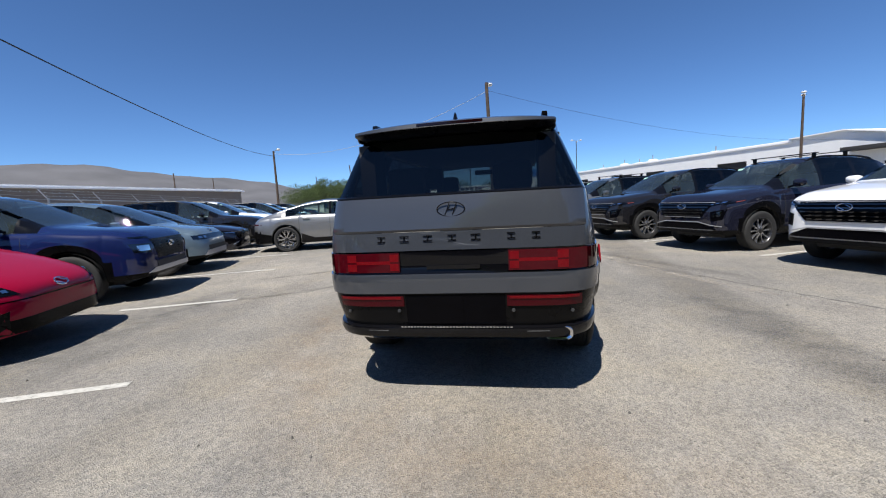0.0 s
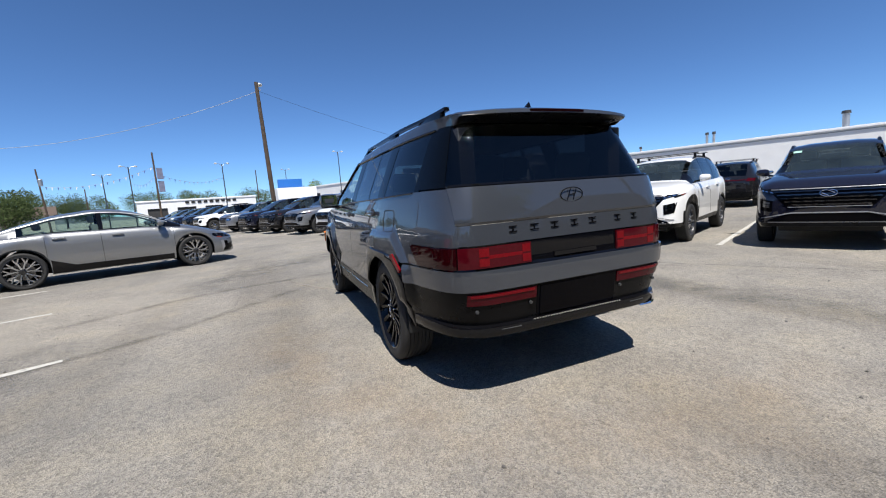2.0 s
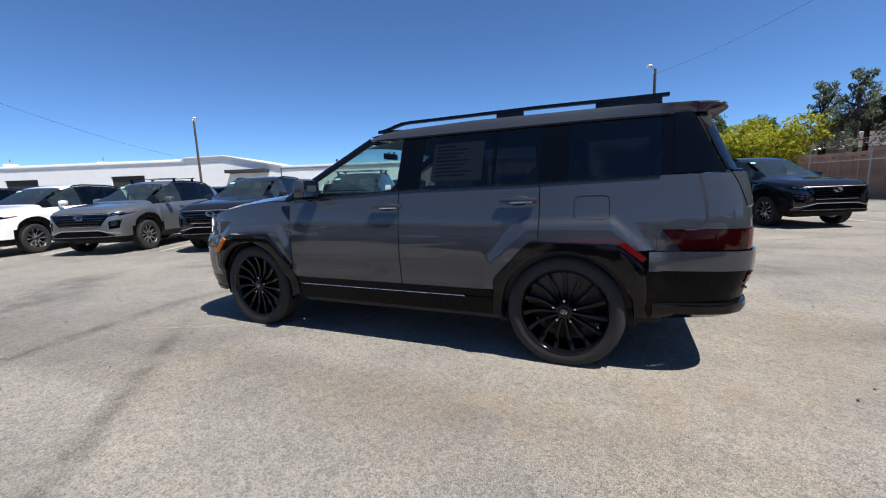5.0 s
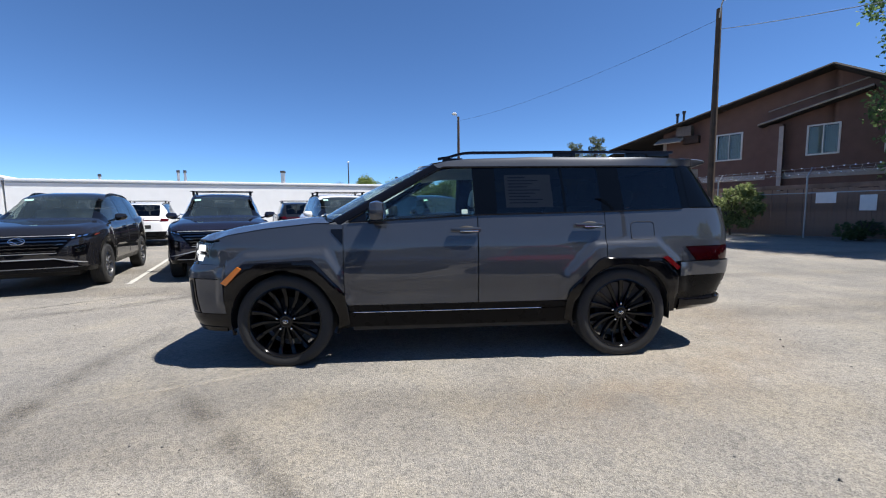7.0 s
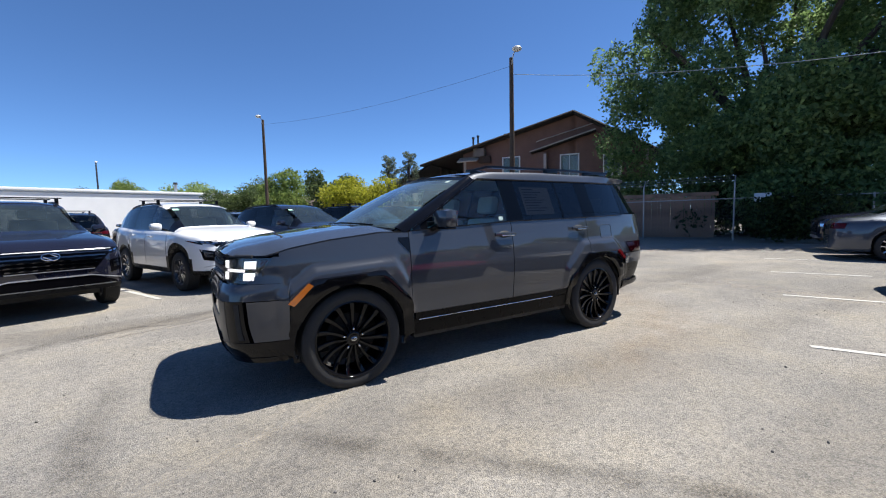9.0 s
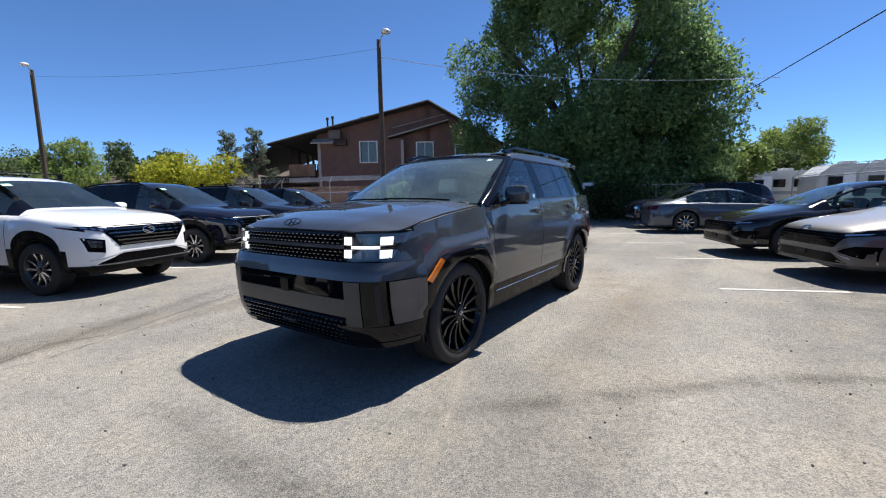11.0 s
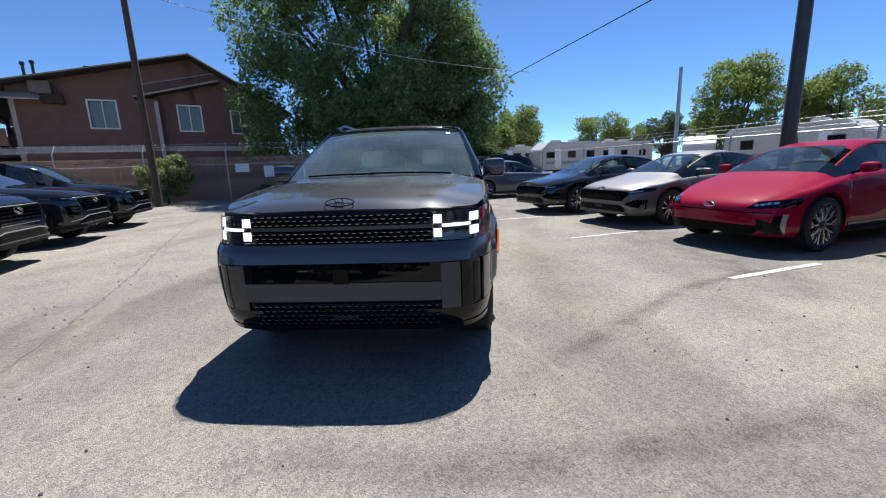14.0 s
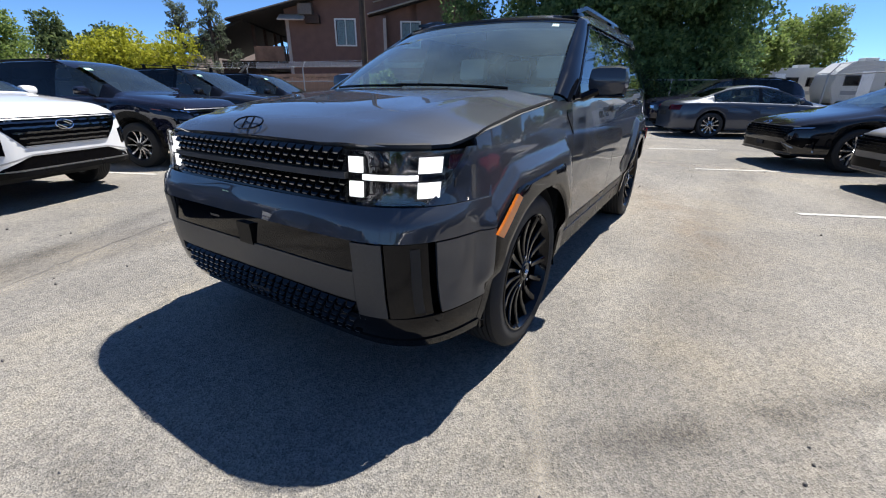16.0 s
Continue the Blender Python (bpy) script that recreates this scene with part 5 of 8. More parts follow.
        if not F.suv:
            pts = [(s * (r[11][0] + 0.006), y, r[11][1] - 0.012) for y, r in zip(ys, rings) if F.side_rear - 0.25 < y < F.side_front + 0.05]
            arch = part("roof_arch", path_bm([(x, y, z - 0.012) for x, y, z in pts], 0.022, 6), paint_mat, root)
            arch.material_slots[0].link = "OBJECT"
            arch.material_slots[0].material = paint_mat
        if rails:
            pts = [(s * (F.roof_w - 0.03), y, F.top(y) - 0.020 - 0.045 * smooth01((y + 0.16) / 0.2) - 0.05 * smooth01((-1.55 - y) / 0.2)) for y in lin(-1.75, 0.06, 24)]
            part("roof_rail", path_bm(pts, 0.021, 6), SATIN_BLACK, root)
    if rails == "cross":
        for y in (-0.15, -0.95):
            z = F.top(y) + 0.062
            bm = box_bm(-F.roof_w - 0.05, F.roof_w + 0.05, y - 0.03, y + 0.03, z, z + 0.018, 0.008)
            for s in (1, -1):
                box_bm(s * (F.roof_w - 0.045), s * (F.roof_w + 0.005), y - 0.03, y + 0.03, F.top(y) - 0.03, z + 0.005, 0.01, bm)
            part("cross_bar", bm, SATIN_BLACK, root, "black roof cross bar")
    # seats and dash behind the glass
    zf = F.sill + 0.12
    for x in (-0.36, 0.36):
        for y in (-0.05, -0.95):
            tilt = pose(x, y - 0.08, zf + 0.2, 14)
            bm = box_bm(x - 0.25, x + 0.25, y - 0.1, y + 0.4, zf + 0.1, zf + 0.28, 0.05)
            top = F.top(y) - zf - 0.5
            box_bm(-0.25, 0.25, -0.07, 0.07, 0, top, 0.05, bm, tilt)
            box_bm(-0.12, 0.12, -0.05, 0.05, top + 0.04, top + 0.2, 0.04, bm, tilt)
            part("seat", bm, CAR_SEAT, root)
    rows = [[(0.78 * k, y, z) for k in lin(-1, 1, 7)] for y, z in ((F.cowl - 0.45, F.shoulder(0.6) - 0.35), (F.cowl - 0.42, F.shoulder(0.6) - 0.03), (F.cowl - 0.02, F.shoulder(F.cowl) - 0.0))]
    part("dashboard", grid_bm(rows, 0.01), DARK_CABIN, root)
    look_(F, on_end, on_side, badge, root)
    return root


def quad(x0, x1, z0, z1, dx0=0.0, dx1=0.0):
    return ((x0, z0), (x1, z0), (x1 + dx1, z1), (x0 + dx0, z1))


MARKER = surface("dark_red_amber_lens", (0.26, 0.045, 0.02), 0.15, 0, 0.8, 0.1, 30)


def look_tucson(F, on_end, on_side, badge, root):
    flat = on_end

    def on_end(front, corners, *more):
        return flat(front, tuple((x, z + 0.025) for x, z in corners), *more)
    g = on_end(True, ((-0.46, 0.625), (0.46, 0.625), (0.72, 0.925), (-0.72, 0.925)), PLATE_BLACK, "grille", 0.006, 24, 5, "wide black grille with faceted dark bars")
    for z in lin(0.655, 0.865, 5):
        w = 0.46 + 0.26 * (z - 0.635) / 0.28 - 0.03
        on_end(True, quad(-w, w, z, z + 0.020), DARK_CHROME, "grille_bar", 0.020, 32, 1, "", 0.012, g, 0.007)
    on_end(True, quad(-0.68, 0.68, 0.907, 0.914), SILVER_TRIM, "grille_bar", 0.022, 32, 1, "bright upper grille bar", 0.012, g)
    on_end(True, ((-0.45, 0.628), (0.45, 0.628), (0.46, 0.637), (-0.46, 0.637)), SILVER_TRIM, "grille_bar", 0.016, 24, 1, "", 0.01, g)
    for s in (1, -1):
        rl = on_end(True, ((s * 0.58, 0.835), (s * 0.81, 0.885), (s * 0.84, 0.93), (s * 0.68, 0.916)), BLACK_GLAZE, "running_lamp", 0.014, 8, 2, "dark jewel running lamp")
        for x, z in ((0.64, 0.868), (0.705, 0.885), (0.765, 0.9)):
            on_end(True, ((s * x, z - 0.012), (s * (x + 0.04), z - 0.004), (s * (x + 0.05), z + 0.018), (s * (x + 0.014), z + 0.012)), CHROME, "lamp_unit", 0.024, 2, 1, "", 0.008, rl)
        on_side(s, ((2.16, 0.878), (1.80, 0.935), (1.74, 0.955), (2.14, 0.92)), BLACK_GLAZE, "lamp_tail", 0.006, 6, 2)
        on_side(s, ((1.95, 0.916), (1.80, 0.939), (1.78, 0.95), (1.95, 0.932)), MARKER, "side_marker", 0.010, 4, 1)
        lp = on_end(True, ((s * 0.655, 0.56), (s * 0.80, 0.585), (s * 0.83, 0.775), (s * 0.645, 0.735)), PLATE_BLACK, "headlamp", 0.008, 5, 4, "headlamp set low in the bumper")
        on_end(True, ((s * 0.685, 0.625), (s * 0.785, 0.645), (s * 0.80, 0.745), (s * 0.68, 0.715)), DARK_CHROME, "lamp_unit", 0.016, 3, 3, "", 0.01, lp)
        on_end(True, ((s * 0.69, 0.675), (s * 0.787, 0.692), (s * 0.788, 0.700), (s * 0.69, 0.684)), PLATE_BLACK, "lamp_unit", 0.028, 3, 1, "", 0.006, lp)
        on_end(False, ((s * 0.55, 0.93), (s * 0.80, 0.93), (s * 0.83, 1.03), (s * 0.60, 1.05)), RED_LENS, "tail_lamp", 0.01, 6, 3, "red tail lamp")
        on_end(True, ((s * 0.42, 0.535), (s * 0.80, 0.452), (s * 0.80, 0.466), (s * 0.42, 0.552)), SILVER_TRIM, "bumper_strip", 0.020, 8, 1, "satin silver bumper strip")
    on_end(True, quad(-0.42, 0.42, 0.535, 0.552), SILVER_TRIM, "bumper_strip", 0.020, 12, 1)
    on_end(True, ((-0.79, 0.40), (0.79, 0.40), (0.44, 0.532), (-0.44, 0.532)), PLATE_BLACK, "lower_grille", 0.010, 20, 3, "black lower air intake")
    on_end(True, quad(-0.70, 0.70, 0.393, 0.406), GRILLE_CHROME, "skid_strip", 0.024, 20, 1, "satin silver skid strip")
    on_end(True, quad(-0.80, 0.80, 0.335, 0.388), SATIN_BLACK, "bumper_lip", 0.026, 20, 1)
    on_end(False, quad(-0.56, 0.56, 0.97, 1.0), RED_LENS, "light_bar", 0.008, 14, 1)
    on_end(False, quad(-0.26, 0.26, 0.66, 0.80), DARK_TRIM, "plate_recess", 0.006, 6, 2)
    on_end(False, quad(-0.75, 0.75, 0.38, 0.55), SATIN_BLACK, "rear_bumper", 0.01, 16, 2)
    badge(True, 0, 0.86, 0.095, 0.05)
    badge(False, 0, 1.08)
    rows = [[(x, y, F.top(y) - 0.004 - 0.02 * (x / 0.6) ** 2) for x in (0.42, 0.54)] for y in (0.40, 0.33)]
    part("windscreen_tag", grid_bm(rows, 0.001), GREEN_TAG, root, "pale green paper tag")


def look_suv_old(F, on_end, on_side, badge, root):
    g = on_end(True, ((-0.46, 0.60), (0.46, 0.60), (0.58, 0.90), (-0.58, 0.90)), SATIN_BLACK, "grille", 0.006, 20, 4, "black mesh grille")
    for z in lin(0.62, 0.88, 7):
        w = 0.46 + 0.12 * (z - 0.6) / 0.3 - 0.02
        on_end(True, quad(-w, w, z, z + 0.014), DARK_TRIM, "grille_bar", 0.018, 18, 1, "", 0.01, g)
    for s in (1, -1):
        on_end(True, ((s * 0.56, 0.92), (s * 0.82, 0.93), (s * 0.84, 0.955), (s * 0.56, 0.945)), DARK_CHROME, "running_lamp", 0.01, 6, 1)
        lp = on_end(True, ((s * 0.62, 0.70), (s * 0.82, 0.72), (s * 0.83, 0.85), (s * 0.61, 0.84)), DARK_CHROME, "headlamp", 0.008, 6, 4, "headlamp with chrome reflectors")
        on_end(True, quad(s * 0.65, s * 0.79, 0.74, 0.82), CHROME, "lamp_unit", 0.014, 3, 2, "", 0.01, lp)
        on_end(False, quad(s * 0.5, s * 0.84, 0.98, 1.08), RED_LENS, "tail_lamp", 0.01, 8, 3)
    on_end(True, ((-0.72, 0.40), (0.72, 0.40), (0.60, 0.47), (-0.60, 0.47)), SILVER_TRIM, "skid_strip", 0.02, 18, 2, "satin silver skid plate")
    on_end(True, quad(-0.5, 0.5, 0.48, 0.56), DARK_TRIM, "lower_grille", 0.006, 14, 1)
    badge(True, 0, 0.80, 0.085, 0.042)


def look_hatch(F, on_end, on_side, badge, root):
    on_end(True, quad(-0.78, 0.78, 0.70, 0.80, 0.0, 0.0), GLOSS_BLACK, "nose_panel", 0.006, 22, 2)
    for s in (1, -1):
        lp = on_end(True, quad(s * 0.50, s * 0.82, 0.71, 0.79), DARK_CHROME, "headlamp", 0.012, 8, 2, "slim headlamp with square lights")
        for x in (0.56, 0.68):
            on_end(True, quad(s * x, s * (x + 0.08), 0.725, 0.775), CHROME, "lamp_unit", 0.02, 2, 1, "", 0.01, lp)
    on_end(True, ((-0.70, 0.36), (0.70, 0.36), (0.62, 0.46), (-0.62, 0.46)), SILVER_TRIM, "skid_strip", 0.014, 18, 2)
    on_end(True, quad(-0.55, 0.55, 0.47, 0.56), DARK_TRIM, "lower_grille", 0.006, 12, 1)
    badge(True, 0, 0.86)


def look_stream(F, on_end, on_side, badge, root):
    for s in (1, -1):
        lp = on_end(True, ((s * 0.50, 0.60), (s * 0.84, 0.615), (s * 0.89, 0.735), (s * 0.58, 0.69)), BLACK_GLAZE, "headlamp", 0.006, 10, 4, "dark slim headlamp with clear blocks")
        for k in range(4):
            x = 0.57 + 0.05 * k
            on_end(True, quad(s * x, s * (x + 0.036), 0.633 + 0.008 * k, 0.660 + 0.008 * k), CHROME, "lamp_unit", 0.014, 1, 1, "", 0.008, lp)
        on_end(True, ((s * 0.79, 0.27), (s * 0.815, 0.27), (s * 0.83, 0.53), (s * 0.805, 0.53)), SILVER_TRIM, "curtain_strip", 0.012, 1, 6, "pale upright trim strip")
        on_end(True, ((s * 0.74, 0.27), (s * 0.785, 0.27), (s * 0.80, 0.51), (s * 0.755, 0.51)), PLATE_BLACK, "air_curtain", 0.008, 3, 5)
        on_end(False, quad(s * 0.05, s * 0.8, 0.80, 0.83), RED_LENS, "tail_lamp", 0.01, 10, 1)
        on_side(s, ((2.12, 0.60), (2.0, 0.63), (2.0, 0.65), (2.12, 0.625)), MARKER, "side_marker", 0.004, 4, 1)
    on_end(True, quad(-0.74, 0.74, 0.545, 0.557), PLATE_BLACK, "hood_joint", 0.004, 26, 1, "", 0.006)
    on_end(True, ((-0.60, 0.26), (0.60, 0.26), (0.70, 0.385), (-0.70, 0.385)), PLATE_BLACK, "lower_grille", 0.006, 18, 3, "black lower air intake")
    on_end(False, quad(-0.8, 0.8, 0.26, 0.62), SATIN_BLACK, "rear_apron", 0.01, 18, 4)
    for s in (1, -1):
        on_side(s, ((-2.36, 0.27), (-1.87, 0.27), (-1.86, 0.50), (-2.36, 0.60)), SATIN_BLACK, "rear_corner", 0.008, 6, 4)
        on_side(s, ((-1.02, 0.36), (-0.62, 0.36), (-0.98, 0.50), (-1.03, 0.52)), GLOSS_BLACK, "sill_wedge", 0.008, 5, 3)
        on_side(s, ((2.37, 0.26), (2.12, 0.27), (2.2, 0.40), (2.38, 0.47)), SATIN_BLACK, "front_corner", 0.008, 4, 3)
        on_side(s, ((-1.03, 0.245), (1.05, 0.245), (1.05, 0.36), (-1.03, 0.38)), GLOSS_BLACK, "sill_trim", 0.01, 16, 2)
    badge(True, 0, 0.635, 0.085, 0.036)


def look_sedan(F, on_end, on_side, badge, root):
    g = on_end(True, ((-0.60, 0.505), (0.60, 0.505), (0.76, 0.70), (-0.76, 0.70)), PLATE_BLACK, "grille", 0.006, 24, 5, "wide black grille")
    for z in lin(0.54, 0.66, 4):
        w = 0.58 + 0.16 * (z - 0.505) / 0.195
        on_end(True, quad(-w, w, z, z + 0.012), SATIN_BLACK, "grille_bar", 0.016, 30, 1, "", 0.010, g, 0.010)
    on_end(True, quad(-0.74, 0.74, 0.700, 0.712), SATIN_GREY, "grille_bar", 0.014, 26, 1, "", 0.010, g)
    for s in (1, -1):
        lp = on_end(True, ((s * 0.66, 0.635), (s * 0.87, 0.675), (s * 0.89, 0.735), (s * 0.64, 0.70)), BLACK_GLAZE, "headlamp", 0.010, 8, 3, "slim swept headlamp")
        on_end(True, ((s * 0.70, 0.660), (s * 0.82, 0.683), (s * 0.83, 0.70), (s * 0.70, 0.682)), CHROME, "lamp_unit", 0.018, 4, 1, "", 0.008, lp)
        on_side(s, ((2.2, 0.685), (1.88, 0.742), (1.84, 0.760), (2.2, 0.735)), BLACK_GLAZE, "lamp_tail", 0.006, 6, 2)
        on_end(True, ((s * 0.60, 0.44), (s * 0.64, 0.42), (s * 0.86, 0.30), (s * 0.86, 0.335)), SILVER_TRIM, "bumper_blade", 0.018, 6, 2, "satin silver bumper blade")
        on_end(True, ((s * 0.66, 0.455), (s * 0.86, 0.35), (s * 0.87, 0.53), (s * 0.78, 0.53)), PLATE_BLACK, "air_curtain", 0.010, 4, 4)
        on_end(False, quad(s * 0.45, s * 0.80, 0.76, 0.90), RED_LENS, "tail_lamp", 0.01, 8, 3, "red tail lamp")
    on_end(True, ((-0.74, 0.30), (0.74, 0.30), (0.58, 0.425), (-0.58, 0.425)), PLATE_BLACK, "lower_grille", 0.008, 18, 3, "black lower air intake")
    on_end(True, quad(-0.10, 0.10, 0.36, 0.42), DARK_TRIM, "plate_bracket", 0.02, 3, 1)
    on_end(True, quad(-0.74, 0.74, 0.245, 0.275), SATIN_GREY, "bumper_lip", 0.014, 20, 1)
    on_end(False, quad(-0.26, 0.26, 0.60, 0.72), DARK_TRIM, "plate_recess", 0.006, 6, 2)
    badge(True, 0, 0.735, 0.085, 0.026)


PAINTS = {
    "white": paint("white_paint", (0.80, 0.80, 0.79), 0.0, 0.3, 0.02),
    "black": paint("black_paint", (0.011, 0.011, 0.013), 0.0, 0.5, 0.15, 0.0),
    "navy": paint("navy_paint", (0.010, 0.011, 0.021), 0.0, 0.5, 0.15, 0.0),
    "blue": paint("deep_blue_paint", (0.005, 0.011, 0.062), 0.0, 0.45, 0.15, 0.05),
    "pale_blue": paint("pale_blue_paint", (0.13, 0.185, 0.23), 0.4, 0.42),
    "silver": paint("silver_paint", (0.29, 0.295, 0.30), 0.8, 0.40),
    "warm_silver": paint("warm_silver_paint", (0.135, 0.131, 0.129), 0.9, 0.56, 0.15, 0.15, 0.6),
    "grey": paint("mid_grey_paint", (0.17, 0.18, 0.185), 0.6, 0.32),
    "steel": paint("steel_blue_grey_paint", (0.05, 0.06, 0.08), 0.4, 0.4),
    "dark_brown": paint("dark_bronze_paint", (0.013, 0.012, 0.012), 0.0, 0.5, 0.15, 0.0),
    "red": paint("bright_red_paint", (0.25, 0.0015, 0.022), 0.0, 0.45, 0.08, 0.03, 0.4),
}
WORDS = {"white": "white", "black": "black", "navy": "dark navy", "blue": "deep blue", "pale_blue": "pale blue", "silver": "silver", "warm_silver": "warm silver", "grey": "mid grey", "steel": "steel grey-blue", "dark_brown": "dark bronze", "red": "bright red"}


def repaint(ob, colour):
    for o in (ob, *ob.children_recursive):
        if o.type == "MESH" and o.name.split(".")[0] in PAINTED:
            o.material_slots[0].link = "OBJECT"
            o.material_slots[0].material = PAINTS[colour]


def place(kind, colour, x, y, rz, label, group=""):
    """The kind's first car, or a copy of it, at a place, in its own paint."""
    if not kind["used"]:
        ob = kind["ob"]
        kind["used"] = True
        ob.matrix_basis = pose(x, y, 0, 0, 0, rz)
    else:
        ob = copy_thing(kind["ob"], pose(x, y, 0, 0, 0, rz))
    repaint(ob, colour)
    tagged(ob, label, "car", group)
    return ob


def kind_of(F, name, look_, rim, n, mat, style, rails):
    return {"ob": car_kind(F, name, "parked car", "", look_, rim, n, mat, style, rails, PAINTS["black"]), "used": False}


K_CROSS = kind_of(TUCSON, "suv", look_tucson, 0.245, 5, ALLOY, "star", "cross")
K_PLAIN = kind_of(TUCSON, "suv", look_tucson, 0.245, 5, ALLOY, "star", "rails")
K_OLD = kind_of(SUV_OLD, "suv", look_suv_old, 0.25, 5, ALLOY, "star", "rails")
K_HATCH = kind_of(HATCH, "hatchback", look_hatch, 0.26, 10, ALLOY, "turbine", "")
K_STREAM = kind_of(STREAM, "sedan", look_stream, 0.285, 5, ALLOY, "facet", "")
K_SEDAN = kind_of(SEDAN, "sedan", look_sedan, 0.25, 5, ALLOY, "star", "")

U, N = Vector((-0.385, 0.923, 0)), Vector((0.923, 0.385, 0))
FACE_WEST, FACE_EAST = 112.6, -67.4
ROW_E, ROW_W = "cars in the east row", "cars in the west row"


def east(j, nose=None, kind=K_CROSS, colour="black", label=""):
    p = Vector((*nose, 0)) if nose else Vector((4.73, 1.57, 0)) + U * 2.87 * j
    c = p + N * 2.27
    return place(kind, colour, c.x, c.y, FACE_WEST, label or "%s compact SUV with black cladding parked in the lot" % WORDS[colour], ROW_E)


east(0, (4.73, 1.57), K_CROSS, "white", "white compact SUV with black cladding and roof bars")
east(1, (3.70, 4.16), K_CROSS, "navy", "dark navy compact SUV with roof bars in its bay")
east(2, (2.48, 6.63), K_PLAIN, "black")
east(-1, (6.0, -0.97), K_PLAIN, "navy", "dark navy compact SUV with a green windscreen tag")
east(-2, (7.15, -3.45), K_CROSS, "black", "black compact SUV with roof bars parked in the lot")
east(-3, (8.15, -5.9), K_PLAIN, "black")
for j, colour, kind in ((3, "grey", K_CROSS), (4, "white", K_PLAIN), (5, "silver", K_PLAIN), (6, "black", K_PLAIN), (7, "navy", K_PLAIN), (8, "silver", K_OLD), (10, "white", K_PLAIN), (11, "black", K_PLAIN), (12, "navy", K_PLAIN), (13, "grey", K_PLAIN), (14, "black", K_PLAIN), (15, "silver", K_PLAIN)):
    east(j, None, kind, colour)
# the row behind, nose away
for j, colour, kind in ((-3, "black", K_PLAIN), (-2, "grey", K_CROSS), (-1, "dark_brown", K_CROSS), (0, "black", K_CROSS), (1, "black", K_PLAIN), (2, "white", K_CROSS), (3, "black", K_CROSS), (4, "black", K_PLAIN), (5, "silver", K_CROSS), (6, "black", K_CROSS), (7, "grey", K_CROSS), (8, "black", K_PLAIN)):
    c = Vector((4.73, 1.57, 0)) + U * (2.87 * j + 0.1) + N * 12.6
    place(kind, colour, c.x, c.y, FACE_EAST, "%s compact SUV seen from behind in the second row" % WORDS[colour], "cars in the second east row")

E0 = Vector((-2.55, -2.13, 0))
UW = Vector((-0.377, 0.926, 0))


def west(k, depth, kind, colour, label, nose_in=False, shift=0.0):
    c = E0 + UW * (2.64 * (k + 0.5) + shift) - N * (depth + 2.38)
    return place(kind, colour, c.x, c.y, FACE_WEST if nose_in else FACE_EAST, label, ROW_W)


west(0, 1.28, K_STREAM, "red", "bright red streamlined sedan with slim headlamps")
west(1, 1.28, K_OLD, "blue", "deep blue SUV with a black mesh grille")
west(2, 1.32, K_HATCH, "pale_blue", "pale blue electric hatchback with slim square lamps")
west(3, 1.5, K_SEDAN, "navy", "dark navy sedan parked nose out in its bay")
west(4, 1.4, K_OLD, "black", "black SUV parked nose out in its bay")
west(-1, 1.55, K_SEDAN, "warm_silver", "warm silver sedan with a wide black grille")
west(-2, 1.4, K_SEDAN, "dark_brown", "dark bronze sedan with silver bumper blades")
west(-4, 1.35, K_SEDAN, "steel", "steel grey sedan parked nose in by the fence", True, -0.4)
west(-5, 1.3, K_OLD, "navy", "dark navy SUV parked in the shade of the tree")
for k, colour, kind in ((5, "white", K_PLAIN), (6, "silver", K_HATCH), (7, "white", K_SEDAN), (8, "black", K_PLAIN), (9, "white", K_PLAIN), (10, "silver", K_SEDAN), (11, "white", K_SEDAN), (12, "black", K_PLAIN)):
    west(k, 1.4, kind, colour, "%s car far down the west row" % WORDS[colour])
# the silver car pulled out across the lane
place(K_STREAM, "silver", -5.10, 7.37, -70.5, "silver streamlined sedan pulled out into the lane")

# ---- lot markings ----
def strip_line(p, q, w=0.088, label="worn white bay line on the asphalt"):
    p, q = Vector((*p, 0)), Vector((*q, 0))
    d = (q - p).normalized()
    s = Vector((-d.y, d.x, 0)) * w / 2
    rnd = random.Random(int(p.x * 100) + int(p.y * 37))
    n = max(6, int((q - p).length / 0.12))
    rows = []
    for k in range(n + 1):
        c = p.lerp(q, k / n)
        a, b = 1 + rnd.uniform(-0.16, 0.1), 1 + rnd.uniform(-0.16, 0.1)
        rows.append([tuple(c + s * a + Vector((0, 0, 0.005))), tuple(c - s * b + Vector((0, 0, 0.005)))])
    bm = grid_bm(rows, 0.003)
    tagged(finish("road_marking", bm, LINE_PAINT, smooth=0), label, "marking", "bay lines", "structure")


for k in range(-6, 14):
    a = Vector((-2.47, -2.30, 0)) + UW * 2.80 * k
    b = a - N * (1.45 if -4 < k < 2 else 5.2)
    strip_line((a.x, a.y), (b.x, b.y))
for j in range(-4, 12):
    a = Vector((4.73, 1.57, 0)) + U * (2.87 * j + 1.43) + N * 0.35
    b = a + N * 5.0
    strip_line((a.x, a.y), (b.x, b.y))

CRACK = surface("crack_fill", (0.115, 0.109, 0.1), 0.95, 0, 0, 0.4, 9)


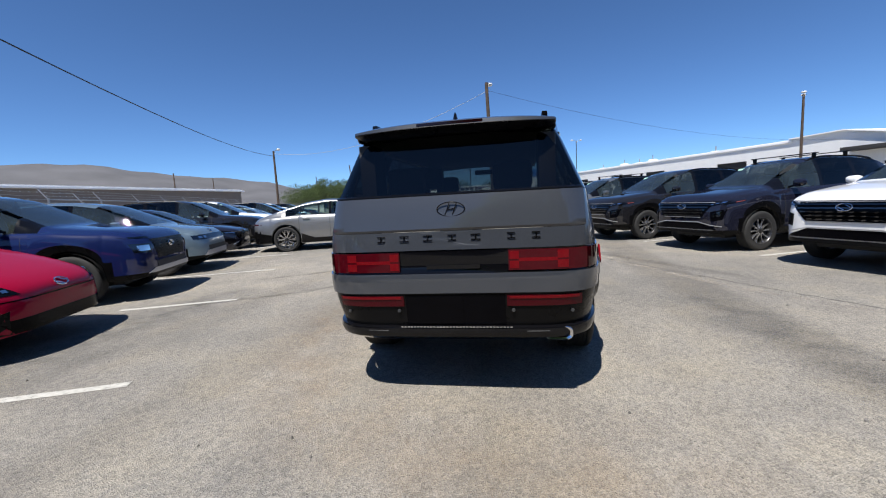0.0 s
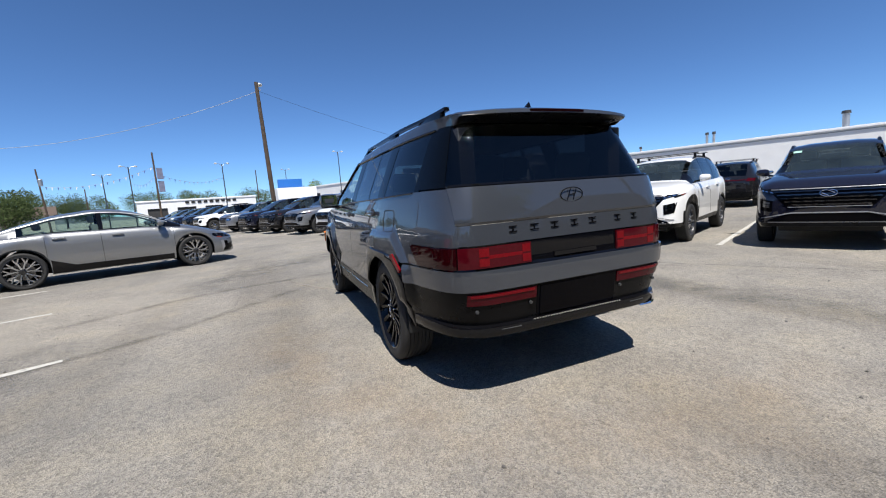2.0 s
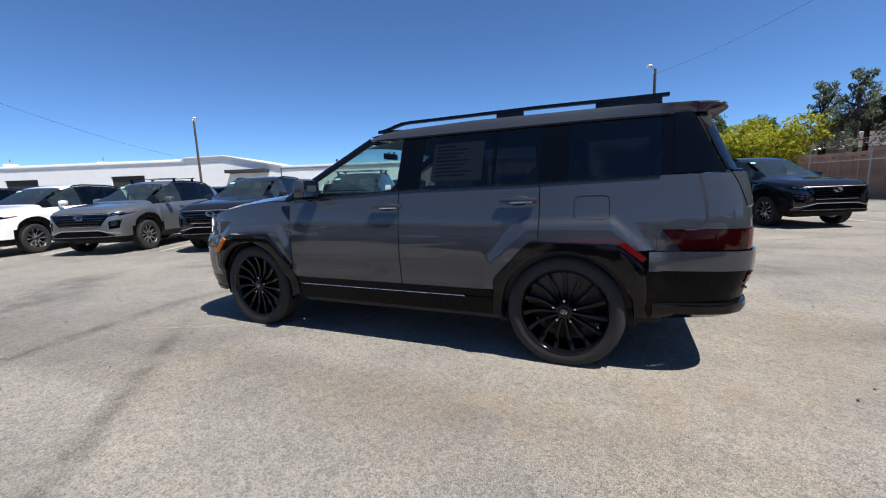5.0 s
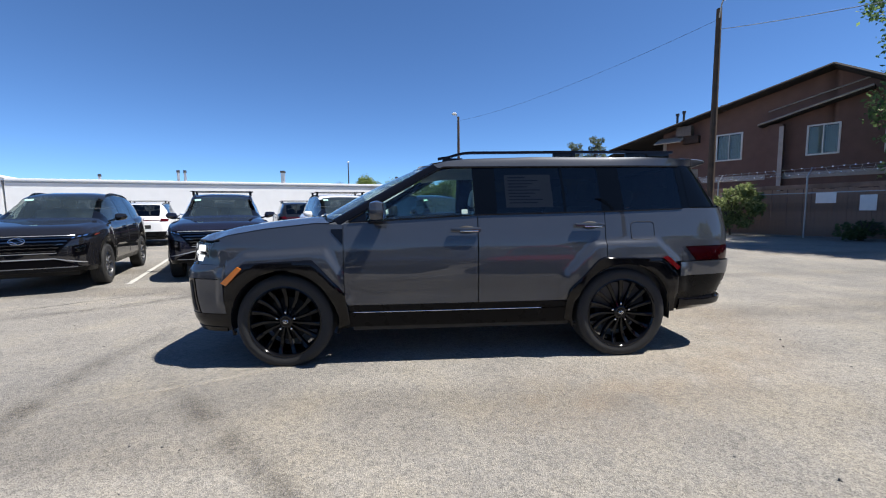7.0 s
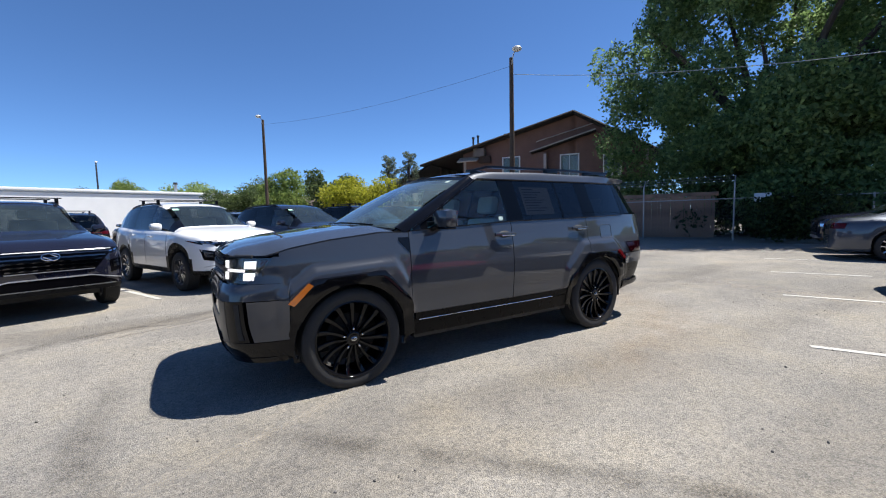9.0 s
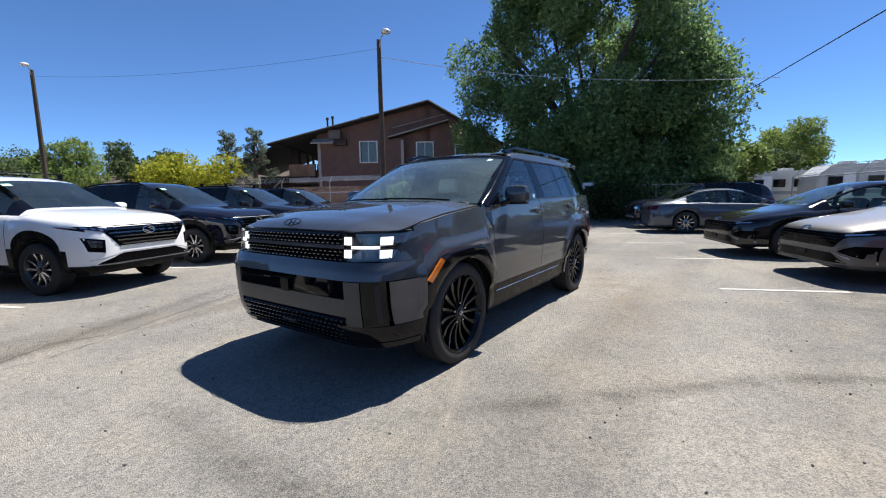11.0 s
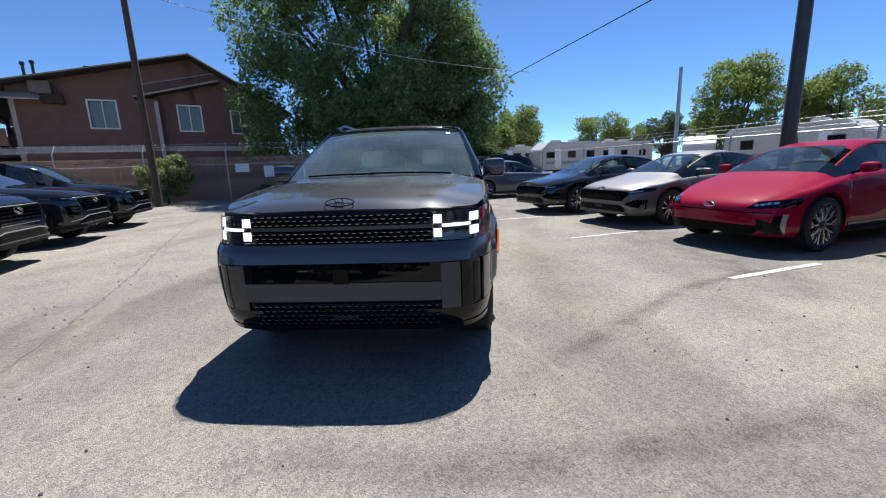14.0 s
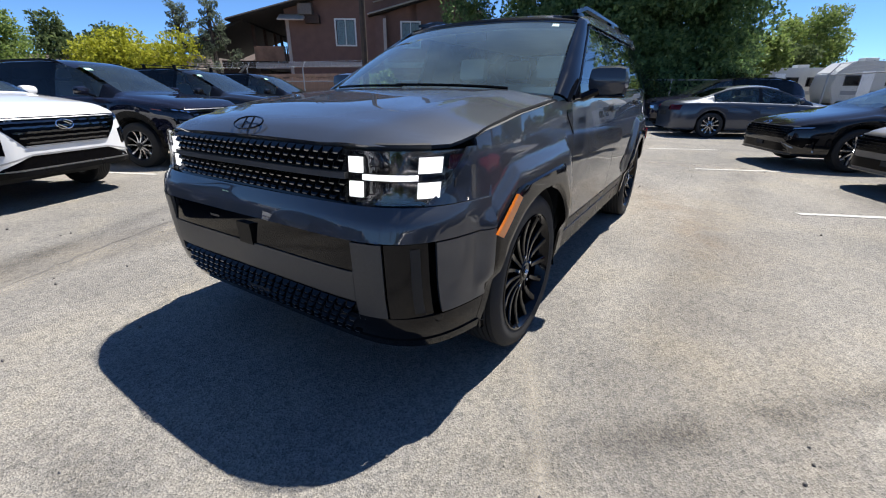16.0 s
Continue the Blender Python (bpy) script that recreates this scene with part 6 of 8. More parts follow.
def crack(pts, w, seed):
    rnd = random.Random(seed)
    pts = [Vector((*p, 0)) for p in pts]
    rows = []
    for a, b in zip(pts, pts[1:]):
        n = max(3, int((b - a).length / 0.09))
        d = (b - a).normalized()
        s = Vector((-d.y, d.x, 0))
        for k in range(n):
            c = a.lerp(b, k / n) + s * rnd.uniform(-0.025, 0.025)
            hw = w * rnd.uniform(0.15, 0.6)
            rows.append([tuple(c + s * hw + Vector((0, 0, 0.0025))), tuple(c - s * hw + Vector((0, 0, 0.0025)))])
    tagged(finish("crack", grid_bm(rows, 0), CRACK, smooth=0), "thin dark crack in the old asphalt", "crack", "asphalt cracks", "structure")


crack([(1.99, 3.28), (2.13, 2.91), (2.54, 2.19), (2.92, 1.3), (3.89, -0.59), (4.96, -2.38), (7.96, -8.1)], 0.028, 1)
crack([(1.37, 5.83), (1.94, 5.22), (2.66, 4.46)], 0.03, 2)
crack([(2.13, 3.6), (2.43, 3.2), (2.27, 2.74)], 0.022, 3)

def stain_material(name, col, strength):
    """A thin soft-edged film on the asphalt, broken up by the grain below it; it runs out at both sides of its strip."""
    m, nt, bs = nodes_of(name)
    uv = nt.nodes.new("ShaderNodeUVMap")
    sep = nt.nodes.new("ShaderNodeSeparateXYZ")
    nt.links.new(uv.outputs[0], sep.inputs[0])
    across = ramp(nt, sep.outputs["Y"], [(0.0, (0, 0, 0)), (0.5, (1, 1, 1)), (1.0, (0, 0, 0))])
    along = ramp(nt, sep.outputs["X"], [(0.0, (0, 0, 0)), (0.15, (1, 1, 1)), (0.8, (1, 1, 1)), (1.0, (0, 0, 0))])
    blot = ramp(nt, tex(nt, "ShaderNodeTexNoise", 3.5, 6).outputs[0], [(0.35, (0.15,) * 3), (0.62, (1, 1, 1))])
    speck = ramp(nt, tex(nt, "ShaderNodeTexNoise", 95.0, 2).outputs[0], [(0.38, (0.3,) * 3), (0.6, (1, 1, 1))])
    f = mixed(nt, "MULTIPLY", 1.0, mixed(nt, "MULTIPLY", 1.0, across, along), mixed(nt, "MULTIPLY", 1.0, blot, speck))
    f = mixed(nt, "MULTIPLY", 1.0, f, (strength,) * 3)
    bs.inputs["Base Color"].default_value = (*col, 1)
    bs.inputs["Roughness"].default_value = 0.95
    clear, mx = nt.nodes.new("ShaderNodeBsdfTransparent"), nt.nodes.new("ShaderNodeMixShader")
    nt.links.new(f, mx.inputs[0])
    nt.links.new(clear.outputs[0], mx.inputs[1])
    nt.links.new(bs.outputs[0], mx.inputs[2])
    nt.links.new(mx.outputs[0], nt.nodes["Material Output"].inputs[0])
    return m


TYRE_FILM = stain_material("dark_tyre_film", (0.062, 0.055, 0.048), 0.55)
SAND_FILM = stain_material("pale_sand_film", (0.40, 0.36, 0.30), 0.6)
CLAY_FILM = stain_material("warm_clay_film", (0.36, 0.27, 0.18), 0.34)
DAMP_FILM = stain_material("grey_traffic_film", (0.11, 0.108, 0.105), 0.5)


def stain(pts, w, mat, label, height=0.0032):
    """A long stain that follows a line through points on the ground."""
    pts = [Vector((*p, 0)) for p in pts]
    line = []
    for i in range(len(pts) - 1):
        p0, p1, p2, p3 = pts[max(i - 1, 0)], pts[i], pts[i + 1], pts[min(i + 2, len(pts) - 1)]
        for t in lin(0, 1, 9)[:-1]:
            line.append(0.5 * (2 * p1 + (p2 - p0) * t + (2 * p0 - 5 * p1 + 4 * p2 - p3) * t * t + (3 * p1 - p0 - 3 * p2 + p3) * t ** 3))
    line.append(pts[-1])
    bm = bmesh.new()
    uv = bm.loops.layers.uv.new("UVMap")
    rows = []
    for i, c in enumerate(line):
        d = (line[min(i + 1, len(line) - 1)] - line[max(i - 1, 0)]).normalized()
        s = Vector((-d.y, d.x, 0)) * w / 2
        rows.append([bm.verts.new(c + s * v + Vector((0, 0, height))) for v in (-1, -0.5, 0, 0.5, 1)])
    for i, (a, b) in enumerate(zip(rows, rows[1:])):
        for k in range(4):
            f = bm.faces.new((a[k], b[k], b[k + 1], a[k + 1]))
            for lp, (u, v) in zip(f.loops, ((i, k), (i + 1, k), (i + 1, k + 1), (i, k + 1))):
                lp[uv].uv = (u / (len(rows) - 1), v / 4)
    tagged(finish("stain", bm, mat, smooth=0), label, "stain", "asphalt stains", "structure")


stain([(-4.2, -0.1), (-3.2, 0.42), (-2.46, 1.0), (-2.1, 1.37), (-1.62, 1.85), (-0.9, 2.5)], 0.26, TYRE_FILM, "dark curved tyre track on the asphalt")
stain([(-4.4, 1.6), (-3.5, 2.2), (-2.9, 2.58), (-2.1, 2.86), (-0.78, 3.12), (0.6, 3.1)], 0.30, TYRE_FILM, "dark curved tyre track on the asphalt")
stain([(0.9, 5.6), (1.5, 4.6), (2.05, 3.95), (2.4, 3.2), (2.9, 2.2), (3.6, 0.9)], 0.34, TYRE_FILM, "dark crumbling edge of an old patch", 0.0036)
stain([(1.95, 3.6), (2.04, 3.09), (2.17, 2.71), (2.39, 2.21), (2.57, 1.68), (3.03, 0.59), (3.9, -0.8)], 0.24, SAND_FILM, "pale crushed grit along a crack", 0.004)
stain([(-0.5, 0.9), (-1.05, 1.8), (-1.36, 2.5), (-1.5, 2.9)], 0.10, SAND_FILM, "pale scuffed streak on the asphalt", 0.004)
stain([(-1.9, 0.2), (-1.5, -1.2), (-0.9, -2.4), (0.3, -3.0), (1.6, -2.8)], 1.3, CLAY_FILM, "warm clay-coloured dust on the asphalt")
stain([(-3.4, -4.2), (-3.9, -2.2), (-4.0, -0.4), (-3.9, 1.2)], 1.5, DAMP_FILM, "grey worn wheel lane on the asphalt", 0.0028)
stain([(-3.2, 3.0), (-2.2, 4.3), (-0.8, 5.6), (0.4, 6.8)], 1.7, DAMP_FILM, "grey worn wheel lane on the asphalt", 0.0028)
stain([(-6.0, -7.0), (-3.4, -5.6), (-1.8, -5.2), (0.4, -5.6)], 0.9, SAND_FILM, "pale gritty patch on the asphalt", 0.0028)
stain([(3.2, -4.0), (2.6, -1.5), (2.2, 0.6)], 1.3, DAMP_FILM, "grey worn wheel lane on the asphalt", 0.0028)

# small loose stones on the asphalt
rnd = random.Random(5)
bm = bmesh.new()
for k in range(520):
    a, r = rnd.uniform(0, 6.283), rnd.uniform(2.6, 9.0)
    x, y, s = r * math.cos(a), r * math.sin(a), rnd.uniform(0.004, 0.013)
    m = Matrix.Translation((x, y, s * 0.3)) @ Euler((rnd.uniform(0, 3), rnd.uniform(0, 3), rnd.uniform(0, 3))).to_matrix().to_4x4() @ Matrix.Diagonal((s, s * rnd.uniform(0.6, 1), s * rnd.uniform(0.5, 0.9), 1))
    bmesh.ops.create_icosphere(bm, subdivisions=1, radius=1, matrix=m)
STONE = surface("loose_stone", (0.16, 0.15, 0.14), 0.9, 0, 0, 0.5, 3)
tagged(finish("gravel", bm, STONE, smooth=0), "loose small dark stones scattered over the asphalt", "gravel", kind="stuff")

# ---- poles and wires ----
WOOD_POLE = surface("weathered_pole_wood", (0.066, 0.045, 0.030), 0.85, 0, 0, 0.3, 4, 0.5, 60)
STEEL_POLE = surface("dark_steel_pole", (0.05, 0.05, 0.05), 0.5, 0.4, 0, 0.2, 4)
GALV = surface("galvanised_steel", (0.38, 0.39, 0.4), 0.45, 0.8, 0, 0.15, 8)
LAMP_WHITE = surface("lamp_housing", (0.6, 0.6, 0.58), 0.4, 0, 0, 0.1)
CABLE = surface("black_cable", (0.012, 0.012, 0.012), 0.6, 0, 0, 0.1)
PALE_WIRE = surface("pale_wire", (0.45, 0.45, 0.44), 0.5, 0.3, 0, 0.1)


def pole(x, y, h, r, label, heads=1, turn=180.0, mat=WOOD_POLE, lean=(0, 0)):
    root = anchor("light_pole", label, "pole", "poles round the lot")
    root.matrix_basis = pose(x, y, 0)
    top = (lean[0], lean[1], h)
    bm = path_bm([(0, 0, -0.3), (lean[0] * 0.3, lean[1] * 0.3, h * 0.3), (lean[0] * 0.65, lean[1] * 0.65, h * 0.65), top], r, 10)
    for v in bm.verts:
        f = 1 - 0.3 * max(0, v.co.z) / h
        cx, cy = lean[0] * v.co.z / h, lean[1] * v.co.z / h
        v.co.x, v.co.y = cx + (v.co.x - cx) * f, cy + (v.co.y - cy) * f
    part("shaft", bm, mat, root)
    for k in range(heads):
        a = radians(turn + 180 * k)
        d = Vector((math.cos(a), math.sin(a), 0))
        t = Vector(top)
        arm = part("arm", path_bm([t - Vector((0, 0, 0.5)), t + d * 0.35 + Vector((0, 0, 0.02)), t + d * 0.75 + Vector((0, 0, 0.12))], 0.028, 6), GALV, root)
        bm = bmesh.new()
        bmesh.ops.create_uvsphere(bm, u_segments=14, v_segments=8, radius=1, matrix=Matrix.Translation(t + d * 0.95 + Vector((0, 0, 0.08))) @ Matrix.Diagonal((0.24, 0.24, 0.13, 1)))
        part("lamp_head", bm, LAMP_WHITE, arm)
    return root


pole(12.5, -12.0, 9.3, 0.15, "tall dark wooden pole with one floodlight by the fence", 1, 155)
pole(36.7, -3.7, 10.4, 0.16, "tall wooden pole with a lamp arm behind the east rows", 1, 150)
pole(-1.2, 26.6, 9.7, 0.17, "leaning weathered wooden pole with a floodlight", 1, 80, lean=(-0.25, 0))
pole(-29.0, 42.4, 8.5, 0.16, "wooden pole with a street lamp arm far off", 1, -20)
pole(-8.65, -6.2, 9.5, 0.17, "thick dark pole behind the red sedan", 0, 0, STEEL_POLE)
pole(-12.1, -19.0, 6.0, 0.12, "slim grey pole by the far fence", 0, 0, GALV)
pole(84.0, 15.0, 11.4, 0.16, "distant lamp pole beyond the white building", 1, 190, STEEL_POLE)
pole(31.5, 47.2, 10.6, 0.16, "wooden lamp pole in front of the white workshop", 2, 60)
for x, y, h in ((-24.0, 72.5, 8.0), (-20.8, 73.3, 9.2), (-8.1, 75.4, 9.4), (3.5, 110.0, 11.0), (13.0, 84.0, 12.0)):
    pole(x, y, h, 0.10, "distant twin-headed lot lamp pole", 2, 20, STEEL_POLE)
for x, y, h in ((-62.0, 62.0, 9.0), (-75.0, 88.0, 10.0), (-55.0, 104.0, 10.0), (-35.3, 100.4, 7.8), (-3.5, 105.7, 10.8)):
    pole(x, y, h, 0.14, "distant bare utility pole", 0, 0, WOOD_POLE)


pole(-14.0, 56.4, 9.1, 0.13, "dark pole hung with banners and pennant lines", 0, 0, WOOD_POLE)
pole(-28.4, 65.7, 8.5, 0.13, "leaning utility pole with a transformer far off", 0, 0, WOOD_POLE, (-0.5, 0.1))
tf = anchor("transformer", "grey transformer drum strapped to the far utility pole", "transformer")
tf.matrix_basis = pose(-28.45, 65.35, 6.3)
part("drum", tube_bm((0, 0, 0), (0, 0, 0.8), 0.24, 0.24, 12), GALV, tf)
part("lid", tube_bm((0, 0, 0.8), (0, 0, 0.86), 0.26, 0.22, 12), GALV, tf)
BANNER = surface("faded_banner_cloth", (0.16, 0.17, 0.24), 0.8, 0, 0, 0.15, 3)
for k, z in enumerate((4.3, 5.9)):
    bn = anchor("banner", "faded hanging banner on the dark pole", "banner", "banners on the pole")
    bn.matrix_basis = pose(-13.95, 56.3, z, 0, 0, 20)
    part("cloth", grid_bm([[(0.16 + 0.62 * u, 0.06 * math.sin(3 * u + 2 * v + k), 1.3 * v) for v in lin(0, 1, 5)] for u in lin(0, 1, 5)], 0.01), BANNER, bn)
    for q in (0.0, 1.3):
        part("bracket", tube_bm((0, 0, q), (0.8, 0, q), 0.015, None, 6), STEEL_POLE, bn)


PENNANTS = [surface("pennant_white", (0.7, 0.7, 0.7), 0.6), surface("pennant_blue", (0.08, 0.14, 0.35), 0.6)]


def pennant_line(p, q, sag, n):
    """A cord with small hanging flags."""
    root = anchor("pennant_line", "string of small white and blue pennants over the lot", "pennants", "pennant lines")
    p, q = Vector(p), Vector(q)
    at = lambda f: p.lerp(q, f) - Vector((0, 0, sag * 4 * f * (1 - f)))
    part("cord", path_bm([at(f) for f in lin(0, 1, 24)], 0.012, 5), PALE_WIRE, root)
    d = (q - p).normalized()
    for k in range(n):
        c = at((k + 0.5) / n)
        bm = bmesh.new()
        o = Vector((-d.y, d.x, 0)) * 0.05 * math.sin(k * 1.7)
        bm.faces.new([bm.verts.new(v) for v in (c - d * 0.13, c + d * 0.13, c + o - Vector((0, 0, 0.42)))])
        part("pennant", bm, PENNANTS[k % 2], root)


pennant_line((-14.0, 56.4, 6.4), (-20.8, 73.3, 6.9), 0.9, 16)
pennant_line((-14.0, 56.4, 6.6), (-8.1, 75.4, 7.2), 1.0, 16)
pennant_line((-14.0, 56.4, 7.4), (-28.4, 65.7, 6.2), 0.9, 18)


def cable(pts, r, mat, label, sag=0.0, n=24):
    p, q = Vector(pts[0]), Vector(pts[1])
    line = [p.lerp(q, f) - Vector((0, 0, sag * 4 * f * (1 - f))) for f in lin(0, 1, n)]
    tagged(finish("cable", path_bm(line, r, 5), mat), label, "cable", "overhead cables")


cable(((-8.65, -6.2, 6.62), (-29.0, 42.4, 7.9)), 0.022, CABLE, "black overhead cable between two poles", 1.0, 40)
cable(((-1.2, 26.6, 9.2), (-29.0, 42.4, 8.2)), 0.016, PALE_WIRE, "pale strung pennant line between two poles", 1.6, 40)
cable(((-1.3, 26.6, 9.1), (38.0, 52.0, 6.0)), 0.009, CABLE, "thin wire from the leaning pole", 1.2)
cable(((12.5, -12.0, 8.9), (36.7, -3.7, 10.0)), 0.007, CABLE, "thin wire between two lamp poles", 0.5)
cable(((12.5, -12.0, 8.5), (-3.9, -17.2, 5.75)), 0.014, PALE_WIRE, "pale service wire in front of the tree", 0.5)
cable(((-1.75, -25.0, 6.2), (-8.65, -6.2, 6.6)), 0.02, CABLE, "black twisted service cable by the tree", 0.0)

# ---- apartment house ----
SIDING = surface("brown_stucco", (0.165, 0.096, 0.077), 0.85, 0, 0, 0.12, 2.0, 0.5, 40)
ROOFING = surface("dark_shingles", (0.024, 0.021, 0.021), 0.9, 0, 0, 0.25, 6, 0.5, 30)
TRIM = surface("pale_painted_trim", (0.42, 0.375, 0.34), 0.7, 0, 0, 0.1, 6)
FRAME_W = surface("white_window_frame", (0.7, 0.69, 0.66), 0.5, 0, 0, 0.06)
BLIND = surface("pale_blind", (0.42, 0.45, 0.45), 0.7, 0, 0, 0.08)
DUCT = surface("weathered_duct_metal", (0.17, 0.145, 0.13), 0.7, 0.2, 0, 0.2, 5)
DARK_WOOD = surface("dark_brown_wood", (0.05, 0.03, 0.022), 0.8, 0, 0, 0.25, 6, 0.4, 40)
FENCE_WOOD = surface("brown_fence_boards", (0.33, 0.20, 0.135), 0.9, 0, 0, 0.45, 1.2, 0.5, 30)
HOUSE_PANE = glass("house_pane", (0.8, 0.84, 0.82), 0.6, 0.05)


def house_window(root, x0, x1, z0, z1):
    bm = bmesh.new()
    t = 0.09
    for a in ((x0 - t, x1 + t, z1, z1 + t), (x0 - t, x1 + t, z0 - t, z0), (x0 - t, x0, z0, z1), (x1, x1 + t, z0, z1), ((x0 + x1) / 2 - 0.025, (x0 + x1) / 2 + 0.025, z0, z1)):
        box_bm(a[0], a[1], -0.06, 0.05, a[2], a[3], 0.006, bm)
    w = part("window", bm, FRAME_W, root, "white framed sliding window")
    for a, b in ((x0, (x0 + x1) / 2 - 0.025), ((x0 + x1) / 2 + 0.025, x1)):
        part("pane", box_bm(a, b, -0.02, -0.012, z0, z1), HOUSE_PANE, w)
    bm = bmesh.new()
    x = x0 + 0.02
    while x < x1 - 0.06:
        box_bm(x, x + 0.075, -0.085, -0.08, z0 + 0.02, z1 - 0.02, 0, bm, None)
        x += 0.085
    part("blind", bm, BLIND, w, "pale vertical blind")


def apartment_house():
    root = anchor("apartment_house", "two-storey brown apartment house with a shallow gabled roof", "house")
    nx, ny, D = -0.5736, 0.8192, -27.5
    root.matrix_basis = Matrix(((ny, nx, 0, nx * D), (-nx, ny, 0, ny * D), (0, 0, 1, 0), (0, 0, 0, 1)))
    back = -14.0
    # gable wall with real window openings: built of strips round the openings
    wins = [(5.30, 6.55, 4.22, 5.72), (0.95, 2.15, 4.12, 5.60), (-1.9, -0.85, 4.0, 5.40)]
    xs = sorted({-3.9, 9.9, 1.2, 3.6} | {v for w in wins for v in w[:2]})
    top = lambda x: 8.45 - (x - 1.2) * 0.245 if x > 1.2 else 8.45 - (1.2 - x) * 0.58
    bm = bmesh.new()

    def slab(x0, x1, z0, f0, f1):
        vs = [bm.verts.new(p) for p in ((x0, 0, z0), (x1, 0, z0), (x1, 0, f1), (x0, 0, f0), (x0, -0.2, z0), (x1, -0.2, z0), (x1, -0.2, f1), (x0, -0.2, f0))]
        for q in ((0, 1, 2, 3), (5, 4, 7, 6), (0, 4, 5, 1), (3, 2, 6, 7), (0, 3, 7, 4), (1, 5, 6, 2)):
            bm.faces.new([vs[i] for i in q])
    for x0, x1 in zip(xs, xs[1:]):
        w = [q for q in wins if q[0] <= x0 and x1 <= q[1]]
        if w:
            slab(x0, x1, 0, w[0][2], w[0][2])
            slab(x0, x1, w[0][3], top(x0), top(x1))
        else:
            slab(x0, x1, 0, top(x0), top(x1))
    bmesh.ops.remove_doubles(bm, verts=bm.verts, dist=0.001)
    part("wall", bm, SIDING, root, "brown stucco gable wall")
    for q in ((9.7, 9.9, back, -0.2, 0, top(9.9) - 0.1), (-3.9, -3.7, back, -0.2, 0, top(-3.9) - 0.1), (-3.9, 9.9, back - 0.2, back, 0, 5.6)):
        part("wall", box_bm(*q), SIDING, root)
    part("inner_floor", box_bm(-3.7, 9.7, back, -0.2, 2.75, 2.95), DARK_WOOD, root)
    for w in wins:
        house_window(root, *w)
        part("room_back", box_bm(w[0] - 0.3, w[1] + 0.3, -1.2, -1.15, w[2] - 0.5, w[3] + 0.3), DARK_WOOD, root)
    # the bay that stands forward, with its own sloping trim and corner posts
    part("bay_wall", box_bm(3.2, 3.9, 0.004, 0.5, 0.0, 5.9), SIDING, root)
    bm = bmesh.new()
    vs = [bm.verts.new(p) for p in ((4.3, 0.02, 6.0), (4.3, 0.75, 6.0), (-0.3, 0.02, 7.22), (-0.3, 0.75, 7.22), (4.3, 0.02, 5.86), (4.3, 0.75, 5.86), (-0.3, 0.02, 7.08), (-0.3, 0.75, 7.08))]
    for q in ((0, 1, 3, 2), (4, 6, 7, 5), (0, 4, 5, 1), (2, 3, 7, 6), (1, 5, 7, 3), (0, 2, 6, 4)):
        bm.faces.new([vs[i] for i in q])
    part("porch_roof", bm, ROOFING, root)
    part("porch_trim", path_bm([(4.32, 0.78, 5.95), (-0.3, 0.78, 7.17)], 0.05, 4), TRIM, root)
    for x in (3.25, 9.75, -3.6):
        part("corner_trim", box_bm(x - 0.1, x + 0.1, 0.5 if x == 3.25 else 0.003, 0.56 if x == 3.25 else 0.06, 0, 5.75), TRIM, root)
    part("belt_trim", box_bm(-3.9, 9.95, 0.006, 0.07, 2.82, 3.14, 0.01), TRIM, root, "pale band between the storeys")
    for a, b, z in ((1.2, 13.4, None), (1.2, -4.6, None)):
        rows = []
        for f in lin(0, 1, 8):
            x = a + (b - a) * f
            rows.append([(x, y, top(x) + 0.16) for y in lin(0.9, back - 0.6, 10)])
        part("roof", grid_bm(rows, 0.16), ROOFING, root, "dark shingled roof slope")
        part("fascia", path_bm([(a, 0.92, top(a) + 0.08), (b, 0.92, top(b) + 0.08)], 0.09, 4), ROOFING, root)
    for x in (8.55, 8.95):
        part("vent_pipe", tube_bm((x, 0.2, top(x)), (x, 0.2, top(x) + 0.85), 0.07), STEEL_POLE, root)
        part("vent_cap", tube_bm((x, 0.2, top(x) + 0.85), (x, 0.2, top(x) + 1.0), 0.11, 0.11), STEEL_POLE, root)
    part("roof_vent", box_bm(6.1, 6.4, 0.1, 0.4, top(6.3), top(6.3) + 0.36, 0.05), STEEL_POLE, root)
    part("awning", grid_bm([[(x, y, z) for x in (8.45, 10.15)] for y, z in ((0.02, 5.95), (0.85, 5.55))], 0.08), TRIM, root, "pale sloping awning")
    part("duct_box", box_bm(7.95, 8.85, 0.005, 0.55, 5.95, 6.6, 0.02), DUCT, root, "grey-brown duct box under the eave")
    part("duct_box", box_bm(7.55, 8.5, 0.005, 0.4, 5.45, 5.95, 0.02), DARK_WOOD, root)
    part("trim_strip", path_bm([(4.0, 0.09, 6.75), (-0.4, 0.09, 7.78)], 0.04, 4), TRIM, root)
    part("lower_roof", grid_bm([[(x, y, z) for y in (0.4, -4.5, -9.5)] for x, z in ((12.6, top(12.6) + 0.02), (15.0, top(12.6) - 0.85), (17.4, top(12.6) - 1.75))], 0.14), ROOFING, root, "lower dark roof over the stairs")
    for x in (14.8, 17.0):
        part("balcony_post", box_bm(x - 0.08, x + 0.08, -0.2, 0.0, 0, top(12.6) - 0.93 - 0.35 * (x - 15.0)), DARK_WOOD, root)
    for k in range(9):
        part("stair_tread", box_bm(13.4 + 0.3 * k, 13.72 + 0.3 * k, -3.2, -1.2, 2.9 - 0.3 * k, 2.96 - 0.3 * k), DARK_WOOD, root)
    part("stair_string", path_bm([(13.3, -1.15, 3.0), (16.1, -1.15, 0.2)], 0.08, 4), TRIM, root)
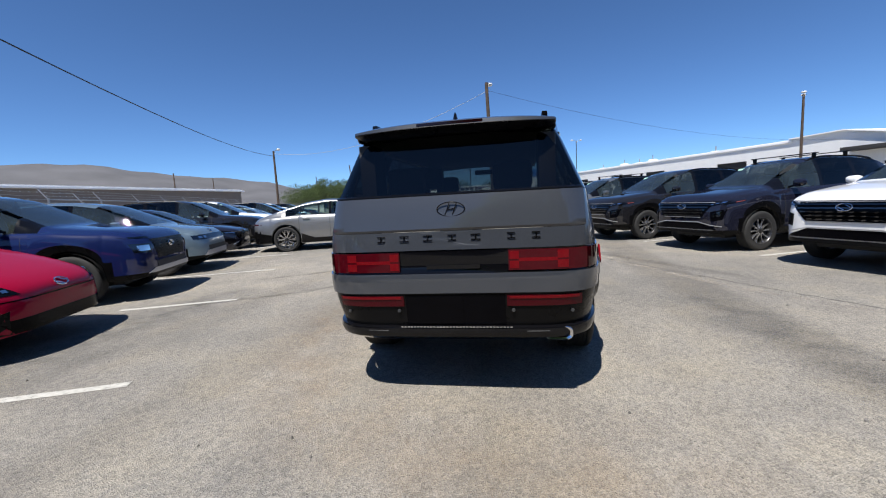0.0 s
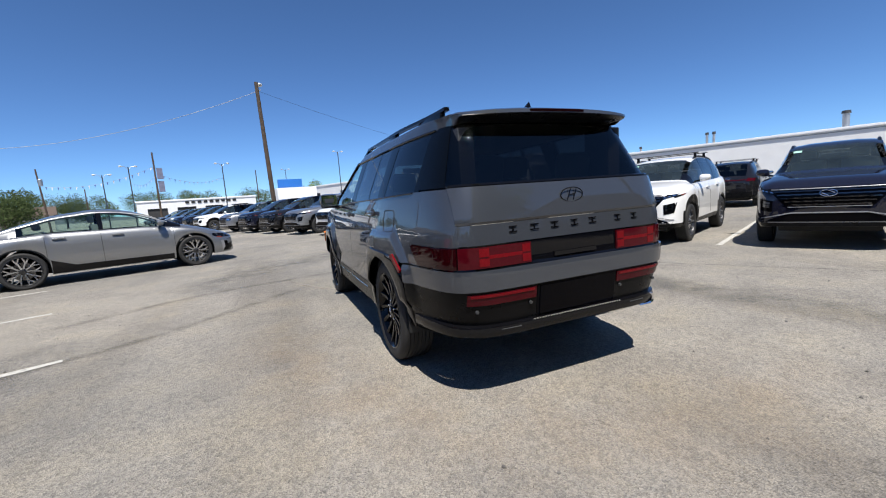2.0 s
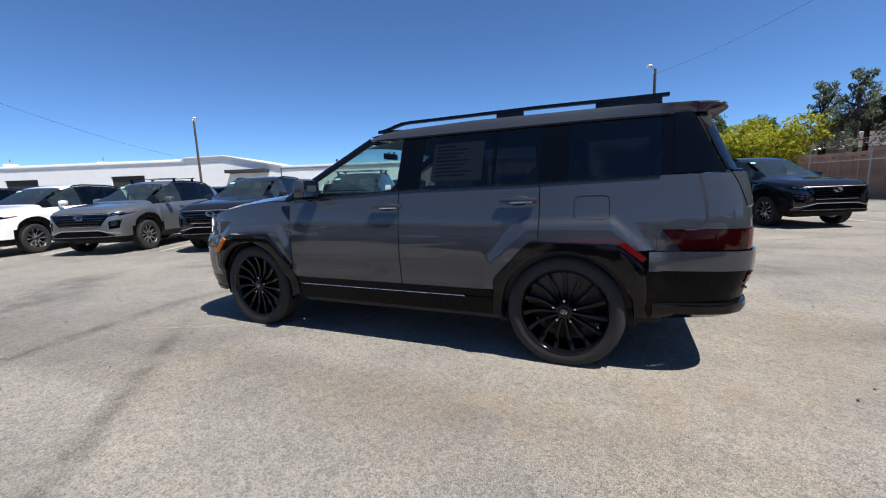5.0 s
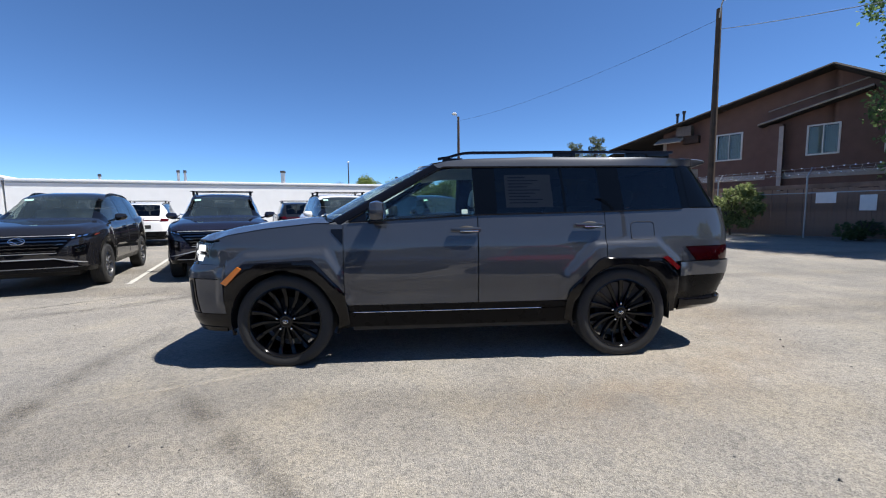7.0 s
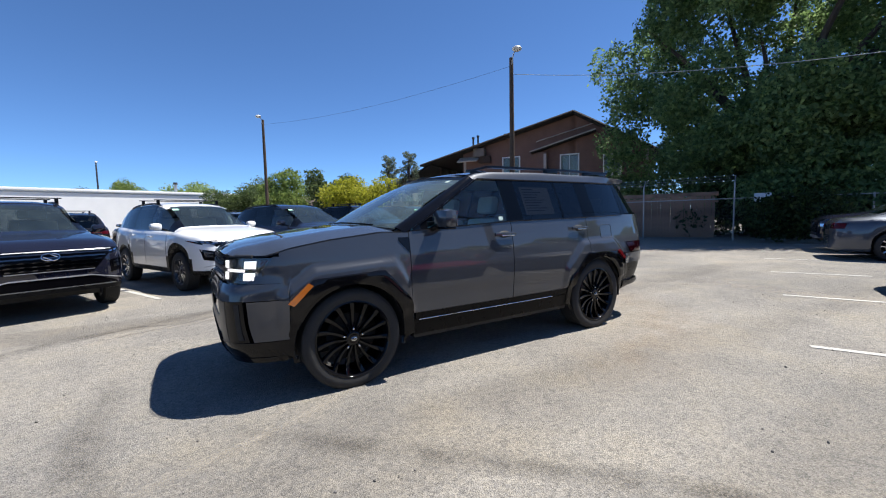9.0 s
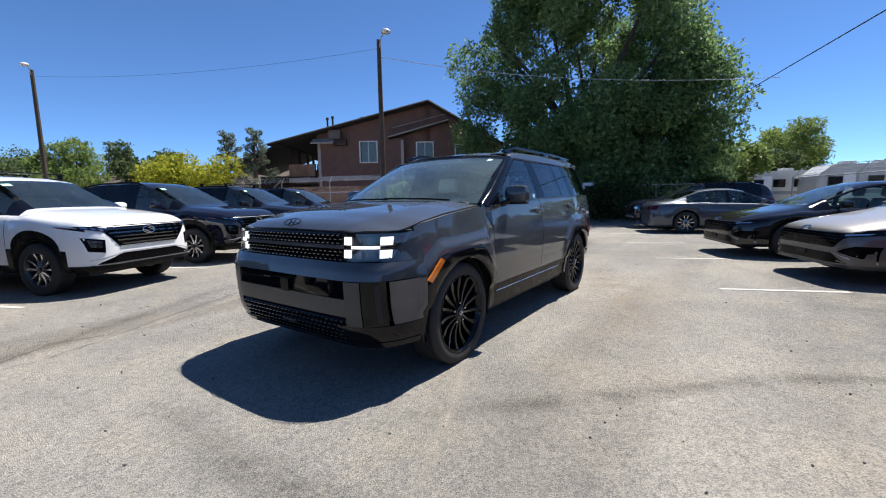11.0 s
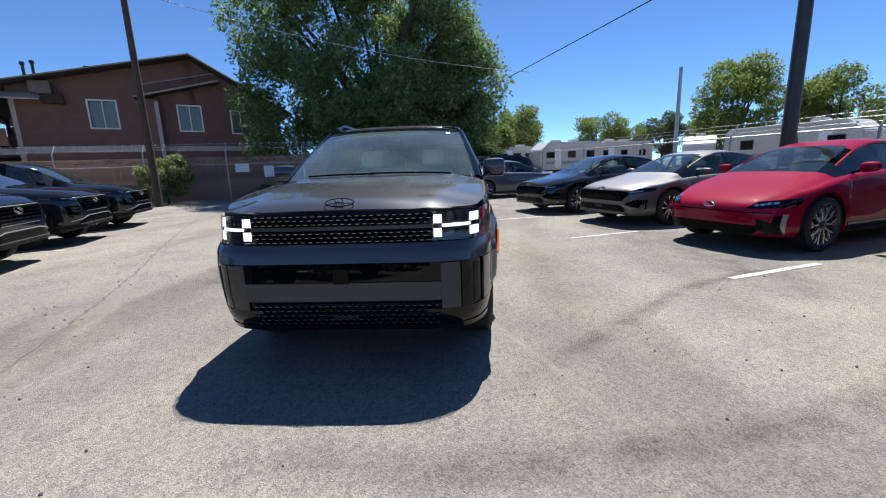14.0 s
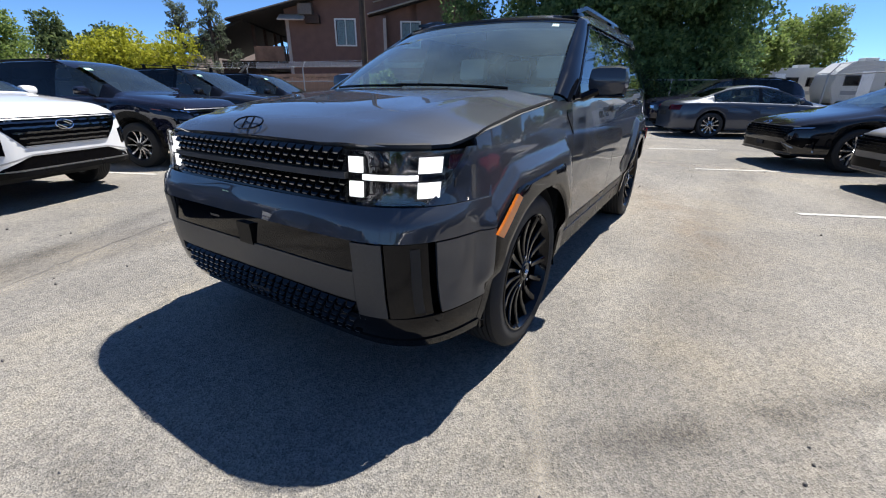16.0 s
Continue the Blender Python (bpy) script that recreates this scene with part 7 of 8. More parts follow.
    part("wing_wall", box_bm(9.9, 13.2, -12.4, -12.2, 0, 5.3), SIDING, root)
    part("stair_wall", box_bm(11.2, 17.2, -6.4, -6.2, 0, 3.6), DARK_WOOD, root)
    # covered balconies on the side
    for y0 in (-1.0, -7.0):
        part("balcony_floor", box_bm(9.92, 12.6, y0 - 4.6, y0, 2.75, 3.1, 0.02), TRIM, root)
        for x in (12.45,):
            for y in lin(y0 - 4.5, y0 - 0.1, 3):
                part("balcony_post", box_bm(x - 0.09, x + 0.09, y - 0.09, y + 0.09, 0, 5.5), DARK_WOOD, root)
        for y in lin(y0 - 4.4, y0 - 0.2, 22):
            part("baluster", box_bm(12.5, 12.55, y - 0.05, y + 0.05, 3.1, 4.15), DARK_WOOD, root)
        part("balcony_front", box_bm(10.5, 12.55, y0 - 0.06, y0, 3.25, 4.2), FENCE_WOOD, root, "weathered board railing")
        for x in lin(9.98, 10.42, 4):
            part("baluster", box_bm(x - 0.04, x + 0.04, y0 - 0.06, y0, 3.1, 4.2), DARK_WOOD, root)
        part("balcony_rail", box_bm(12.42, 12.6, y0 - 4.6, y0, 4.15, 4.25), DARK_WOOD, root)


apartment_house()

# ---- fences ----


def wood_fence(p, q, h, label):
    p, q = Vector((*p, 0)), Vector((*q, 0))
    root = anchor("wooden_fence", label, "fence")
    d = (q - p).normalized()
    rz = math.degrees(math.atan2(d.y, d.x))
    root.matrix_basis = pose(p.x, p.y, 0, 0, 0, rz)
    L, rnd = (q - p).length, random.Random(3)
    shared = [finish("board", box_bm(0, 0.14, -0.012, 0.012, 0, h + dz, 0.006), FENCE_WOOD, root, smooth=0) for dz in (0, 0.02, -0.03, 0.05)]
    n = int(L / 0.142)
    for k in range(n):
        if k < 4:
            ob = shared[k]
        else:
            ob = new("board", shared[rnd.randrange(4)].data)
            ob.parent = root
        ob.matrix_basis = pose(k * 0.142, rnd.uniform(-0.008, 0.008), 0, rnd.uniform(-0.5, 0.5), rnd.uniform(-0.6, 0.6), 0)
    for z in (0.35, h - 0.3):
        part("rail", box_bm(0, L, 0.015, 0.05, z, z + 0.09), FENCE_WOOD, root)
    part("cap_rail", box_bm(0, L, -0.04, 0.06, h + 0.02, h + 0.2, 0.01), FENCE_WOOD, root)


MESH_WIRE = surface("weathered_mesh_wire", (0.13, 0.12, 0.11), 0.6, 0.4, 0, 0.15, 8)
RAZOR = surface("bright_razor_wire", (0.7, 0.7, 0.7), 0.25, 0.9, 0, 0.1, 40)


def chain_fence(p, q, h, label, arms=True, gap=0.09, coil=False):
    p, q = Vector((*p, 0)), Vector((*q, 0))
    root = anchor("chain_fence", label, "fence")
    d = (q - p).normalized()
    root.matrix_basis = pose(p.x, p.y, 0, 0, 0, math.degrees(math.atan2(d.y, d.x)))
    L = (q - p).length
    lift = 0.62 if coil else 0.0
    for x in lin(0, L, max(2, int(L / 3.0) + 1)):
        post = part("post", tube_bm((x, 0, 0), (x, 0, h + lift + 0.05), 0.032, None, 8), GALV, root)
        if arms:
            part("arm", tube_bm((x, 0, h + lift), (x, 0.26, h + lift + 0.36), 0.018, None, 6), GALV, post)
    part("top_rail", tube_bm((0, 0, h), (L, 0, h), 0.02, None, 6), GALV, root)
    bm = bmesh.new()
    k = -h
    while k < L:
        for s in (1, -1):
            a, b = (k, 0.04), (k + h, h)
            if s < 0:
                a, b = (k, h), (k + h, 0.04)
            pts = []
            for f in (0.0, 1.0):
                pts.append([a[0] + (b[0] - a[0]) * f, a[1] + (b[1] - a[1]) * f])
            x0, x1 = max(0, pts[0][0]), min(L, pts[1][0])
            if x1 - x0 < 0.05:
                continue
            z0 = a[1] + (b[1] - a[1]) * (x0 - a[0]) / (b[0] - a[0])
            z1 = a[1] + (b[1] - a[1]) * (x1 - a[0]) / (b[0] - a[0])
            tube_bm((x0, 0.003 * s, z0), (x1, 0.003 * s, z1), 0.0015, None, 3, bm, False)
        k += gap
    tagged(part("wire_mesh", bm, MESH_WIRE, root), kind="stuff")
    if coil:
        n = int(L / 0.34) * 14
        part("razor_coil", path_bm([(L * k / n, 0.06 + 0.13 * math.cos(2 * math.pi * k / 14), h + lift + 0.2 + 0.14 * math.sin(2 * math.pi * k / 14)) for k in range(n + 1)], 0.004, 4), RAZOR, root, "bright coil of razor wire")
    if arms:
        for t in (0.35, 0.68, 1.0):
            part("barbed_wire", path_bm([(x, 0.26 * t, h + lift + 0.36 * t - 0.02 * math.sin(x * 2.1) ** 2) for x in lin(0, L, int(L / 0.6) + 2)], 0.005, 4), GALV, root)
        bm = bmesh.new()
        x = 0.1
        while x < L:
            for t in (0.35, 1.0):
                box_bm(x - 0.022, x + 0.022, 0.26 * t - 0.004, 0.26 * t + 0.004, h + lift + 0.36 * t - 0.018, h + lift + 0.36 * t + 0.018, 0, bm)
            x += 0.33
        tagged(part("barb", bm, RAZOR if coil else GALV, root), kind="stuff")


wood_fence((25.2, -10.3), (5.6, -18.6), 1.95, "weathered brown wooden board fence behind the lot")
chain_fence((24.2, -10.5), (4.2, -16.8), 1.75, "galvanised chain-link fence with barbed wire arms", True, 0.09, True)
chain_fence((4.2, -16.8), (-3.4, -19.6), 1.75, "chain-link fence in the shade of the tree", False)
a, b = N * -10.5 + U * -13.5, N * -10.5 + U * 12.0
chain_fence((a.x, a.y), (b.x, b.y), 1.8, "chain-link fence with barbed wire behind the west row", True, 0.12)
a, b = N * -11.5 + U * 12.0, N * -11.5 + U * 48.0
chain_fence((a.x, a.y), (b.x, b.y), 2.0, "long chain-link fence with barbed wire arms", True, 0.3)
SIGN = surface("white_sign_board", (0.72, 0.72, 0.70), 0.5, 0, 0, 0.05)
for x, y, z, w, h in ((10.2, -14.82, 1.55, 0.62, 0.40), (9.05, -15.18, 1.35, 0.45, 0.55), (3.3, -17.05, 1.75, 0.55, 0.36)):
    s = anchor("sign_board", "small white notice board wired to the fence", "sign")
    s.matrix_basis = pose(x, y, z, 0, 0, 198)
    part("board", box_bm(-w / 2, w / 2, -0.012, 0.0, -h / 2, h / 2, 0.004), SIGN, s)
    for k in range(4):
        part("text_bar", box_bm(-w * 0.38, w * (0.38 - 0.1 * (k % 2)), -0.002, 0.004, h * (0.28 - 0.17 * k), h * (0.34 - 0.17 * k)), DARK_TRIM, s)

# ---- plants ----
def foliage(name, dark, light, spec=0.2):
    m, nt, b = nodes_of(name)
    g = nt.nodes.new("ShaderNodeNewGeometry")
    c = ramp(nt, g.outputs["Random Per Island"], [(0.0, dark), (0.6, tuple((a + b2) / 2 for a, b2 in zip(dark, light))), (1.0, light)])
    nt.links.new(c, b.inputs["Base Color"])
    b.inputs["Roughness"].default_value = 0.55
    b.inputs["Specular IOR Level"].default_value = spec
    tl = nt.nodes.new("ShaderNodeBsdfTranslucent")
    nt.links.new(c, tl.inputs[0])
    mx = nt.nodes.new("ShaderNodeMixShader")
    mx.inputs[0].default_value = 0.5
    nt.links.new(b.outputs[0], mx.inputs[1])
    nt.links.new(tl.outputs[0], mx.inputs[2])
    nt.links.new(mx.outputs[0], nt.nodes["Material Output"].inputs[0])
    return m


LEAF = foliage("elm_leaves", (0.085, 0.15, 0.062), (0.265, 0.385, 0.145))
# darker leaf colour holds the shade under the elm
LEAF_DARK = foliage("shade_coloured_leaves", (0.02, 0.035, 0.012), (0.07, 0.10, 0.03))
LEAF_MID = foliage("mixed_leaves", (0.055, 0.085, 0.032), (0.15, 0.195, 0.075))
LEAF_YELLOW = foliage("golden_leaves", (0.24, 0.255, 0.02), (0.50, 0.50, 0.06))
LEAF_PINE = foliage("pine_needles", (0.09, 0.12, 0.08), (0.2, 0.23, 0.15))
LEAF_SHRUB = foliage("dry_shrub_leaves", (0.13, 0.17, 0.06), (0.34, 0.39, 0.17))
LEAF_LIGHT = foliage("light_poplar_leaves", (0.11, 0.17, 0.045), (0.28, 0.35, 0.10))
BARK = surface("tree_bark", (0.07, 0.055, 0.045), 0.9, 0, 0, 0.3, 5, 0.7, 25)


def crown_mesh(blobs, count, size, seed, hang=0.25):
    """Leaves as bent quads, thick on the shells of many lumps and thin within."""
    rg = np.random.RandomState(seed)
    vol = np.array([b[1] ** 2 for b in blobs])
    pick = rg.choice(len(blobs), count, p=vol / vol.sum())
    c = np.array([b[0] for b in blobs])[pick]
    r = np.array([b[1] for b in blobs])[pick][:, None]
    d = rg.normal(size=(count, 3))
    d /= np.linalg.norm(d, axis=1, keepdims=True)
    rad = r * (0.55 + 0.5 * rg.random_sample((count, 1)) ** 0.6)
    lump = 1 + 0.22 * np.sin(d[:, :1] * 7 + pick[:, None]) * np.sin(d[:, 1:2] * 6 + 2 * pick[:, None]) + 0.12 * np.sin(d[:, 2:3] * 13)
    p = c + d * rad * lump * np.array([1, 1, 0.9])
    a = rg.normal(size=(count, 3)) * 0.8 + d * 0.4
    a[:, 2] -= hang
    a /= np.linalg.norm(a, axis=1, keepdims=True)
    b = np.cross(a, rg.normal(size=(count, 3)))
    b /= np.linalg.norm(b, axis=1, keepdims=True)
    s = size * (0.6 + 0.8 * rg.random_sample((count, 1)))
    n = np.cross(a, b) * s * 0.12
    v = np.stack([p - a * s * 0.5, p + b * s * 0.28 + n, p + a * s * 0.5, p - b * s * 0.28 + n], 1).reshape(-1, 3)
    me = bpy.data.meshes.new("crown")
    me.vertices.add(len(v))
    me.vertices.foreach_set("co", v.ravel())
    me.loops.add(4 * count)
    me.loops.foreach_set("vertex_index", np.arange(4 * count, dtype=np.int32))
    me.polygons.add(count)
    me.polygons.foreach_set("loop_start", np.arange(0, 4 * count, 4, dtype=np.int32))
    me.polygons.foreach_set("loop_total", np.full(count, 4, dtype=np.int32))
    me.update(calc_edges=True)
    return me


def tree(name, label, x, y, trunk_h, trunk_r, blobs, count, size, mat, seed, category="tree", hang=0.25, group=""):
    root = anchor(name, label, category, group)
    root.matrix_basis = pose(x, y, 0)
    bm = path_bm([(0, 0, -0.2), (0.1, 0.05, trunk_h * 0.5), (0.0, 0.1, trunk_h)], trunk_r, 10)
    for v in bm.verts:
        f = 1.15 - 0.35 * max(0, v.co.z) / trunk_h
        v.co.x, v.co.y = v.co.x * f, v.co.y * f
    rnd = random.Random(seed)
    for c, r in blobs[:14]:
        s = Vector((0.0, 0.1, trunk_h * rnd.uniform(0.65, 0.98)))
        e = Vector(c)
        m = s.lerp(e, 0.5) + Vector((rnd.uniform(-0.3, 0.3), rnd.uniform(-0.3, 0.3), 0.4))
        tube_bm(s, m, trunk_r * 0.45, trunk_r * 0.28, 7, bm)
        tube_bm(m, e, trunk_r * 0.28, trunk_r * 0.08, 6, bm)
    part("trunk", bm, BARK, root, "grey-brown bark")
    ob = new("crown", crown_mesh(blobs, count, size, seed, hang))
    ob.data.materials.append(mat)
    ob.parent = root
    return root


def lumps(seed, n, spread, zc, zr, r0, r1):
    rnd = random.Random(seed)
    out = []
    for k in range(n):
        a, q = rnd.uniform(0, 6.283), math.sqrt(rnd.random())
        out.append(((spread * q * math.cos(a), spread * q * math.sin(a), zc + zr * rnd.uniform(-1, 1) * math.sqrt(max(0.1, 1 - q * q * 0.8))), rnd.uniform(r0, r1)))
    return out


big = lumps(11, 120, 6.3, 9.8, 6.6, 0.8, 1.5) + [((x - 0.9, y, z), r) for (x, y, z), r in lumps(12, 60, 5.6, 4.6, 1.9, 0.8, 1.3)] + lumps(13, 50, 4.8, 15.8, 3.6, 0.9, 1.6) + [((x - 1.8, y, z), r) for (x, y, z), r in lumps(14, 56, 5.2, 2.0, 1.5, 0.9, 1.4)] + [((-5.8, 1.5, 6.6), 1.9), ((-5.8, 1.0, 4.2), 1.6), ((-5.6, 2.2, 7.6), 1.7), ((-6.9, 1.6, 6.0), 1.7), ((-6.6, 1.6, 7.7), 1.3), ((-6.9, 1.2, 4.3), 1.5), ((-6.6, 1.0, 2.6), 1.4), ((6.6, 2.4, 8.3), 1.4), ((6.4, 3.6, 9.8), 1.4), ((6.2, 2.8, 6.8), 1.3), ((6.0, 2.6, 5.2), 1.1), ((6.8, 2.2, 4.0), 1.2), ((7.4, 2.4, 5.6), 1.1), ((6.5, 1.8, 2.6), 1.2), ((7.3, 1.8, 2.9), 0.9), ((5.0, 1.4, 1.4), 1.3), ((5.6, 1.2, 2.8), 1.2), ((4.6, 1.6, 3.7), 1.2)]
tree("elm_tree", "huge dark green elm tree with hanging lower branches", 5.2, -23.0, 5.0, 0.55, big, 270000, 0.20, LEAF, 21)
tree("golden_tree", "round golden-yellow leaved tree behind the cars", 27.2, -9.0, 1.8, 0.18, lumps(31, 20, 2.3, 3.0, 1.1, 0.6, 1.1), 14000, 0.17, LEAF_YELLOW, 31)
tree("shrub", "pale green shrub growing at the foot of the pole", 13.2, -13.6, 0.8, 0.05, lumps(33, 34, 1.0, 1.25, 1.05, 0.16, 0.34), 6500, 0.12, LEAF_SHRUB, 33, "shrub")
tree("shrub", "low green weeds along the fence", 9.2, -15.4, 0.2, 0.03, lumps(34, 7, 1.2, 0.3, 0.2, 0.2, 0.35), 2200, 0.10, LEAF_MID, 34, "shrub")
tree("shrub", "undergrowth beneath the elm behind the fence, shade in its colour", 2.6, -21.4, 0.4, 0.05, lumps(35, 30, 5.2, 1.1, 0.9, 0.7, 1.2), 26000, 0.17, LEAF_DARK, 35, "shrub")
TREES = "distant trees"


def pine(x, y, h, seed, count):
    """An open pine: limbs that rise from the stem and carry tufts of needles at their tips."""
    rnd = random.Random(seed)
    blobs = []
    for k in range(30):
        z = h * (0.35 + 0.62 * k / 29)
        a, r = k * 2.4 + rnd.uniform(-0.4, 0.4), (1.05 - 0.8 * k / 29) * h * 0.24 * rnd.uniform(0.6, 1.15)
        for f in (0.55, 0.8, 1.0):
            blobs.append(((r * f * math.cos(a), r * f * math.sin(a), z + 0.30 * r * f), 0.16 + 0.12 * rnd.random()))
    rnd.shuffle(blobs)
    tree("pine_tree", "open grey-green pine tree behind the house", x, y, h * 0.9, 0.12, blobs, count, 0.13, LEAF_PINE, seed, "tree", -0.3, TREES)


pine(26.0, -13.0, 6.5, 301, 3600)
pine(28.6, -12.4, 6.5, 302, 3600)
for k, (x, y, h, r, mat, n) in enumerate((
        (36.0, -9.5, 6.5, 2.8, LEAF_MID, 6000), (46.0, -7.0, 7.0, 3.0, LEAF_LIGHT, 5000), (52.0, -2.0, 6.4, 3.4, LEAF_MID, 5000), (60.0, -8.0, 7.5, 4.0, LEAF_MID, 5000), (66.0, 2.0, 7.0, 4.2, LEAF_LIGHT, 5000),
        (88.0, 12.0, 9.5, 3.6, LEAF_LIGHT, 4000), (96.0, 20.0, 9.0, 3.5, LEAF_MID, 3500),
        (-8.0, -52.0, 9.4, 3.2, LEAF_LIGHT, 6000), (-6.0, -44.0, 6.0, 2.0, LEAF_MID, 4000), (-2.5, -33.0, 5.6, 2.2, LEAF_LIGHT, 5000),
        (-21.0, -62.0, 8.6, 3.6, LEAF_LIGHT, 6000), (-25.5, -62.0, 8.0, 3.2, LEAF_LIGHT, 5000), (-30.0, -60.0, 8.4, 2.6, LEAF_MID, 5000), (-35.0, -58.0, 6.5, 3.6, LEAF_MID, 5000),
        (-27.0, -38.0, 10.4, 3.9, LEAF_LIGHT, 8000), (-33.0, -34.0, 9.0, 3.3, LEAF_LIGHT, 6000), (-39.0, -30.0, 9.0, 3.8, LEAF_LIGHT, 7000), (-46.0, -28.0, 7.8, 3.8, LEAF_MID, 6000), (-52.0, -22.0, 7.6, 3.8, LEAF_MID, 6000),
        (-38.0, 77.0, 7.2, 4.5, LEAF_MID, 5000), (-55.0, 95.0, 7.4, 5.0, LEAF_MID, 4000), (-47.0, 88.0, 7.0, 4.5, LEAF_MID, 4000), (-56.0, 125.0, 9.4, 6.0, LEAF_MID, 4000), (-48.5, 127.0, 8.4, 5.0, LEAF_MID, 4000), (-43.5, 129.0, 8.4, 5.0, LEAF_MID, 4000), (-18.0, 128.0, 8.0, 6.0, LEAF_MID, 4500), (-4.0, 132.0, 8.0, 6.0, LEAF_MID, 4500), (12.0, 130.0, 8.5, 5.0, LEAF_LIGHT, 4500), (-31.0, 130.0, 8.0, 7.0, LEAF_MID, 4500))):
    tree("tree", "distant green tree beyond the lot", x, y, h * 0.35, 0.22, lumps(100 + k, 26, r * 0.85, h * 0.58, h * 0.34, r * 0.24, r * 0.4), int(n * 2.4), 0.24, mat, 200 + k, "tree", 0.1, TREES)

# ---- white workshop, warehouse and other far buildings ----
WHITE_WALL = surface("white_metal_siding", (0.74, 0.745, 0.74), 0.6, 0.0, 0, 0.03, 1.0)
WARE_WALL = surface("grey_brown_block", (0.20, 0.17, 0.15), 0.85, 0, 0, 0.1, 1.0, 0.4, 8)
ROOF_WHITE = surface("pale_roof_edge", (0.84, 0.84, 0.84), 0.5, 0, 0, 0.04)
DOORWAY = surface("dark_doorway", (0.03, 0.03, 0.03), 0.8, 0, 0, 0.2)


def long_building(name, label, origin, along, length, depth, h, wall, openings, gable=0.0, trim_h=0.2):
    """A long shed: its front runs from origin along a direction, depth goes to the far side; real openings in the front."""
    root = anchor(name, label, "building")
    o, d = Vector((*origin, 0)), Vector((*along, 0)).normalized()
    root.matrix_basis = pose(o.x, o.y, 0, 0, 0, math.degrees(math.atan2(d.y, d.x)))
    xs = sorted({0.0, length} | {v for q in openings for v in q[:2]})
    bm = bmesh.new()
    for x0, x1 in zip(xs, xs[1:]):
        w = [q for q in openings if q[0] <= x0 and x1 <= q[1]]
        if w:
            if w[0][2] > 0:
                box_bm(x0, x1, -0.25, 0, 0, w[0][2], 0, bm)
            box_bm(x0, x1, -0.25, 0, w[0][3], h, 0, bm)
        else:
            box_bm(x0, x1, -0.25, 0, 0, h, 0, bm)
    bmesh.ops.remove_doubles(bm, verts=bm.verts, dist=0.001)
    part("wall", bm, wall, root)
    bm = box_bm(0, 0.25, -depth, -0.25, 0, h)
    box_bm(length - 0.25, length, -depth, -0.25, 0, h, 0, bm)
    box_bm(0, length, -depth - 0.25, -depth, 0, h, 0, bm)
    if gable:
        for x in (0.0, length - 0.25):
            vs = [bm.verts.new(p) for p in ((x, -0.0, h), (x, -depth, h), (x, -depth / 2, h + gable), (x + 0.25, 0, h), (x + 0.25, -depth, h), (x + 0.25, -depth / 2, h + gable))]
            for q in ((0, 1, 2), (3, 5, 4), (0, 2, 5, 3), (1, 4, 5, 2), (0, 3, 4, 1)):
                bm.faces.new([vs[i] for i in q])
    part("wall", bm, wall, root)
    if gable:
        rows = [[(x, y, z) for x in (-0.4, length + 0.4)] for y, z in ((0.5, h - 0.05), (-depth / 2, h + gable + 0.12), (-depth - 0.5, h - 0.05))]
        part("roof", grid_bm(rows, 0.15), ROOF_WHITE, root)
    else:
        part("roof", box_bm(-0.1, length + 0.1, -depth - 0.3, 0.1, h, h + 0.12), ROOF_WHITE, root)
    part("roof_trim", box_bm(-0.2, length + 0.2, 0.004, 0.18, h - trim_h, h + 0.16, 0.02), ROOF_WHITE, root, "pale roof edge trim")
    part("floor_slab", box_bm(0.25, length - 0.25, -depth, -0.25, 0.0, 0.05), DARK_TRIM, root)
    # a dark sheet in each opening stands in for the shade inside
    for x0, x1, z0, z1 in openings:
        steps = lin(z0 + 0.02, z1, 2 * int((z1 - z0) / 0.4) + 2)
        bm = grid_bm([[(x, -0.30 + (0.02 if k % 2 else 0), z) for x in (x0, x1)] for k, z in enumerate(steps)], 0.03)
        part("shutter", bm, DOORWAY, root, "dark ribbed sheet for the shade inside the open bay")
    return root


o = N * 55 + U * 24.3
o_end = o - U * 74
south = long_building("white_building", "long low white building with a pale roof edge", (o_end.x, o_end.y), (U.x, U.y), 74, 20, 5.0, WHITE_WALL, [], 0.0, 0.1)
# grey strip in place of the shadow cast by the roof edge
part("shadow_gap", box_bm(-0.1, 74.1, 0.004, 0.06, 4.70, 4.78), GALV, south, "grey strip painting the shadow line below the roof edge")
for x, w, h in ((7, 0.14, 0.6), (15.8, 0.15, 1.3), (27.7, 0.30, 1.6), (44.8, 0.2, 1.2)):
    st = anchor("roof_stack", "short dark metal stack on the white roof", "chimney")
    p = o - U * x + N * 4
    st.matrix_basis = pose(p.x, p.y, 5.2)
    for k in ((0.0,) if x != 15.8 else (0.0, 0.75)):
        part("pipe", tube_bm((k * U.x, k * U.y, -0.1), (k * U.x, k * U.y, h), w, None, 12), GALV, st)
        part("cap", tube_bm((k * U.x, k * U.y, h), (k * U.x, k * U.y, h + 0.3), w * 1.35, w * 1.2, 12), STEEL_POLE, st)
o3 = N * 55 + U * 38.5
long_building("workshop", "long white workshop with dark open bays", (o3.x, o3.y), (U.x, U.y), 78, 16, 6.5, WHITE_WALL, [(6, 11, 0, 4.6), (22, 27, 0, 4.6), (31, 38, 0, 4.6), (47, 52, 0, 4.6), (62, 67, 0, 4.6)])
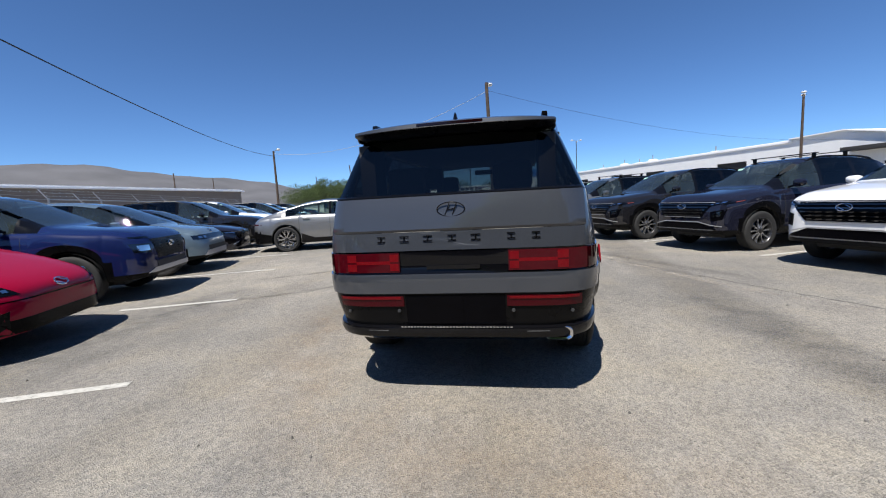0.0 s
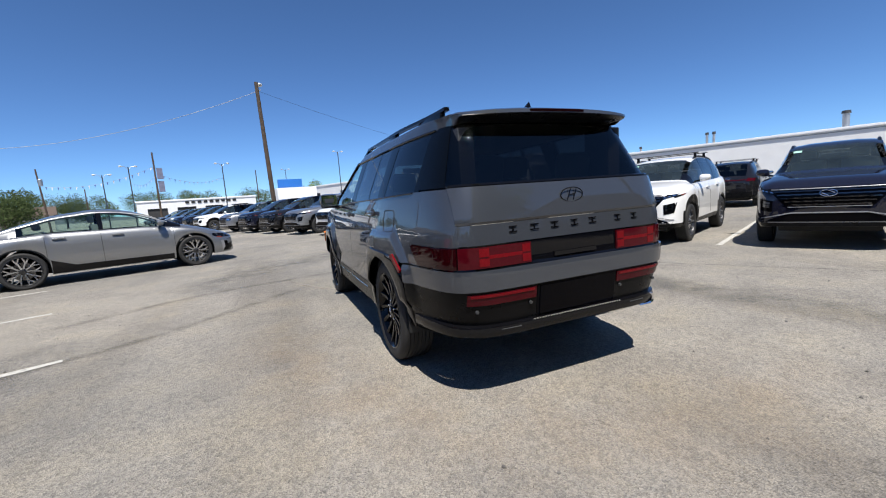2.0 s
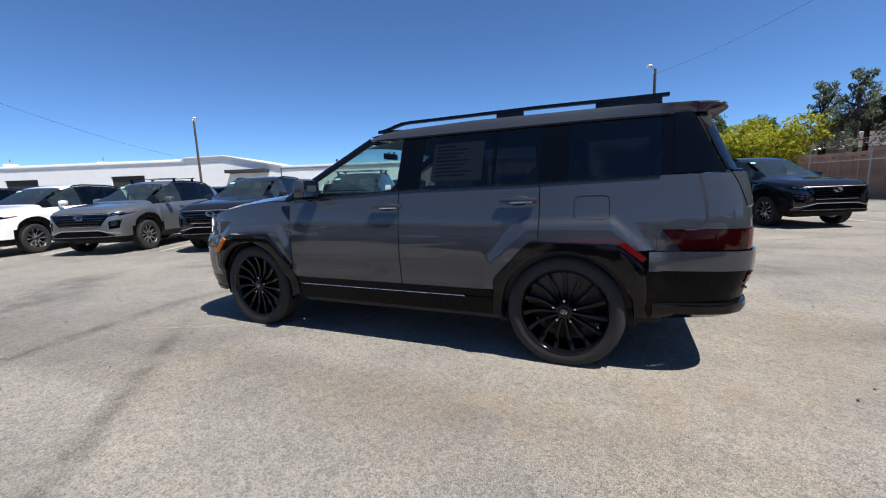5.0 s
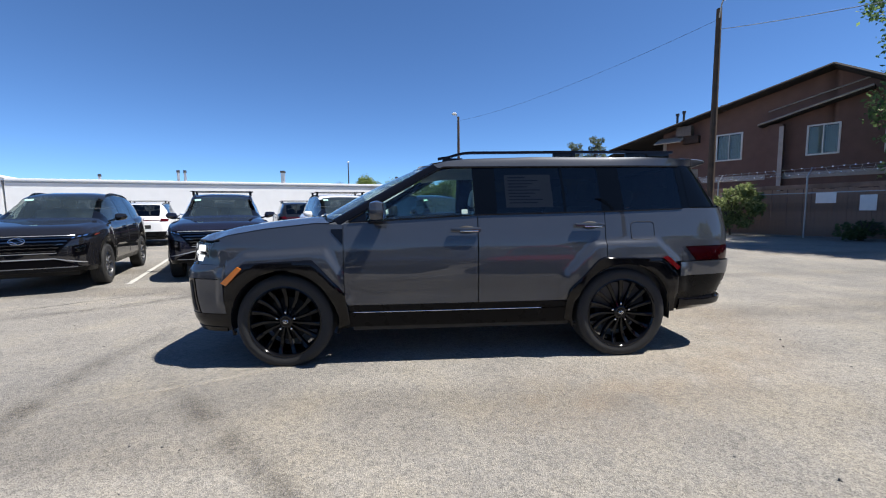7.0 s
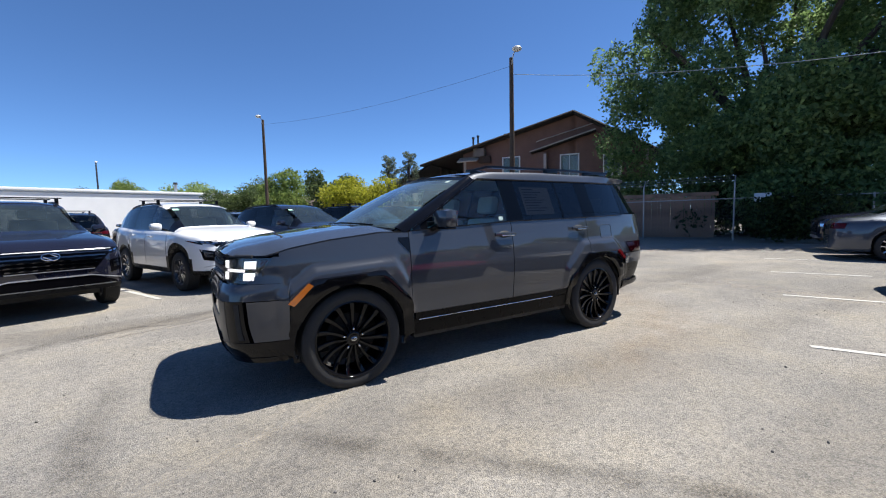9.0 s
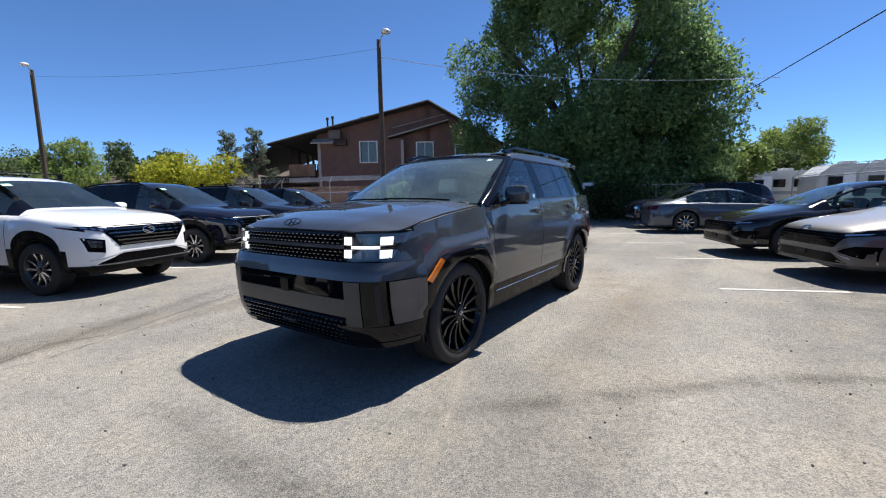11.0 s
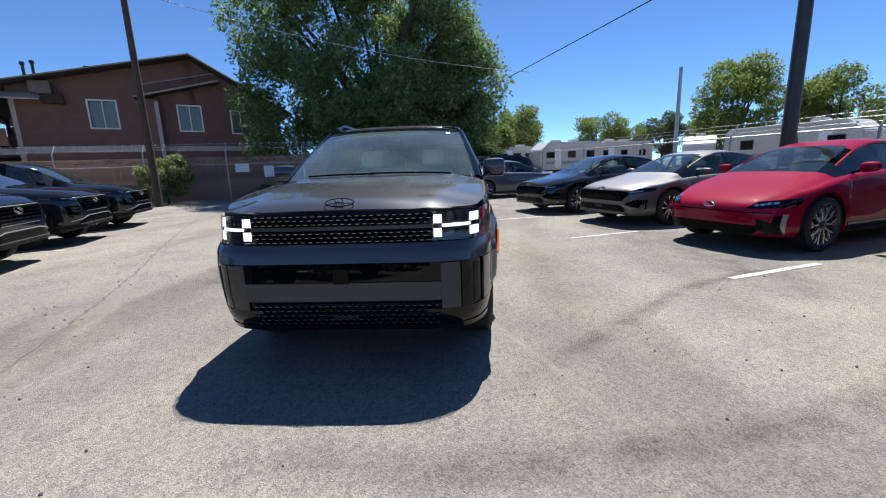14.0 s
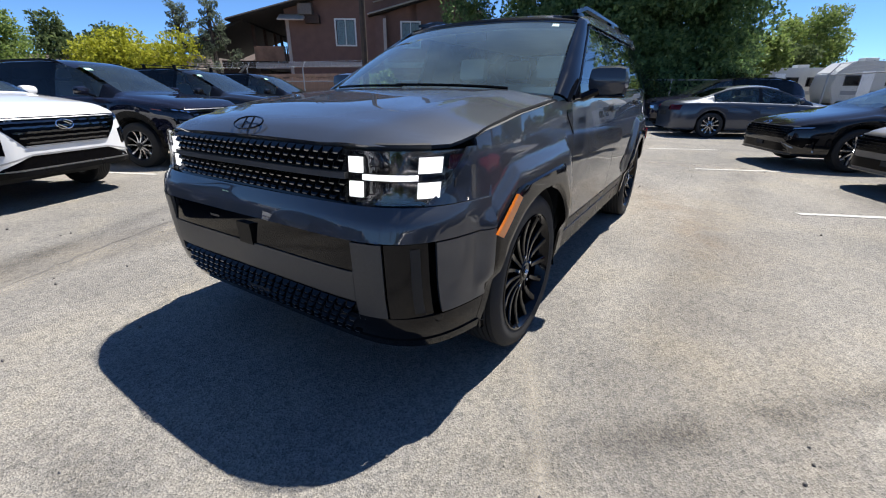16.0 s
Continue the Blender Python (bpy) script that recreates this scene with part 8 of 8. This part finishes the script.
# low-pitched wing at the workshop's end, with a dark canopy
wing = anchor("workshop_wing", "white low-pitched workshop wing with a dark canopy", "building")
o4 = N * 55 + U * 24.5
wing.matrix_basis = pose(o4.x, o4.y, 0, 0, 0, math.degrees(math.atan2(U.y, U.x)))
prof = ((0.0, 5.3), (8.0, 6.95), (13.98, 6.8))
bm = bmesh.new()
for y0, y1 in ((-0.25, 0.0), (-14.0, -13.75)):
    vs = [bm.verts.new((x, y, z)) for y in (y0, y1) for x, z in ((0, 0), *prof, (13.98, 0))]
    for q in ((0, 1, 2, 3, 4), (9, 8, 7, 6, 5), (0, 5, 6, 1), (4, 3, 8, 9)):
        bm.faces.new([vs[i] for i in q])
box_bm(0.0, 0.25, -13.75, -0.25, 0, 5.25, 0, bm)
part("wall", bm, WHITE_WALL, wing)
part("roof", grid_bm([[(x, y, z + 0.02) for y in (0.3, -14.3)] for x, z in ((-0.4, 5.24), (8.0, 6.97), (13.98, 6.83))], 0.12), ROOF_WHITE, wing)
part("canopy", box_bm(1.6, 7.2, 0.004, 1.8, 4.35, 4.8, 0.02), DOORWAY, wing, "dark flat canopy")
for k, x in enumerate((30, 38, 43, 47, 62)):
    p = o3 + U * (78 - x) + N * 5
    u = anchor("roof_unit", "grey air-conditioning box on the workshop roof", "roof unit", "roof units")
    u.matrix_basis = pose(p.x, p.y, 6.5, 0, 0, 20)
    part("case", box_bm(-0.7, 0.7, -0.5, 0.5, 0.0, 0.7 + 0.25 * (k % 2), 0.04), WHITE_WALL, u)
    part("vent", tube_bm((0, 0, 0.6), (0, 0, 1.5 + 0.3 * (k % 2)), 0.09, None, 10), GALV, u)
long_building("warehouse", "long low grey-brown warehouse with a pale roof edge", (-47, 60), (-0.02, -1), 95, 26, 4.9, WARE_WALL, [], 0.9, 0.2)
long_building("showroom", "far white showroom with a row of canopies", (-4.5, 117.2), (-0.98, -0.2), 26, 12, 5.0, WHITE_WALL, [(2, 6, 0, 3.2), (8, 12, 0, 3.2), (14, 18, 0, 3.2), (20, 24, 0, 3.2)])
for k in range(9):
    b = anchor("letter_bar", "dark bar of lettering on the showroom wall", "sign", "showroom lettering")
    b.matrix_basis = pose(-20 + k * 1.3, 114.0 + k * 0.265, 4.3, 0, 0, 11.5)
    part("bar", box_bm(-0.42, 0.42, -0.1, 0.0, -0.3, 0.3, 0.02), DARK_TRIM, b)
sg = anchor("pylon_sign", "plain blue sign panel on a white block", "sign")
sg.matrix_basis = pose(3.9, 90, 0, 0, 0, 10)
part("block", box_bm(-4, 4, -3, 0, 0, 5.3, 0.03), WHITE_WALL, sg)
part("panel", box_bm(-3.2, 1.8, 0.003, 0.3, 4.6, 7.2, 0.03), surface("sign_blue", (0.02, 0.13, 0.42), 0.4, 0, 0, 0.05), sg, "blue panel")
part("mark", box_bm(-1.6, -0.2, -0.12, -0.0, 5.5, 6.5, 0.05), SIGN, sg)
part("panel_back", box_bm(-3.2, 1.8, -0.3, 0.0, 4.6, 7.2, 0.03), MATS["sign_blue"], sg)
roofs = surface("brown_house_roof", (0.09, 0.065, 0.05), 0.9, 0, 0, 0.2, 3)
for k, (x, y, w, d, h) in enumerate(((50, -16, 12, 9, 3.2), (64, -14, 12, 9, 3.4), (44, -24, 10, 9, 3.2), (-44, 96, 9, 8, 3.0))):
    r = anchor("bungalow", "low brown-roofed house beyond the lot", "house", "low houses")
    r.matrix_basis = pose(x, y, 0, 0, 0, 20)
    part("wall", box_bm(-w / 2, w / 2, -d / 2, d / 2, 0, h), TRIM, r)
    bm = bmesh.new()
    vs = [bm.verts.new(p) for p in ((-w / 2 - .5, -d / 2 - .5, h), (w / 2 + .5, -d / 2 - .5, h), (w / 2 + .5, d / 2 + .5, h), (-w / 2 - .5, d / 2 + .5, h), (-w / 2 - .5, 0, h + 1.7), (w / 2 + .5, 0, h + 1.7))]
    for q in ((0, 1, 5, 4), (2, 3, 4, 5), (0, 4, 3), (1, 2, 5), (0, 3, 2, 1)):
        bm.faces.new([vs[i] for i in q])
    part("roof", bm, roofs, r, smooth=0)

# ---- caravans behind the fence ----
RV_SKIN = surface("white_caravan_skin", (0.52, 0.52, 0.505), 0.4, 0.1, 0, 0.06, 1.5)
RV_STRIPE = surface("grey_stripe", (0.25, 0.26, 0.28), 0.5, 0, 0, 0.1)


def caravan(x, y, rz, L, h, seed):
    rnd = random.Random(seed)
    root = anchor("caravan", "white travel trailer parked behind the fence", "caravan", "caravans behind the fence")
    root.matrix_basis = pose(x, y, 0, 0, 0, rz)
    prof = [(-L / 2, 0.6), (-L / 2, h - 0.35), (-L / 2 + 0.35, h), (L / 2 - 0.9, h), (L / 2 - 0.1, h - 0.7), (L / 2 + 0.05, 1.5), (L / 2 - 0.3, 0.6)]
    bm = bmesh.new()
    a = [bm.verts.new((px, -1.2, pz)) for px, pz in prof]
    b = [bm.verts.new((px, 1.2, pz)) for px, pz in prof]
    bm.faces.new(a)
    bm.faces.new(b[::-1])
    for k in range(len(prof)):
        bm.faces.new((a[k], b[k], b[(k + 1) % len(prof)], a[(k + 1) % len(prof)]))
    bmesh.ops.bevel(bm, geom=bm.edges[:], offset=0.06, segments=2, affect="EDGES")
    part("body", bm, RV_SKIN, root)
    for s in (-1, 1):
        for k in range(3):
            wx = -L / 2 + 1.2 + k * (L - 2.4) / 2.2 + rnd.uniform(-0.3, 0.3)
            w = part("window", box_bm(wx, wx + 0.9, s * 1.2, s * 1.225, 1.7, 2.35, 0.01), STEEL_POLE, root)
            part("pane", box_bm(wx + 0.06, wx + 0.84, s * 1.215, s * 1.23, 1.76, 2.29), BLACK_GLAZE, w)
        part("stripe", box_bm(-L / 2 + 0.2, L / 2 - 0.6, s * 1.2, s * 1.212, 1.15, 1.4), RV_STRIPE, root)
        part("door", box_bm(L / 2 - 2.2, L / 2 - 1.5, s * 1.2, s * 1.22, 0.75, 2.6, 0.01), ROOF_WHITE, root)
    for dx in (-1.2, 0.8):
        part("roof_hatch", box_bm(dx, dx + 0.8, -0.35, 0.35, h - 0.02, h + 0.25, 0.05), RV_SKIN, root)
    for s in (-1, 1):
        for dx in (-0.45, 0.45):
            part("wheel", lathe_bm([(-0.1, 0.05), (-0.1, 0.33), (0.1, 0.33), (0.1, 0.05)], "y", 18), RUBBER, root).location = (dx, s * 1.05, 0.33)
    part("chassis", box_bm(-L / 2 + 0.3, L / 2 + 0.9, -0.9, 0.9, 0.45, 0.62), DARK_TRIM, root)
    part("jack", tube_bm((L / 2 + 0.8, 0, 0), (L / 2 + 0.8, 0, 0.7), 0.05), GALV, root)


for k, (x, y, rz, L, h) in enumerate(((-5.5, -39.5, 25, 6.0, 3.0), (-10.5, -37.5, 20, 7.0, 3.2), (-16.5, -40.5, 25, 7.5, 3.2), (-22.0, -35.0, 60, 7.0, 3.1), (-22.5, -24.5, 115, 8.0, 3.2), (-27.5, -16.5, 112, 9.0, 3.3), (-31.0, -8.0, 112, 8.5, 3.2))):
    caravan(x, y, rz, L, h, 60 + k)

# ---- hills far off ----
HILL = surface("dry_hillside", (0.092, 0.092, 0.098), 0.95, 0, 0, 0.22, 0.006)
bm = bmesh.new()
rows = []
for k in range(0, 91):
    b = radians(100 + k * 1.0)
    e = float(np.interp(100 + k, (100, 112, 118, 123, 128, 139, 147, 160, 175, 190), (0.0, 0.9, 2.2, 3.6, 4.5, 5.4, 5.5, 5.2, 4.0, 2.0)))
    row = []
    for f, dist in ((0.0, 1500), (0.25, 1700), (0.55, 1950), (0.8, 2150), (1.0, 2350), (0.9, 2700)):
        wob = noise.noise(Vector((k * 0.13, dist * 0.004, 0.3))) * 0.12 + noise.noise(Vector((k * 0.5, dist * 0.01, 2.3))) * 0.05
        h = 2350 * math.tan(radians(e)) * max(0.0, f + (wob if f > 0 else 0))
        row.append((dist * math.cos(b), dist * math.sin(b), h - (2 if f == 0 else 0)))
    rows.append(row)
tagged(finish("hills", grid_bm(rows, 0), HILL), "dry brown hills on the skyline", "hill", kind="structure")
